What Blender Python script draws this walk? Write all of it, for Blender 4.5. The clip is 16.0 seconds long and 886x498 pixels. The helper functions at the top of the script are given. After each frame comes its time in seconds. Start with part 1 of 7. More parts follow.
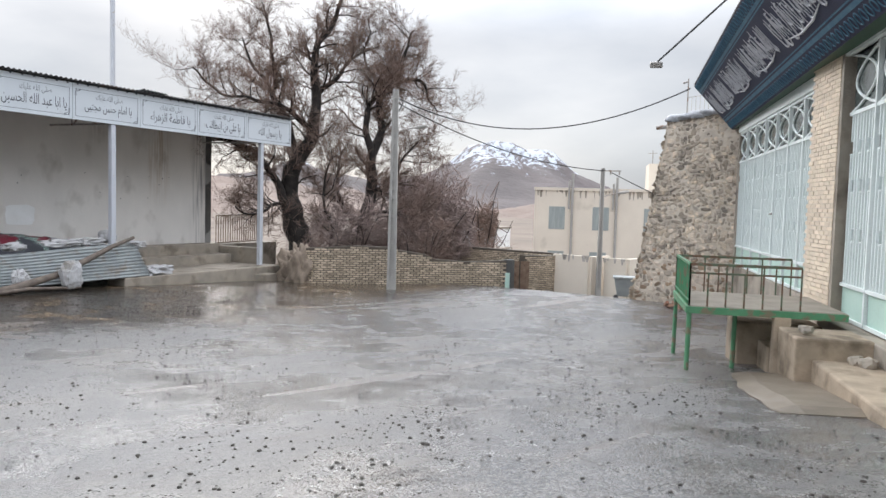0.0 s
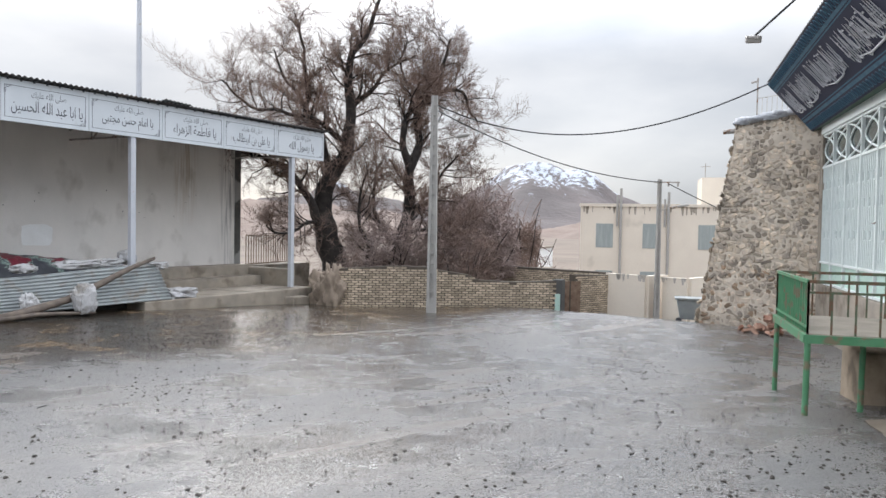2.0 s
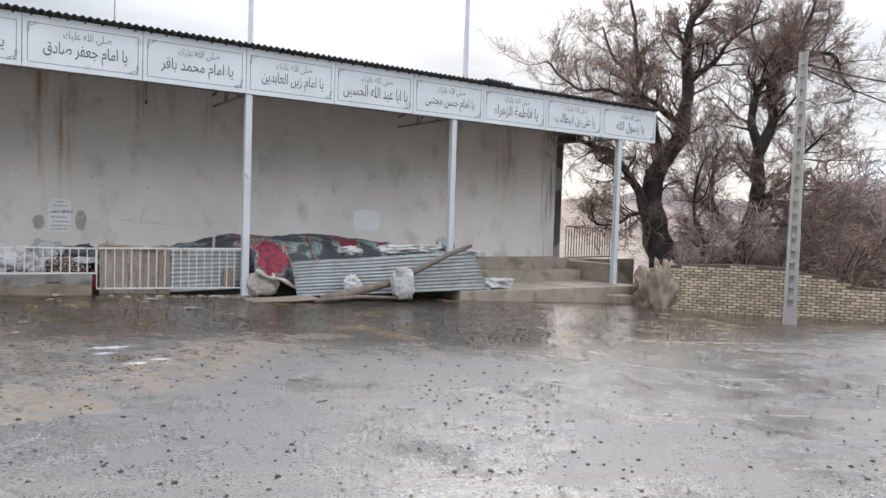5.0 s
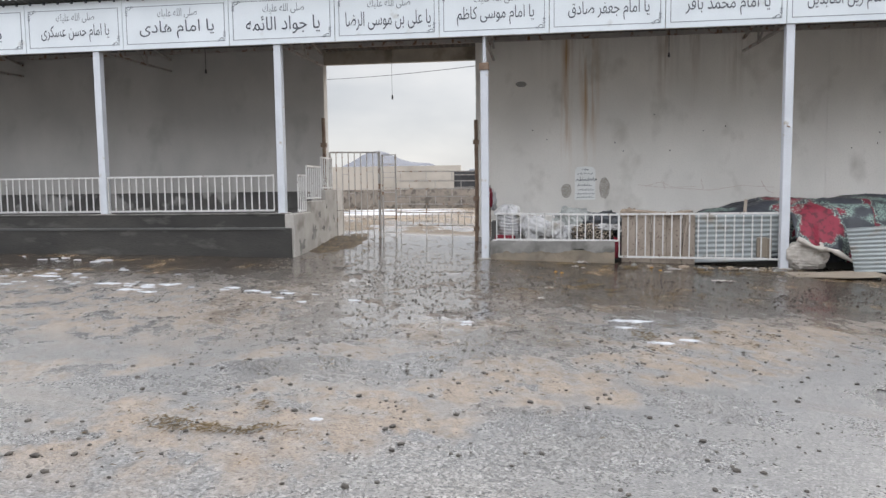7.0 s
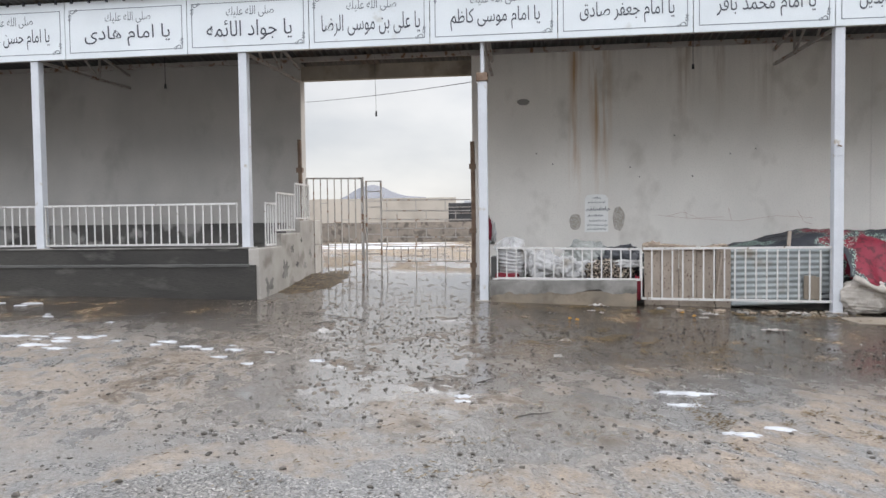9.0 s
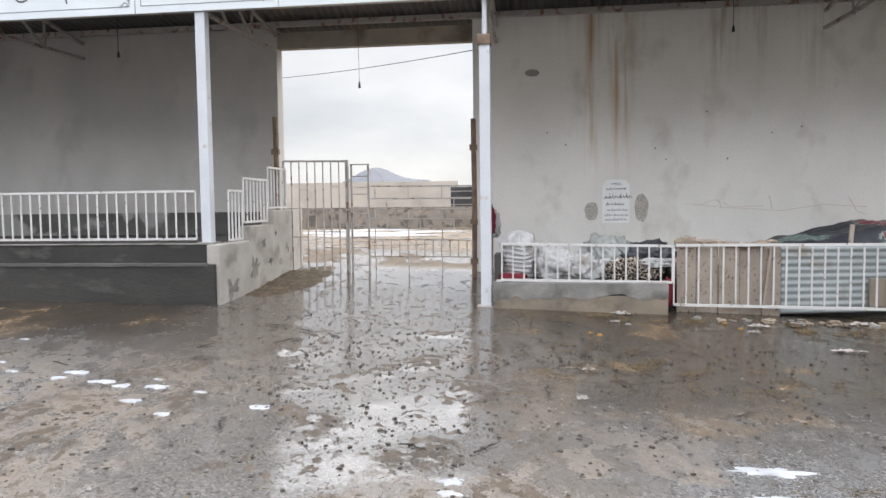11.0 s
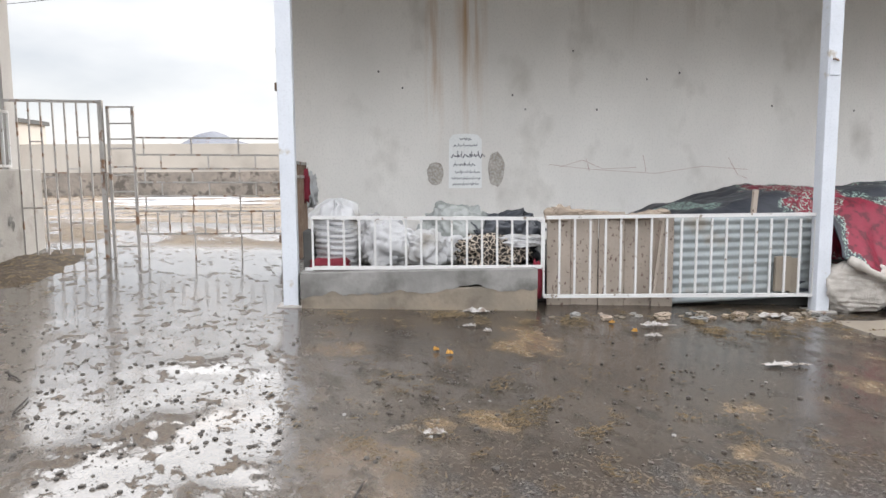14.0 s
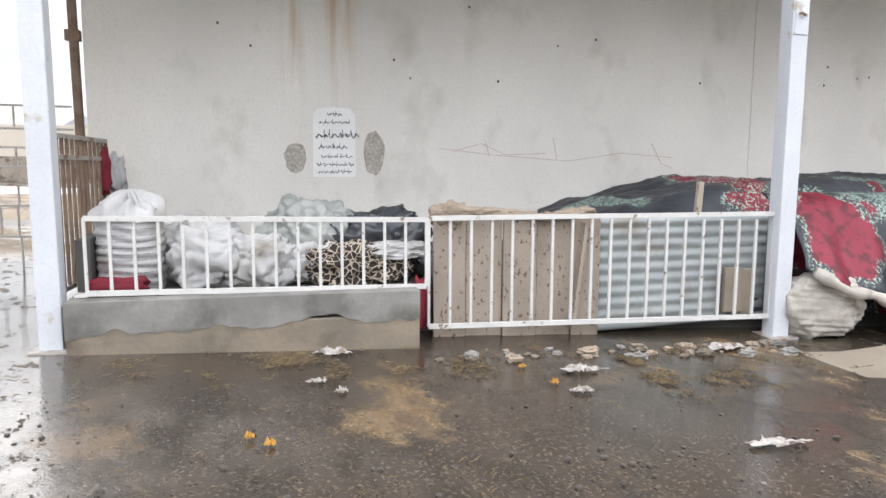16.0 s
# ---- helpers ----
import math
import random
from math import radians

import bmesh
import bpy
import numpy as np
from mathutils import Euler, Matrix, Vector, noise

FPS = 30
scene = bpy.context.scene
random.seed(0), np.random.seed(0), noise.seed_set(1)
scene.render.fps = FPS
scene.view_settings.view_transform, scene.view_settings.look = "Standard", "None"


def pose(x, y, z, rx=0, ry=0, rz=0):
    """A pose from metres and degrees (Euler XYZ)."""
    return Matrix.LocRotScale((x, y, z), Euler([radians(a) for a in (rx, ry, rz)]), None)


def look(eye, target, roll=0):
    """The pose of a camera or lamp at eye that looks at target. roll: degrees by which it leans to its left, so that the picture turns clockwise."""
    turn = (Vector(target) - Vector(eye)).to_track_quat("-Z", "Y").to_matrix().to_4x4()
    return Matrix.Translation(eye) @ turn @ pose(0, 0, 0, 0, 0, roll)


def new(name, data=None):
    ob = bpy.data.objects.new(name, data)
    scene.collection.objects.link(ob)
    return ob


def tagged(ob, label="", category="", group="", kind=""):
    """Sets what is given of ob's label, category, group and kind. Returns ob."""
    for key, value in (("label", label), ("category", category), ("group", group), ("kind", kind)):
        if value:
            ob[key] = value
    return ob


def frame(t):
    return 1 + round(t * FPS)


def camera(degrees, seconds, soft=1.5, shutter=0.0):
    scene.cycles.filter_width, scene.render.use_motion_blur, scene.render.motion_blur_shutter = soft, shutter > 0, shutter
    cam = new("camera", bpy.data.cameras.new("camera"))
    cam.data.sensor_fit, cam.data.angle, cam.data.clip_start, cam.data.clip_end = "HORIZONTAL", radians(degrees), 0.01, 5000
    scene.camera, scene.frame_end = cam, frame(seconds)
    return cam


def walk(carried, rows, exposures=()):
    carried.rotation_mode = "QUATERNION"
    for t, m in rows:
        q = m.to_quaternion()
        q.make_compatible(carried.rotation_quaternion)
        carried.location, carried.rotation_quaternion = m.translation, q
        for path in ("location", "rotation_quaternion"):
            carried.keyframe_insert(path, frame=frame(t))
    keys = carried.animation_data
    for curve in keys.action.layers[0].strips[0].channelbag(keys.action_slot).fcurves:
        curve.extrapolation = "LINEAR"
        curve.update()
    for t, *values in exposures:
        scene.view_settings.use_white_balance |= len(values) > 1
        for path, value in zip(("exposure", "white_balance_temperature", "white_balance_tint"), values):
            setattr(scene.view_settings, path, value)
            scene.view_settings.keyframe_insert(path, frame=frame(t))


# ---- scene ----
cam = camera(63.6, 16.0)

PATH = [
    (0, (4.851, 8.343, 1.403), (3.873, 10.083, 1.282), 1.6),
    (0.5, (4.609, 8.782, 1.35), (3.598, 10.504, 1.235), 1.5),
    (1, (4.306, 9.194, 1.269), (3.268, 10.901, 1.176), 1.3),
    (1.5, (4.018, 9.594, 1.236), (2.965, 11.293, 1.16), 1.2),
    (2, (3.726, 9.954, 1.214), (2.654, 11.642, 1.151), 1.0),
    (2.5, (3.415, 10.277, 1.204), (2.302, 11.938, 1.147), 0.6),
    (3, (3.148, 10.623, 1.133), (1.998, 12.258, 1.078), 0.4),
    (3.2, (3.051, 10.75, 1.133), (1.888, 12.377, 1.078), 0.4),
    (5.3, (1.733, 11.794, 0.823), (-0.096, 12.595, 0.721), 1.3),
    (5.5, (1.584, 11.869, 0.784), (-0.325, 12.452, 0.666), 0.6),
    (6, (1.08, 11.869, 0.692), (-0.91, 12.002, 0.548), 0.2),
    (6.3, (0.849, 11.885, 0.653), (-1.145, 11.842, 0.495), -0.2),
    (6.5, (0.628, 11.889, 0.655), (-1.36, 11.759, 0.486), -0.3),
    (7, (0.101, 11.875, 0.61), (-1.874, 11.613, 0.439), -0.7),
    (7.5, (-0.407, 11.823, 0.595), (-2.379, 11.524, 0.448), -0.6),
    (8, (-0.936, 11.801, 0.557), (-2.913, 11.525, 0.447), -0.4),
    (8.5, (-1.442, 11.74, 0.547), (-3.424, 11.49, 0.465), -0.6),
    (8.7, (-1.656, 11.704, 0.538), (-3.639, 11.458, 0.463), -0.7),
    (10.8, (-3.68, 11.572, 0.687), (-5.658, 11.308, 0.564), -0.7),
    (11, (-3.863, 11.564, 0.661), (-5.842, 11.305, 0.536), -0.7),
    (11.5, (-4.357, 11.543, 0.655), (-6.341, 11.32, 0.526), -0.8),
    (12, (-4.844, 11.586, 0.613), (-6.834, 11.439, 0.47), -1.0),
    (12.5, (-5.353, 11.593, 0.565), (-7.345, 11.528, 0.404), -1.1),
    (13, (-5.805, 11.636, 0.547), (-7.796, 11.641, 0.36), -1.1),
    (13.5, (-6.275, 11.706, 0.546), (-8.263, 11.786, 0.339), -0.8),
    (14, (-6.753, 11.773, 0.558), (-8.733, 11.943, 0.337), -0.4),
    (14.5, (-7.231, 11.907, 0.539), (-9.2, 12.179, 0.314), -0.5),
    (15, (-7.757, 12.042, 0.529), (-9.71, 12.412, 0.3), -0.6),
    (15.5, (-8.282, 12.233, 0.531), (-10.22, 12.659, 0.286), -0.3),
    (16, (-8.803, 12.357, 0.497), (-10.737, 12.802, 0.247), 0.3),
]
walk(cam, [(t, look(eye, target, roll)) for t, eye, target, roll in PATH],
     exposures=[(0, 0.25, 6500, 10), (3, 0.25, 6500, 10), (5.5, 0.44, 6650, 10), (8.5, 0.64, 6750, 10), (11, 0.8, 6750, 10), (13, 0.98, 6800, 10), (14.5, 1.03, 6800, 10), (16, 1.2, 6850, 10)])

# ---- world and light ----
world = bpy.data.worlds.new("overcast_sky")
scene.world = world
world.use_nodes = True
wn, wl = world.node_tree.nodes, world.node_tree.links
wn.clear()
w_out = wn.new("ShaderNodeOutputWorld")
w_bg = wn.new("ShaderNodeBackground")
w_sky = wn.new("ShaderNodeTexSky")
w_sky.sky_type = "NISHITA"
w_sky.sun_disc = False
w_sky.sun_elevation, w_sky.sun_rotation = radians(26), radians(-46)
w_co = wn.new("ShaderNodeTexCoord")
w_map = wn.new("ShaderNodeMapping")
w_map.inputs["Scale"].default_value = (1.0, 1.0, 2.6)
w_noise = wn.new("ShaderNodeTexNoise")
w_noise.inputs["Scale"].default_value = 2.3
w_noise.inputs["Detail"].default_value = 7
w_ramp = wn.new("ShaderNodeValToRGB")
w_ramp.color_ramp.elements[0].position, w_ramp.color_ramp.elements[0].color = 0.32, (3.7, 4.05, 4.65, 1)
w_ramp.color_ramp.elements[1].position, w_ramp.color_ramp.elements[1].color = 0.68, (6.7, 6.8, 7.05, 1)
w_mix = wn.new("ShaderNodeMix")
w_mix.data_type = "RGBA"
w_mix.inputs[0].default_value = 0.9
wl.new(w_co.outputs["Generated"], w_map.inputs["Vector"])
wl.new(w_map.outputs["Vector"], w_noise.inputs["Vector"])
wl.new(w_noise.outputs["Fac"], w_ramp.inputs["Fac"])
wl.new(w_sky.outputs["Color"], w_mix.inputs[6])
wl.new(w_ramp.outputs["Color"], w_mix.inputs[7])
# an overcast sky brightens towards the zenith
w_sep = wn.new("ShaderNodeSeparateXYZ")
wl.new(w_co.outputs["Generated"], w_sep.inputs[0])
w_up = wn.new("ShaderNodeMapRange")
w_up.interpolation_type = "SMOOTHSTEP"
w_up.inputs["From Min"].default_value, w_up.inputs["From Max"].default_value = 0.21, 0.45
w_up.inputs["To Min"].default_value, w_up.inputs["To Max"].default_value = 0.88, 3.5
wl.new(w_sep.outputs["Z"], w_up.inputs["Value"])
w_gain = wn.new("ShaderNodeVectorMath")
w_gain.operation = "SCALE"
wl.new(w_mix.outputs[2], w_gain.inputs[0])
wl.new(w_up.outputs["Result"], w_gain.inputs["Scale"])
# and glows where the sun stands behind the cloud
w_dot = wn.new("ShaderNodeVectorMath")
w_dot.operation = "DOT_PRODUCT"
wl.new(w_co.outputs["Generated"], w_dot.inputs[0])
w_dot.inputs[1].default_value = (-0.6465, 0.6243, 0.4384)
w_glow = wn.new("ShaderNodeMapRange")
w_glow.interpolation_type = "SMOOTHERSTEP"
w_glow.inputs["From Min"].default_value, w_glow.inputs["From Max"].default_value = 0.55, 1.0
w_glow.inputs["To Min"].default_value, w_glow.inputs["To Max"].default_value = 1.0, 1.35
wl.new(w_dot.outputs["Value"], w_glow.inputs["Value"])
w_lit = wn.new("ShaderNodeVectorMath")
w_lit.operation = "SCALE"
wl.new(w_gain.outputs[0], w_lit.inputs[0])
wl.new(w_glow.outputs["Result"], w_lit.inputs["Scale"])
wl.new(w_lit.outputs[0], w_bg.inputs["Color"])
w_bg.inputs["Strength"].default_value = 0.1
wl.new(w_bg.outputs["Background"], w_out.inputs["Surface"])
sun = new("sun", bpy.data.lights.new("sun", "SUN"))
sun.data.energy, sun.data.angle, sun.data.color = 1.1, radians(28), (1.0, 0.97, 0.94)
SUN_DIR = Vector((-math.sin(radians(46)) * math.cos(radians(26)), math.cos(radians(46)) * math.cos(radians(26)), math.sin(radians(26))))
sun.matrix_world = look(SUN_DIR * 60, (0, 0, 0))


# ---- materials ----
def mat(name, c1, c2, scale=1.5, rough=0.7, bump=0.25, bscale=40.0, metal=0.0, c3=None, s3=0.35, t3=(0.55, 0.7), stretch=(1, 1, 1), rvar=0.12, rand=0.0, dist=0.01, island=False):
    """A surface of two tones mixed at two scales, with a third tone as stains, grain relief and uneven gloss."""
    m = bpy.data.materials.new(name)
    m.use_nodes = True
    n, l = m.node_tree.nodes, m.node_tree.links
    b = n["Principled BSDF"]
    g = n.new("ShaderNodeNewGeometry")
    mp = n.new("ShaderNodeMapping")
    mp.inputs["Scale"].default_value = stretch
    l.new(g.outputs["Position"], mp.inputs["Vector"])

    def tex(sc, det=6.0):
        t = n.new("ShaderNodeTexNoise")
        t.inputs["Scale"].default_value, t.inputs["Detail"].default_value = sc, det
        l.new(mp.outputs["Vector"], t.inputs["Vector"])
        return t

    def blend(fac, a, c):
        x = n.new("ShaderNodeMix")
        x.data_type = "RGBA"
        if isinstance(fac, float):
            x.inputs[0].default_value = fac
        else:
            l.new(fac, x.inputs[0])
        for i, v in ((6, a), (7, c)):
            if isinstance(v, tuple):
                x.inputs[i].default_value = (*v, 1)
            else:
                l.new(v, x.inputs[i])
        return x.outputs[2]

    def ramp(v, lo, hi):
        r = n.new("ShaderNodeMapRange")
        r.inputs["From Min"].default_value, r.inputs["From Max"].default_value = lo, hi
        l.new(v, r.inputs["Value"])
        return r.outputs["Result"]

    big, fine = tex(scale), tex(bscale, 4.0)
    col = blend(ramp(big.outputs["Fac"], 0.33, 0.67), c1, c2)
    dark = tuple(v * 0.72 for v in c1)
    col = blend(ramp(fine.outputs["Fac"], 0.5, 1.1), col, dark)
    if c3:
        st = tex(s3 * scale if s3 < 1 else s3, 8.0)
        col = blend(ramp(st.outputs["Fac"], *t3), col, c3)
    if rand:
        oi = n.new("ShaderNodeNewGeometry" if island else "ShaderNodeObjectInfo")
        hs = n.new("ShaderNodeHueSaturation")
        mr = n.new("ShaderNodeMapRange")
        mr.inputs["To Min"].default_value, mr.inputs["To Max"].default_value = 1 - rand, 1 + rand
        l.new(oi.outputs["Random Per Island" if island else "Random"], mr.inputs["Value"])
        l.new(mr.outputs["Result"], hs.inputs["Value"])
        l.new(col, hs.inputs["Color"])
        col = hs.outputs["Color"]
    l.new(col, b.inputs["Base Color"])
    rr = n.new("ShaderNodeMapRange")
    rr.inputs["To Min"].default_value, rr.inputs["To Max"].default_value = max(0.02, rough - rvar), min(1, rough + rvar)
    l.new(big.outputs["Fac"], rr.inputs["Value"])
    l.new(rr.outputs["Result"], b.inputs["Roughness"])
    b.inputs["Metallic"].default_value = metal
    if bump:
        bp = n.new("ShaderNodeBump")
        bp.inputs["Strength"].default_value, bp.inputs["Distance"].default_value = bump, dist
        l.new(fine.outputs["Fac"], bp.inputs["Height"])
        l.new(bp.outputs["Normal"], b.inputs["Normal"])
    return m


# greyer than M_PLASTER, and darkened for the canopy's shade on the left wall
M_PLASTER_SHADED = mat("shaded_grey_plaster", (0.48, 0.46, 0.435), (0.39, 0.375, 0.355), 0.8, 0.85, 0.07, 40, c3=(0.3, 0.285, 0.26), s3=1.4, t3=(0.56, 0.85), stretch=(1, 1, 0.75))
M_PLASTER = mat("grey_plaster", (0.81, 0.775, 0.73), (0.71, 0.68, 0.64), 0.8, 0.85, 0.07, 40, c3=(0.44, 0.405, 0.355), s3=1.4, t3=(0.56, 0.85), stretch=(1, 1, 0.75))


def rusty_plaster():
    """Grey plaster with soft rust runs below the roof's fixings."""
    m = M_PLASTER.copy()
    m.name = "rain_stained_plaster"
    n, l = m.node_tree.nodes, m.node_tree.links
    b = n["Principled BSDF"]
    col = b.inputs["Base Color"].links[0].from_socket
    g = n.new("ShaderNodeNewGeometry")
    sep = n.new("ShaderNodeSeparateXYZ")
    l.new(g.outputs["Position"], sep.inputs[0])
    mp = n.new("ShaderNodeMapping")
    mp.inputs["Scale"].default_value = (1, 6, 0.4)
    l.new(g.outputs["Position"], mp.inputs["Vector"])
    t = n.new("ShaderNodeTexNoise")
    t.inputs["Scale"].default_value, t.inputs["Detail"].default_value = 1.6, 5
    l.new(mp.outputs["Vector"], t.inputs["Vector"])

    def op(kind, a, c):
        x = n.new("ShaderNodeMath")
        x.operation = kind
        for i, v in enumerate((a, c)):
            if isinstance(v, (int, float)):
                x.inputs[i].default_value = v
            else:
                l.new(v, x.inputs[i])
        return x.outputs[0]

    def rng(v, a, c, hi=1.0):
        r = n.new("ShaderNodeMapRange")
        r.inputs["From Min"].default_value, r.inputs["From Max"].default_value, r.inputs["To Max"].default_value = a, c, hi
        l.new(v, r.inputs["Value"])
        return r.outputs["Result"]

    streak = rng(t.outputs["Fac"], 0.42, 0.66)
    for y, w, low, tone, k in ((12.55, 0.16, 0.6, (0.46, 0.26, 0.11), 1.0), (13.05, 0.28, 0.8, (0.46, 0.27, 0.12), 1.0), (14.75, 0.2, 2.4, (0.34, 0.22, 0.13), 0.9), (15.4, 0.14, 2.2, (0.34, 0.22, 0.13), 0.9), (26.0, 0.6, 1.0, (0.38, 0.26, 0.14), 0.85), (16.3, 0.35, 2.3, (0.30, 0.22, 0.15), 0.6),
                               (15.0, 0.9, 2.8, (0.2, 0.18, 0.16), 0.5), (19.5, 1.2, 3.0, (0.2, 0.18, 0.17), 0.5), (12.8, 1.3, 2.9, (0.26, 0.2, 0.15), 0.5), (23.5, 0.8, 2.9, (0.16, 0.15, 0.13), 0.6), (27.9, 0.55, -1.5, (0.2, 0.195, 0.18), 0.9)):
        near = rng(op("ABSOLUTE", op("SUBTRACT", sep.outputs["Y"], y), 0), w, 0.0)
        down = rng(sep.outputs["Z"], low, low + 1.8)
        f = op("MULTIPLY", op("MULTIPLY", near, down), op("MULTIPLY", streak, k * 1.05))
        x = n.new("ShaderNodeMix")
        x.data_type = "RGBA"
        l.new(op("MINIMUM", f, k), x.inputs[0])
        l.new(col, x.inputs[6])
        x.inputs[7].default_value = (*tone, 1)
        col = x.outputs[2]
    l.new(col, b.inputs["Base Color"])
    return m


M_PLASTER_R = rusty_plaster()
M_DADO = mat("dark_dado_plaster", (0.06, 0.057, 0.054), (0.12, 0.115, 0.107), 1.5, 0.8, 0.3, 30, c3=(0.27, 0.26, 0.245), s3=1.1, t3=(0.55, 0.6))
M_CONC = mat("damp_concrete", (0.055, 0.054, 0.052), (0.10, 0.098, 0.092), 1.3, 0.75, 0.4, 45, c3=(0.06, 0.06, 0.058), s3=1.1, t3=(0.48, 0.62))
M_CONC_MID = mat("grey_cement_coat", (0.26, 0.25, 0.235), (0.17, 0.163, 0.153), 3.2, 0.8, 0.5, 30, c3=(0.10, 0.095, 0.085), s3=2.6, t3=(0.53, 0.68))
M_CONC_LT = mat("pale_concrete", (0.38, 0.325, 0.26), (0.28, 0.25, 0.21), 2.2, 0.8, 0.5, 30, c3=(0.16, 0.13, 0.10), s3=1.6, t3=(0.52, 0.7))
M_WHITE = mat("white_paint", (0.60, 0.62, 0.66), (0.54, 0.56, 0.60), 2.5, 0.42, 0.08, 50, c3=(0.42, 0.38, 0.33), s3=6.0, t3=(0.66, 0.74))
M_SIGN = mat("white_sign_enamel", (0.70, 0.74, 0.77), (0.64, 0.68, 0.71), 1.2, 0.35, 0.03, 50, c3=(0.5, 0.5, 0.48), s3=3.0, t3=(0.66, 0.8))
M_INK = mat("dark_lettering", (0.035, 0.04, 0.06), (0.06, 0.065, 0.08), 4, 0.5, 0.0)
M_INK_GR = mat("grey_lettering", (0.13, 0.15, 0.17), (0.2, 0.22, 0.24), 4, 0.5, 0.0)
M_RAIL = mat("chipped_white_rail_paint", (0.62, 0.61, 0.60), (0.54, 0.525, 0.51), 5, 0.5, 0.15, 60, c3=(0.22, 0.17, 0.13), s3=14.0, t3=(0.64, 0.7))
M_TIN = mat("galvanised_sheet", (0.34, 0.365, 0.365), (0.26, 0.285, 0.29), 2.5, 0.5, 0.15, 40, metal=0.25, c3=(0.24, 0.22, 0.19), s3=3.2, t3=(0.55, 0.72))
M_ROOF = mat("old_roof_sheet", (0.07, 0.07, 0.07), (0.12, 0.118, 0.115), 1.2, 0.55, 0.1, 30, metal=0.3, c3=(0.14, 0.1, 0.075), s3=1.6)
M_STEEL = mat("dull_steel", (0.34, 0.32, 0.30), (0.44, 0.41, 0.38), 4, 0.5, 0.15, 50, metal=0.2, c3=(0.2, 0.11, 0.06), s3=8.0, t3=(0.55, 0.66))
M_RUSTY = mat("rusty_steel", (0.12, 0.07, 0.045), (0.22, 0.155, 0.11), 6, 0.75, 0.3, 60)
M_BOARD = mat("weathered_board", (0.37, 0.31, 0.26), (0.28, 0.235, 0.195), 3, 0.8, 0.4, 60, c3=(0.13, 0.085, 0.07), s3=26.0, t3=(0.6, 0.66), stretch=(1, 1.2, 0.9), rand=0.06)
M_SACK = mat("white_woven_sack", (0.52, 0.515, 0.52), (0.43, 0.425, 0.425), 5, 0.6, 0.5, 140, c3=(0.29, 0.265, 0.23), s3=3.0, t3=(0.54, 0.72))
M_BLACKSHEET = mat("dark_plastic_sheet", (0.03, 0.032, 0.038), (0.06, 0.065, 0.075), 3, 0.3, 0.4, 9, dist=0.04)
M_RED = mat("red_cloth", (0.22, 0.012, 0.03), (0.15, 0.01, 0.02), 6, 0.8, 0.4, 40)
M_BARK = mat("dark_bark", (0.04, 0.033, 0.029), (0.02, 0.017, 0.015), 5, 0.9, 0.8, 16, dist=0.04)
M_TWIG = mat("bare_twigs", (0.27, 0.185, 0.15), (0.17, 0.125, 0.105), 1.5, 0.9, 0.0)
M_TWIG_B = mat("shrub_twigs", (0.36, 0.275, 0.245), (0.25, 0.195, 0.18), 1.5, 0.9, 0.0)
M_WOOD = mat("grey_branch", (0.2, 0.16, 0.13), (0.12, 0.1, 0.085), 6, 0.85, 0.6, 25)
M_ADOBE = mat("mud_plaster", (0.33, 0.265, 0.205), (0.24, 0.19, 0.148), 5, 0.95, 0.6, 18)
M_BRICK_Y = mat("cream_brick", (0.78, 0.66, 0.51), (0.70, 0.58, 0.45), 3, 0.85, 0.3, 50, rand=0.1)
M_MORTAR = mat("mortar", (0.11, 0.09, 0.07), (0.075, 0.062, 0.05), 3, 0.95, 0.4, 40)
M_MORTAR_L = mat("pale_mortar", (0.66, 0.58, 0.48), (0.54, 0.47, 0.39), 3, 0.95, 0.4, 40)
M_STONE = mat("rubble_stone", (0.58, 0.48, 0.38), (0.34, 0.295, 0.25), 4, 0.9, 0.6, 25, rand=0.5)
M_STONE_I = mat("rubble_stone_joined", (0.58, 0.48, 0.37), (0.34, 0.295, 0.25), 4, 0.9, 0.6, 25, rand=0.5, island=True)
M_BACK = mat("door_backing", (0.50, 0.565, 0.55), (0.40, 0.465, 0.45), 2, 0.5, 0.05)
M_STONE_W = mat("brown_rubble_stone", (0.36, 0.25, 0.17), (0.27, 0.2, 0.14), 4, 0.9, 0.6, 25, rand=0.3)
M_CREAM = mat("cream_render", (0.74, 0.67, 0.57), (0.68, 0.61, 0.52), 0.6, 0.9, 0.2, 25, c3=(0.36, 0.31, 0.25), s3=0.9, t3=(0.62, 0.85))
M_DOOR = mat("pale_mint_paint", (0.82, 0.875, 0.86), (0.77, 0.83, 0.81), 1.5, 0.4, 0.05, 40, c3=(0.45, 0.52, 0.5), s3=2.0, t3=(0.6, 0.85))
M_MINT = mat("mint_green_paint", (0.44, 0.62, 0.54), (0.52, 0.69, 0.61), 1.5, 0.4, 0.05, 40, c3=(0.55, 0.66, 0.6), s3=2.0, t3=(0.55, 0.8))
M_GREEN = mat("chipped_green_paint", (0.07, 0.23, 0.11), (0.10, 0.28, 0.15), 4, 0.5, 0.2, 50, c3=(0.2, 0.17, 0.11), s3=7.0, t3=(0.54, 0.62))
M_GREEN_WORN = mat("rusted_green_paint", (0.085, 0.12, 0.07), (0.13, 0.15, 0.10), 5, 0.6, 0.3, 50, c3=(0.15, 0.085, 0.05), s3=6.0, t3=(0.46, 0.56))
M_SLAB = mat("worn_landing_slab", (0.30, 0.26, 0.21), (0.21, 0.185, 0.15), 2, 0.65, 0.3, 40)
M_PAD = mat("wet_pad_concrete", (0.22, 0.18, 0.135), (0.15, 0.125, 0.095), 2, 0.5, 0.4, 45, c3=(0.23, 0.19, 0.15), s3=3.0)
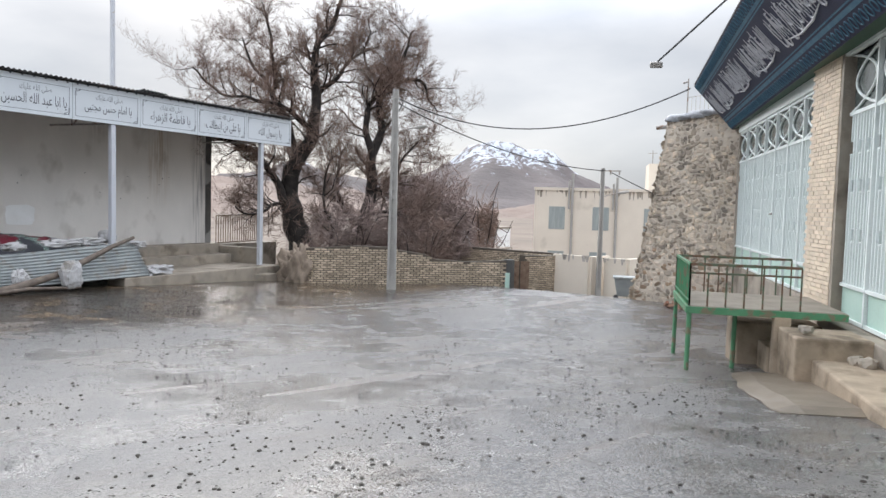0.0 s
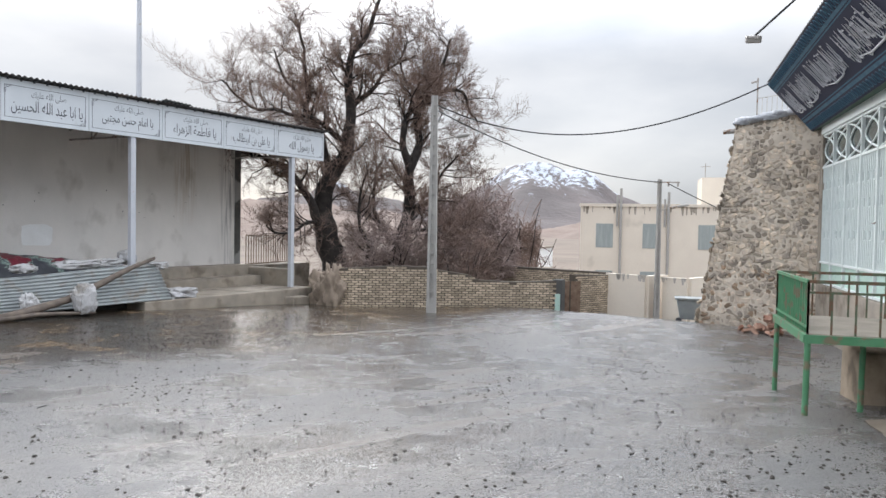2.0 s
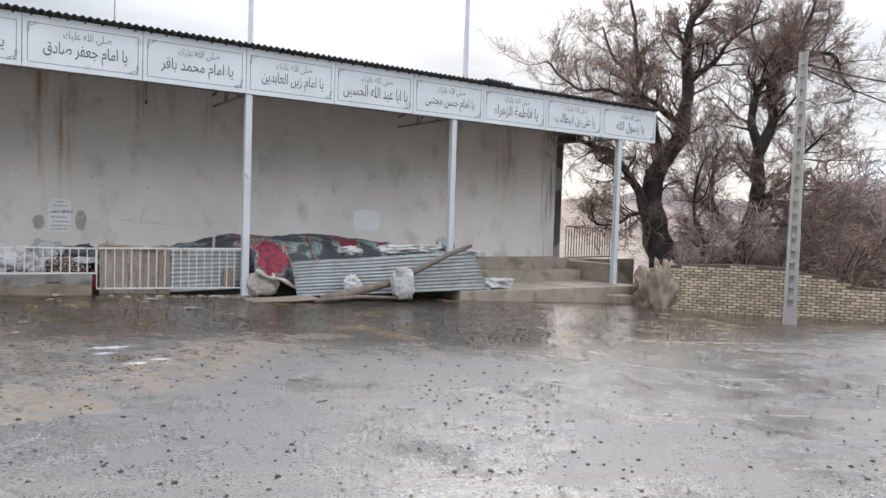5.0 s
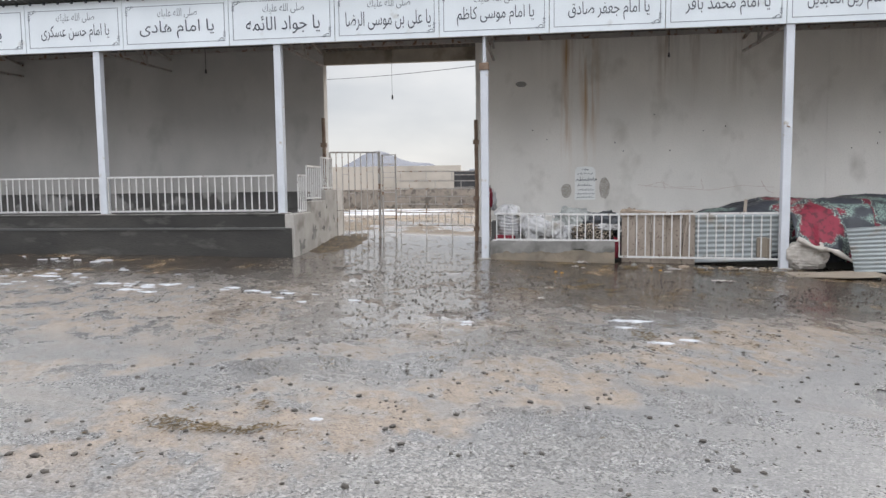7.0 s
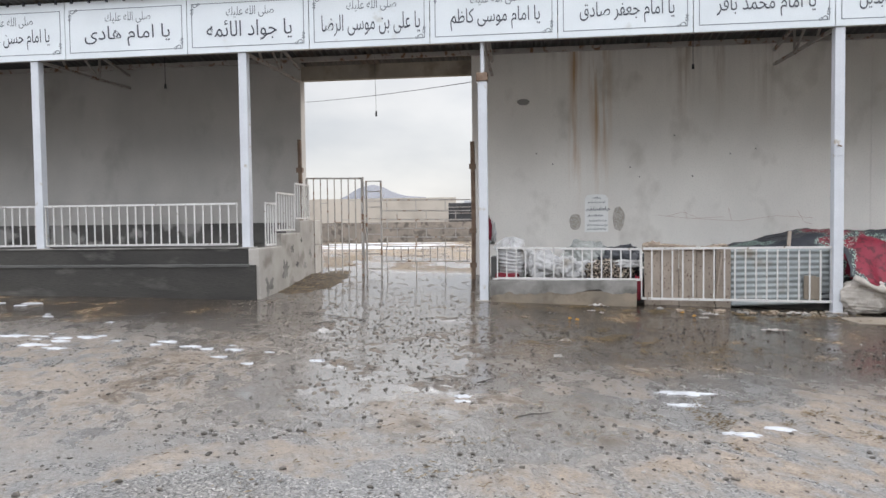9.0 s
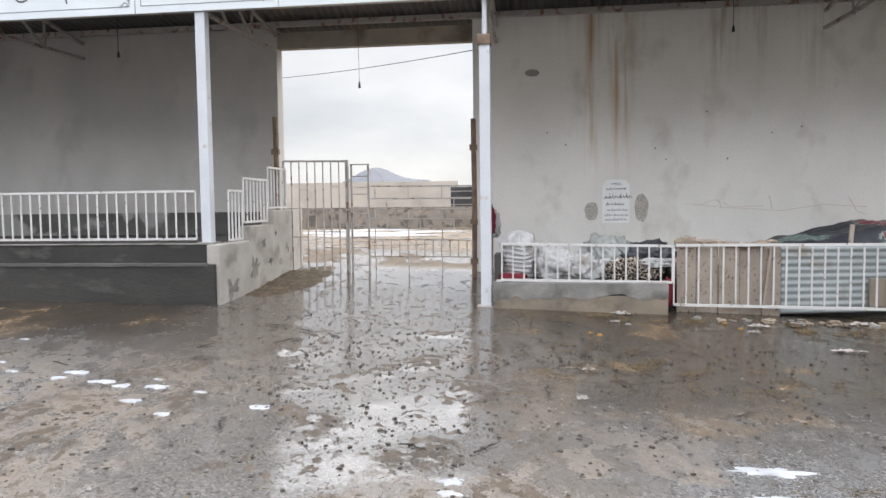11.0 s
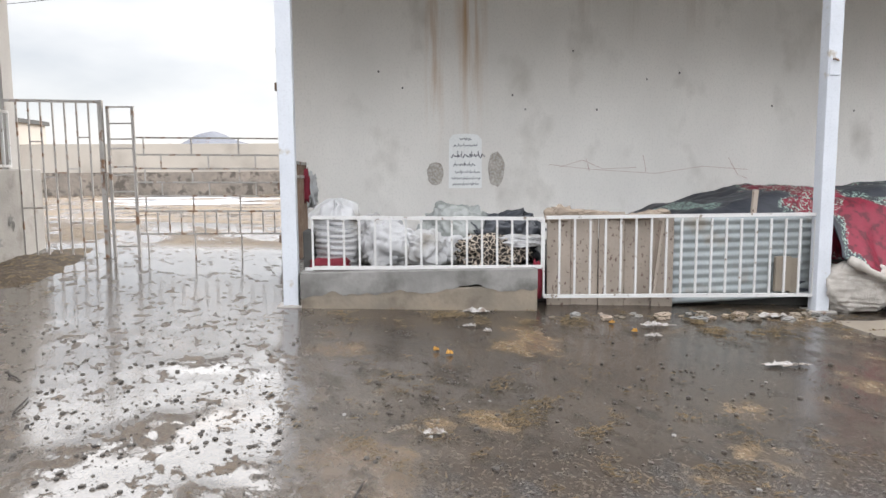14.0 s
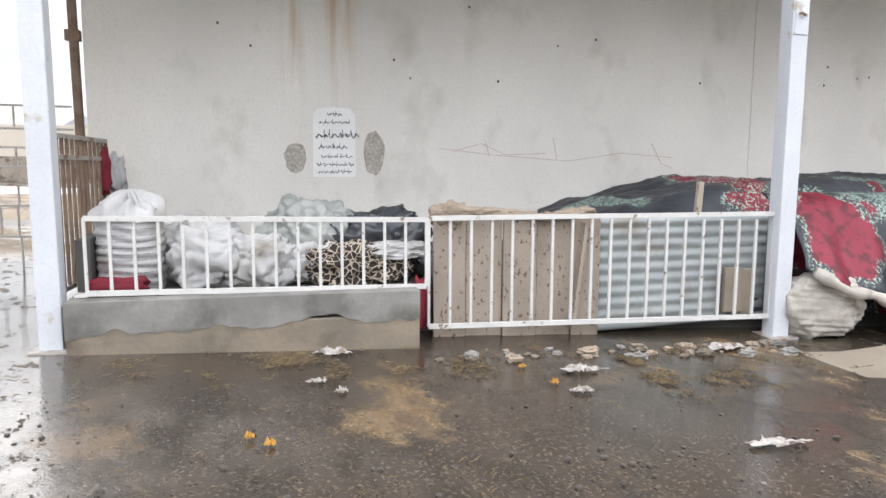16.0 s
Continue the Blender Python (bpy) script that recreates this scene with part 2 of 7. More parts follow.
M_CURTAIN = mat("curtained_window", (0.36, 0.395, 0.385), (0.27, 0.305, 0.30), 3, 0.25, 0.05, 30, stretch=(3, 3, 0.3))
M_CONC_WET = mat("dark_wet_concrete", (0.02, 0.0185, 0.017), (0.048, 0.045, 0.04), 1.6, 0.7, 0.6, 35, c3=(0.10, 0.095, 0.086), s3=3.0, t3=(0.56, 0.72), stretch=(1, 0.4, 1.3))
M_LITTER = mat("mud_and_straw", (0.10, 0.07, 0.042), (0.05, 0.036, 0.024), 5, 0.9, 0.9, 30, c3=(0.17, 0.12, 0.06), s3=14.0, t3=(0.52, 0.64), dist=0.03)
M_SOFFIT = mat("dark_green_soffit", (0.03, 0.075, 0.045), (0.045, 0.10, 0.06), 2, 0.6, 0.2, 40)
M_SACK_DIRTY = mat("dirty_sackcloth", (0.48, 0.44, 0.40), (0.36, 0.33, 0.295), 6, 0.8, 0.6, 60, c3=(0.2, 0.17, 0.14), s3=5.0, t3=(0.56, 0.7))
M_BANNER = mat("navy_banner_cloth", (0.022, 0.028, 0.06), (0.035, 0.04, 0.075), 2, 0.75, 0.2, 60)
M_TEAL = mat("teal_banner_band", (0.09, 0.20, 0.27), (0.06, 0.14, 0.22), 5, 0.75, 0.1, 60)
M_SILVER = mat("silver_lettering", (0.62, 0.63, 0.66), (0.52, 0.53, 0.57), 4, 0.6, 0.0)
M_POLE = mat("concrete_pole", (0.40, 0.385, 0.36), (0.33, 0.32, 0.30), 3, 0.85, 0.3, 40)
M_CABLE = mat("black_cable", (0.02, 0.02, 0.022), (0.03, 0.03, 0.03), 5, 0.5, 0.0)
M_SNOW = mat("old_snow", (0.46, 0.475, 0.50), (0.30, 0.305, 0.325), 9, 0.6, 0.6, 30)
M_CARD = mat("wet_cardboard", (0.27, 0.225, 0.175), (0.21, 0.175, 0.14), 2.5, 0.75, 0.2, 30)
M_STRAW = mat("trodden_straw", (0.19, 0.135, 0.068), (0.075, 0.055, 0.03), 8, 0.8, 0.0)
M_DUNG = mat("dark_droppings", (0.035, 0.03, 0.026), (0.08, 0.07, 0.06), 8, 0.8, 0.0)
M_PAPER = mat("white_notice_paint", (0.87, 0.87, 0.86), (0.82, 0.82, 0.80), 3, 0.8, 0.05)
M_SMUDGE = mat("scraped_plaster", (0.30, 0.265, 0.23), (0.44, 0.40, 0.355), 9, 0.95, 0.8, 60, c3=(0.62, 0.59, 0.55), s3=30.0, t3=(0.42, 0.78))
M_TRUCK = mat("black_sheet_steel", (0.02, 0.02, 0.022), (0.045, 0.045, 0.048), 2, 0.5, 0.1)
M_GLASS_DK = mat("frosted_glass", (0.055, 0.075, 0.07), (0.095, 0.115, 0.11), 2, 0.2, 0.05, 30, rvar=0.05)
M_HILL = mat("dry_hillside", (0.25, 0.185, 0.15), (0.19, 0.145, 0.12), 0.02, 0.95, 0.5, 0.15, c3=(0.25, 0.2, 0.17), s3=0.06, dist=2)
# blue-grey haze of distance is mixed into this hillside's colour
M_HAZE_HILL = mat("haze_tinted_hillside", (0.13, 0.135, 0.155), (0.10, 0.105, 0.12), 0.02, 0.95, 0.5, 0.15, c3=(0.17, 0.175, 0.19), s3=0.05, dist=2)


def snow_mountain():
    m = mat("snowy_mountain", (0.15, 0.125, 0.12), (0.11, 0.095, 0.092), 0.02, 0.95, 0.5, 0.15, dist=3)
    n, l = m.node_tree.nodes, m.node_tree.links
    b = n["Principled BSDF"]
    base = b.inputs["Base Color"].links[0].from_socket
    g = n.new("ShaderNodeNewGeometry")
    sep = n.new("ShaderNodeSeparateXYZ")
    l.new(g.outputs["Position"], sep.inputs[0])
    mp = n.new("ShaderNodeMapping")
    mp.inputs["Rotation"].default_value = (0, 0, 0.5)
    mp.inputs["Scale"].default_value = (1.4, 1, 0.5)
    l.new(g.outputs["Position"], mp.inputs["Vector"])
    t = n.new("ShaderNodeTexNoise")
    t.inputs["Scale"].default_value, t.inputs["Detail"].default_value, t.inputs["Roughness"].default_value = 0.06, 10, 0.74
    l.new(mp.outputs["Vector"], t.inputs["Vector"])
    mr = n.new("ShaderNodeMapRange")
    mr.inputs["From Min"].default_value, mr.inputs["From Max"].default_value = 22, 62
    mr.inputs["To Min"].default_value, mr.inputs["To Max"].default_value = -0.2, 0.05
    l.new(sep.outputs["Z"], mr.inputs["Value"])
    ad = n.new("ShaderNodeMath")
    l.new(t.outputs["Fac"], ad.inputs[0])
    l.new(mr.outputs["Result"], ad.inputs[1])
    r2 = n.new("ShaderNodeMapRange")
    r2.inputs["From Min"].default_value, r2.inputs["From Max"].default_value = 0.5, 0.56
    l.new(ad.outputs[0], r2.inputs["Value"])
    x = n.new("ShaderNodeMix")
    x.data_type = "RGBA"
    l.new(r2.outputs["Result"], x.inputs[0])
    l.new(base, x.inputs[6])
    x.inputs[7].default_value = (0.5, 0.54, 0.6, 1)
    l.new(x.outputs[2], b.inputs["Base Color"])
    return m


M_MOUNT = snow_mountain()


def ground_material():
    """Wet asphalt of set aggregate; tan mud sheets, brown silt before the shed, a wet trodden fan below the gate."""
    m = bpy.data.materials.new("wet_asphalt_and_mud")
    m.use_nodes = True
    n, l = m.node_tree.nodes, m.node_tree.links
    b = n["Principled BSDF"]
    g = n.new("ShaderNodeNewGeometry")
    sep = n.new("ShaderNodeSeparateXYZ")
    l.new(g.outputs["Position"], sep.inputs[0])
    X, Y = sep.outputs["X"], sep.outputs["Y"]

    def placed(stretch, turn):
        mp = n.new("ShaderNodeMapping")
        mp.vector_type = "TEXTURE"
        mp.inputs["Scale"].default_value = stretch
        mp.inputs["Rotation"].default_value = (0, 0, turn)
        l.new(g.outputs["Position"], mp.inputs["Vector"])
        return mp.outputs["Vector"]

    def tex(sc, det=6.0, stretch=None, rough=0.5, turn=0.35):
        t = n.new("ShaderNodeTexNoise")
        t.inputs["Scale"].default_value, t.inputs["Detail"].default_value, t.inputs["Roughness"].default_value = sc, det, rough
        l.new(placed(stretch, turn) if stretch else g.outputs["Position"], t.inputs["Vector"])
        return t.outputs["Fac"]

    def cells(sc):
        t = n.new("ShaderNodeTexVoronoi")
        t.inputs["Scale"].default_value = sc
        l.new(g.outputs["Position"], t.inputs["Vector"])
        s = n.new("ShaderNodeSeparateColor")
        l.new(t.outputs["Color"], s.inputs[0])
        return s.outputs[0], t.outputs["Distance"]

    def rng(v, a, c, lo=0.0, hi=1.0):
        r = n.new("ShaderNodeMapRange")
        for k, val in (("From Min", a), ("From Max", c), ("To Min", lo), ("To Max", hi)):
            r.inputs[k].default_value = val
        l.new(v, r.inputs["Value"])
        return r.outputs["Result"]

    def op(kind, a, c=0.0):
        x = n.new("ShaderNodeMath")
        x.operation = kind
        for i, v in enumerate((a, c)):
            if isinstance(v, (int, float)):
                x.inputs[i].default_value = v
            else:
                l.new(v, x.inputs[i])
        return x.outputs[0]

    def mul(*v):
        out = v[0]
        for w in v[1:]:
            out = op("MULTIPLY", out, w)
        return out

    def inv(v):
        return op("SUBTRACT", 1.0, v)

    def blend(fac, a, c):
        x = n.new("ShaderNodeMix")
        x.data_type = "RGBA"
        l.new(fac, x.inputs[0])
        for i, v in ((6, a), (7, c)):
            if isinstance(v, tuple):
                x.inputs[i].default_value = (*v, 1)
            else:
                l.new(v, x.inputs[i])
        return x.outputs[2]

    chip, chip_d = cells(74)
    grain, grain_d = cells(170)
    blotch = tex(0.9, 9, None, 0.62)
    patch = tex(0.45, 7)
    lumps = tex(3.2, 9, (1.4, 0.85, 1), 0.68)
    clod = tex(8.5, 7, (1.2, 0.85, 1), 0.65)
    streak = tex(1.0, 7, (0.5, 5.0, 1), 0.6, -0.28)
    ruts = tex(1.7, 6, (0.35, 6.0, 1), 0.6, -0.2)
    # where things lie
    diag = op("ADD", op("ADD", X, Y), mul(op("SUBTRACT", blotch, 0.5), 5.0))
    band = op("MAXIMUM", rng(op("ABSOLUTE", op("SUBTRACT", diag, 6.7)), 1.25, 0.7), mul(rng(op("ABSOLUTE", op("SUBTRACT", diag, 3.7)), 0.6, 0.35), 0.8))
    tan = mul(band, rng(X, -2.3, -3.1), rng(X, -9.6, -8.0), rng(lumps, 0.40, 0.53), rng(tex(2.6, 5), 0.36, 0.5, 0.35, 1.0))
    tan = op("MAXIMUM", tan, mul(rng(streak, 0.56, 0.7), 0.42, rng(X, -9, -6)))
    tan = op("MAXIMUM", tan, mul(rng(Y, 9.7, 8.7), rng(X, -5.0, -6.5), rng(X, -11.5, -9.0), rng(lumps, 0.42, 0.54), 0.85))
    wob = mul(op("SUBTRACT", lumps, 0.5), 2.4)
    shed = rng(op("ADD", op("ADD", X, wob), op("ADD", rng(Y, 7.5, 9.8, 1.8, 0.0), rng(Y, 14.5, 19.0, 0.0, -2.6))), -7.4, -10.2)
    yard = rng(X, -16.9, -17.5)
    axis = op("ABSOLUTE", op("SUBTRACT", Y, op("ADD", 11.35, mul(X, 0.17))))
    fan = mul(rng(op("ADD", axis, mul(wob, 0.5)), 2.6, 1.8), rng(op("ADD", X, wob), -5.3, -7.6))
    att = n.new("ShaderNodeAttribute")
    att.attribute_name = "mud"
    clods = op("ADD", mul(clod, 0.6), mul(lumps, 0.4))
    clods = op("MAXIMUM", mul(rng(clods, 0.545, 0.575), fan), mul(rng(att.outputs["Fac"], 0.1, 0.24), rng(clod, 0.44, 0.52)))
    straw_bed = mul(rng(blotch, 0.53, 0.6), rng(clod, 0.4, 0.55), shed, inv(fan))
    # colours
    asphalt = blend(rng(patch, 0.38, 0.62), (0.105, 0.105, 0.108), (0.155, 0.144, 0.131))
    asphalt = blend(rng(ruts, 0.40, 0.68, 0.0, 0.6), asphalt, (0.085, 0.085, 0.088))
    asphalt = blend(rng(chip, 0.62, 0.95, 0.0, 0.65), asphalt, (0.30, 0.29, 0.275))
    asphalt = blend(rng(chip, 0.34, 0.05, 0.0, 0.85), asphalt, (0.022, 0.021, 0.021))
    asphalt = blend(rng(grain, 0.3, 0.0, 0.0, 0.7), asphalt, (0.03, 0.029, 0.028))
    silt = blend(rng(lumps, 0.36, 0.62), (0.062, 0.044, 0.031), (0.026, 0.019, 0.014))
    silt = blend(rng(blotch, 0.56, 0.64, 0.0, 0.7), silt, (0.14, 0.082, 0.042))
    silt = blend(rng(chip, 0.78, 0.95, 0.0, 0.4), silt, (0.15, 0.115, 0.075))
    silt = blend(rng(grain, 0.35, 0.0, 0.0, 0.8), silt, (0.012, 0.009, 0.007))
    ground_col = blend(mul(shed, 0.93), asphalt, silt)
    ground_col = blend(mul(straw_bed, 0.55), ground_col, blend(grain, (0.16, 0.10, 0.05), (0.30, 0.21, 0.11)))
    # paler fan colour makes up for sky reflection the film lacks
    ground_col = blend(mul(fan, 0.42), ground_col, blend(lumps, (0.20, 0.18, 0.16), (0.12, 0.105, 0.09)))
    dry = blend(rng(clod, 0.35, 0.65), (0.155, 0.125, 0.104), (0.245, 0.205, 0.172))
    dry = blend(rng(chip, 0.3, 0.05, 0.0, 0.8), dry, (0.07, 0.05, 0.036))
    dry = blend(rng(grain, 0.7, 1.0, 0.0, 0.6), dry, (0.36, 0.285, 0.19))
    muck = blend(rng(lumps, 0.35, 0.65), (0.028, 0.021, 0.016), (0.10, 0.072, 0.048))
    muck = blend(rng(grain, 0.72, 1.0, 0.0, 0.7), muck, (0.20, 0.15, 0.10))
    col = blend(tan, ground_col, dry)
    col = blend(clods, col, muck)
    yard_col = blend(rng(blotch, 0.42, 0.58), (0.20, 0.145, 0.088), (0.085, 0.06, 0.042))
    yard_col = blend(rng(grain, 0.3, 0.0, 0.0, 0.8), yard_col, (0.03, 0.022, 0.016))
    col = blend(yard, col, yard_col)
    l.new(col, b.inputs["Base Color"])
    # water: puddles on the road, a film on the silt, a mirror in the fan
    pools = mul(rng(op("ADD", tex(0.6, 6, (1.25, 2.0, 1)), mul(patch, 0.35)), 0.55, 0.72), rng(tex(1.6, 5), 0.32, 0.6))
    film = op("MAXIMUM", mul(pools, 0.8), op("MAXIMUM", mul(shed, rng(lumps, 0.70, 0.5), 0.93), fan))
    film = mul(film, inv(tan), inv(clods), inv(mul(straw_bed, 0.7)))
    film = mul(film, inv(mul(yard, rng(blotch, 0.56, 0.5))))
    dull = op("MAXIMUM", op("MAXIMUM", tan, mul(clods, 0.6)), mul(yard, rng(blotch, 0.56, 0.5)))
    rough = op("ADD", rng(film, 0.0, 1.0, 0.30, 0.03), mul(chip, 0.10, inv(film)))
    rough = op("ADD", rough, mul(dull, 0.3))
    l.new(rough, b.inputs["Roughness"])
    l.new(rng(dull, 0.0, 1.0, 0.9, 0.3), b.inputs["Specular IOR Level"])
    bp = n.new("ShaderNodeBump")
    bp.inputs["Distance"].default_value = 0.012
    l.new(rng(film, 0.0, 1.0, 0.8, 0.05), bp.inputs["Strength"])
    h = op("ADD", op("ADD", mul(inv(chip_d), 0.5), mul(chip, 0.35)), op("ADD", mul(grain, 0.2), mul(lumps, 0.9)))
    h = op("ADD", h, mul(op("MAXIMUM", clods, mul(tan, 0.5)), op("ADD", 1.0, clod)))
    l.new(h, bp.inputs["Height"])
    l.new(bp.outputs["Normal"], b.inputs["Normal"])
    return m


M_GROUND = ground_material()
M_EARTH = mat("dry_winter_earth", (0.17, 0.13, 0.10), (0.23, 0.185, 0.145), 0.12, 0.95, 0.5, 3.0, c3=(0.11, 0.085, 0.065), s3=0.5, dist=0.05)


def blanket_material():
    """Dark sheet printed with large red flowers and pale green leaves."""
    m = mat("flowered_blanket", (0.025, 0.028, 0.036), (0.045, 0.048, 0.058), 3, 0.6, 0.5, 10, dist=0.03)
    n, l = m.node_tree.nodes, m.node_tree.links
    b = n["Principled BSDF"]
    base = b.inputs["Base Color"].links[0].from_socket
    g = n.new("ShaderNodeNewGeometry")
    wob = n.new("ShaderNodeTexNoise")
    wob.inputs["Scale"].default_value = 2.5
    l.new(g.outputs["Position"], wob.inputs["Vector"])
    add = n.new("ShaderNodeVectorMath")
    l.new(g.outputs["Position"], add.inputs[0])
    l.new(wob.outputs["Color"], add.inputs[1])


    def rng(s, a, c):
        r = n.new("ShaderNodeMapRange")
        r.inputs["From Min"].default_value, r.inputs["From Max"].default_value = a, c
        l.new(s, r.inputs["Value"])
        return r.outputs["Result"]

    def blend(fac, a, c):
        x = n.new("ShaderNodeMix")
        x.data_type = "RGBA"
        l.new(fac, x.inputs[0])
        l.new(a, x.inputs[6])
        x.inputs[7].default_value = (*c, 1)
        return x.outputs[2]

    leaf = n.new("ShaderNodeTexNoise")
    leaf.inputs["Scale"].default_value = 1.5
    l.new(g.outputs["Position"], leaf.inputs["Vector"])
    spots = n.new("ShaderNodeTexNoise")
    spots.inputs["Scale"].default_value = 38
    l.new(g.outputs["Position"], spots.inputs["Vector"])
    petals = n.new("ShaderNodeTexNoise")
    petals.inputs["Scale"].default_value, petals.inputs["Detail"].default_value = 9, 6
    l.new(g.outputs["Position"], petals.inputs["Vector"])
    both = n.new("ShaderNodeMath")
    both.operation = "MULTIPLY"
    l.new(rng(leaf.outputs["Fac"], 0.57, 0.61), both.inputs[0])
    l.new(rng(spots.outputs["Fac"], 0.42, 0.55), both.inputs[1])
    col = blend(both.outputs[0], base, (0.22, 0.31, 0.27))
    for cy, cz, r, tone in ((17.35, 0.72, 0.2, (0.2, 0.008, 0.028)), (17.6, 0.35, 0.42, (0.2, 0.008, 0.028)), (18.15, -0.2, 0.2, (0.16, 0.008, 0.024)), (18.75, 0.6, 0.2, (0.15, 0.01, 0.025)), (19.9, 0.75, 0.3, (0.14, 0.011, 0.024)), (20.9, 0.8, 0.28, (0.14, 0.011, 0.024)), (22.0, 0.6, 0.25, (0.16, 0.02, 0.03))):
        d = n.new("ShaderNodeVectorMath")
        d.operation = "DISTANCE"
        flat = n.new("ShaderNodeVectorMath")
        flat.operation = "MULTIPLY"
        flat.inputs[1].default_value = (0, 1, 1)
        l.new(add.outputs[0], flat.inputs[0])
        l.new(flat.outputs[0], d.inputs[0])
        d.inputs[1].default_value = (0, cy, cz)
        # a frayed rim of pale leaves, then petals mottled dark
        rim = n.new("ShaderNodeMath")
        rim.operation = "MULTIPLY"
        l.new(rng(d.outputs["Value"], r * 1.3, r * 1.15), rim.inputs[0])
        l.new(rng(spots.outputs["Fac"], 0.5, 0.6), rim.inputs[1])
        col = blend(rim.outputs[0], col, (0.30, 0.40, 0.34))
        ragged = n.new("ShaderNodeMath")
        ragged.operation = "MULTIPLY_ADD"
        l.new(spots.outputs["Fac"], ragged.inputs[0])
        ragged.inputs[1].default_value = 0.16
        l.new(d.outputs["Value"], ragged.inputs[2])
        petal = rng(ragged.outputs[0], r + 0.08, r + 0.04)
        col = blend(petal, col, tone)
        dark = n.new("ShaderNodeMath")
        dark.operation = "MULTIPLY"
        l.new(petal, dark.inputs[0])
        l.new(rng(petals.outputs["Fac"], 0.5, 0.62), dark.inputs[1])
        col = blend(dark.outputs[0], col, tuple(0.45 * v for v in tone))
    l.new(col, b.inputs["Base Color"])
    return m


M_BLANKET = blanket_material()



# ---- builders ----
def box(bm, x0, x1, y0, y1, z0, z1, m=None):
    vs = [bm.verts.new((x, y, z)) for x in (x0, x1) for y in (y0, y1) for z in (z0, z1)]
    for f in ((0, 1, 3, 2), (4, 6, 7, 5), (0, 4, 5, 1), (2, 3, 7, 6), (0, 2, 6, 4), (1, 5, 7, 3)):
        bm.faces.new([vs[i] for i in f])
    if m is not None:
        bmesh.ops.transform(bm, matrix=m, verts=vs)
    return vs


def beam(bm, p, q, w, h=None, up=(0, 0, 1)):
    p, q = Vector(p), Vector(q)
    d = (q - p).normalized()
    up = Vector(up)
    if abs(d.dot(up)) > 0.95:
        up = Vector((1, 0, 0))
    s = d.cross(up).normalized()
    t = s.cross(d)
    h = h or w
    vs = [bm.verts.new(e + s * (a * w / 2) + t * (c * h / 2)) for e in (p, q) for a, c in ((-1, -1), (1, -1), (1, 1), (-1, 1))]
    for f in ((3, 2, 1, 0), (4, 5, 6, 7), (0, 1, 5, 4), (1, 2, 6, 5), (2, 3, 7, 6), (3, 0, 4, 7)):
        bm.faces.new([vs[i] for i in f])
    return vs


def tube(bm, pts, rads, n=6):
    pts = [Vector(p) for p in pts]
    if isinstance(rads, (int, float)):
        rads = [rads] * len(pts)
    rings = []
    s = None
    for i, p in enumerate(pts):
        d = (pts[min(i + 1, len(pts) - 1)] - pts[max(i - 1, 0)]).normalized()
        if s is None:
            s = d.orthogonal().normalized()
        s = (s - d * s.dot(d)).normalized()
        t = d.cross(s)
        rings.append([bm.verts.new(p + (s * math.cos(k * math.tau / n) + t * math.sin(k * math.tau / n)) * rads[i]) for k in range(n)])
    for a, c in zip(rings, rings[1:]):
        for k in range(n):
            bm.faces.new((a[k], a[(k + 1) % n], c[(k + 1) % n], c[k]))
    bm.faces.new(rings[0][::-1])
    bm.faces.new(rings[-1])


def lump(bm, c, size, seed, amp=0.12, sub=3, freq=1.6, flat=0.0, m=None, fold=0.0):
    """A soft filled shape: a rounded body with dents, its underside flattened."""
    made = bmesh.ops.create_icosphere(bm, subdivisions=sub, radius=1.0)["verts"]
    c, size = Vector(c), Vector(size)
    for v in made:
        q = v.co.copy()
        k = 1 + amp * noise.noise(q * freq + Vector((seed * 7.1, seed * 3.3, seed))) + 0.4 * amp * noise.noise(q * freq * 3.1 + Vector((seed, 0, seed * 2.0)))
        if fold:
            o = Vector((seed * 2.3, seed * 1.1, seed * 5.7))
            w = q + 0.35 * Vector((noise.noise(q * 1.5 + o), noise.noise(q * 1.5 - o), noise.noise(q * 1.5 + o * 2)))
            k += fold * (0.5 - 2.0 * abs(noise.noise(Vector((w.x * 2.6, w.y * 2.6, w.z * 1.3)) + o))) + 0.5 * fold * (0.5 - 2.0 * abs(noise.noise(w * 5.5 + o)))
        e = Vector([math.copysign(abs(a) ** 0.8, a) for a in q]) * k
        e.z = max(e.z, -1 + flat)
        v.co = Vector((e.x * size.x, e.y * size.y, e.z * size.z))
        if m is not None:
            v.co = m @ v.co
        v.co += c


def wave_sheet(bm, p00, p10, p01, p11, waves, amp, along=0, nu=None, nv=2, sag=0.0, seed=0):
    """A corrugated sheet between four corners, its ridges across u (along=0) or v (along=1)."""
    p00, p10, p01, p11 = map(Vector, (p00, p10, p01, p11))
    steps = waves * 6
    nu, nv = (steps, nv) if along == 0 else (nv, steps)
    nrm = (p10 - p00).cross(p01 - p00).normalized()
    grid = []
    for i in range(nu + 1):
        row = []
        for j in range(nv + 1):
            a, c = i / nu, j / nv
            p = p00.lerp(p10, a).lerp(p01.lerp(p11, a), c)
            ph = (a if along == 0 else c) * waves * math.tau
            p = p + nrm * (amp * math.sin(ph) + sag * noise.noise(p * 0.8 + Vector((seed, 0, 0))))
            row.append(bm.verts.new(p))
        grid.append(row)
    for i in range(nu):
        for j in range(nv):
            bm.faces.new((grid[i][j], grid[i + 1][j], grid[i + 1][j + 1], grid[i][j + 1]))


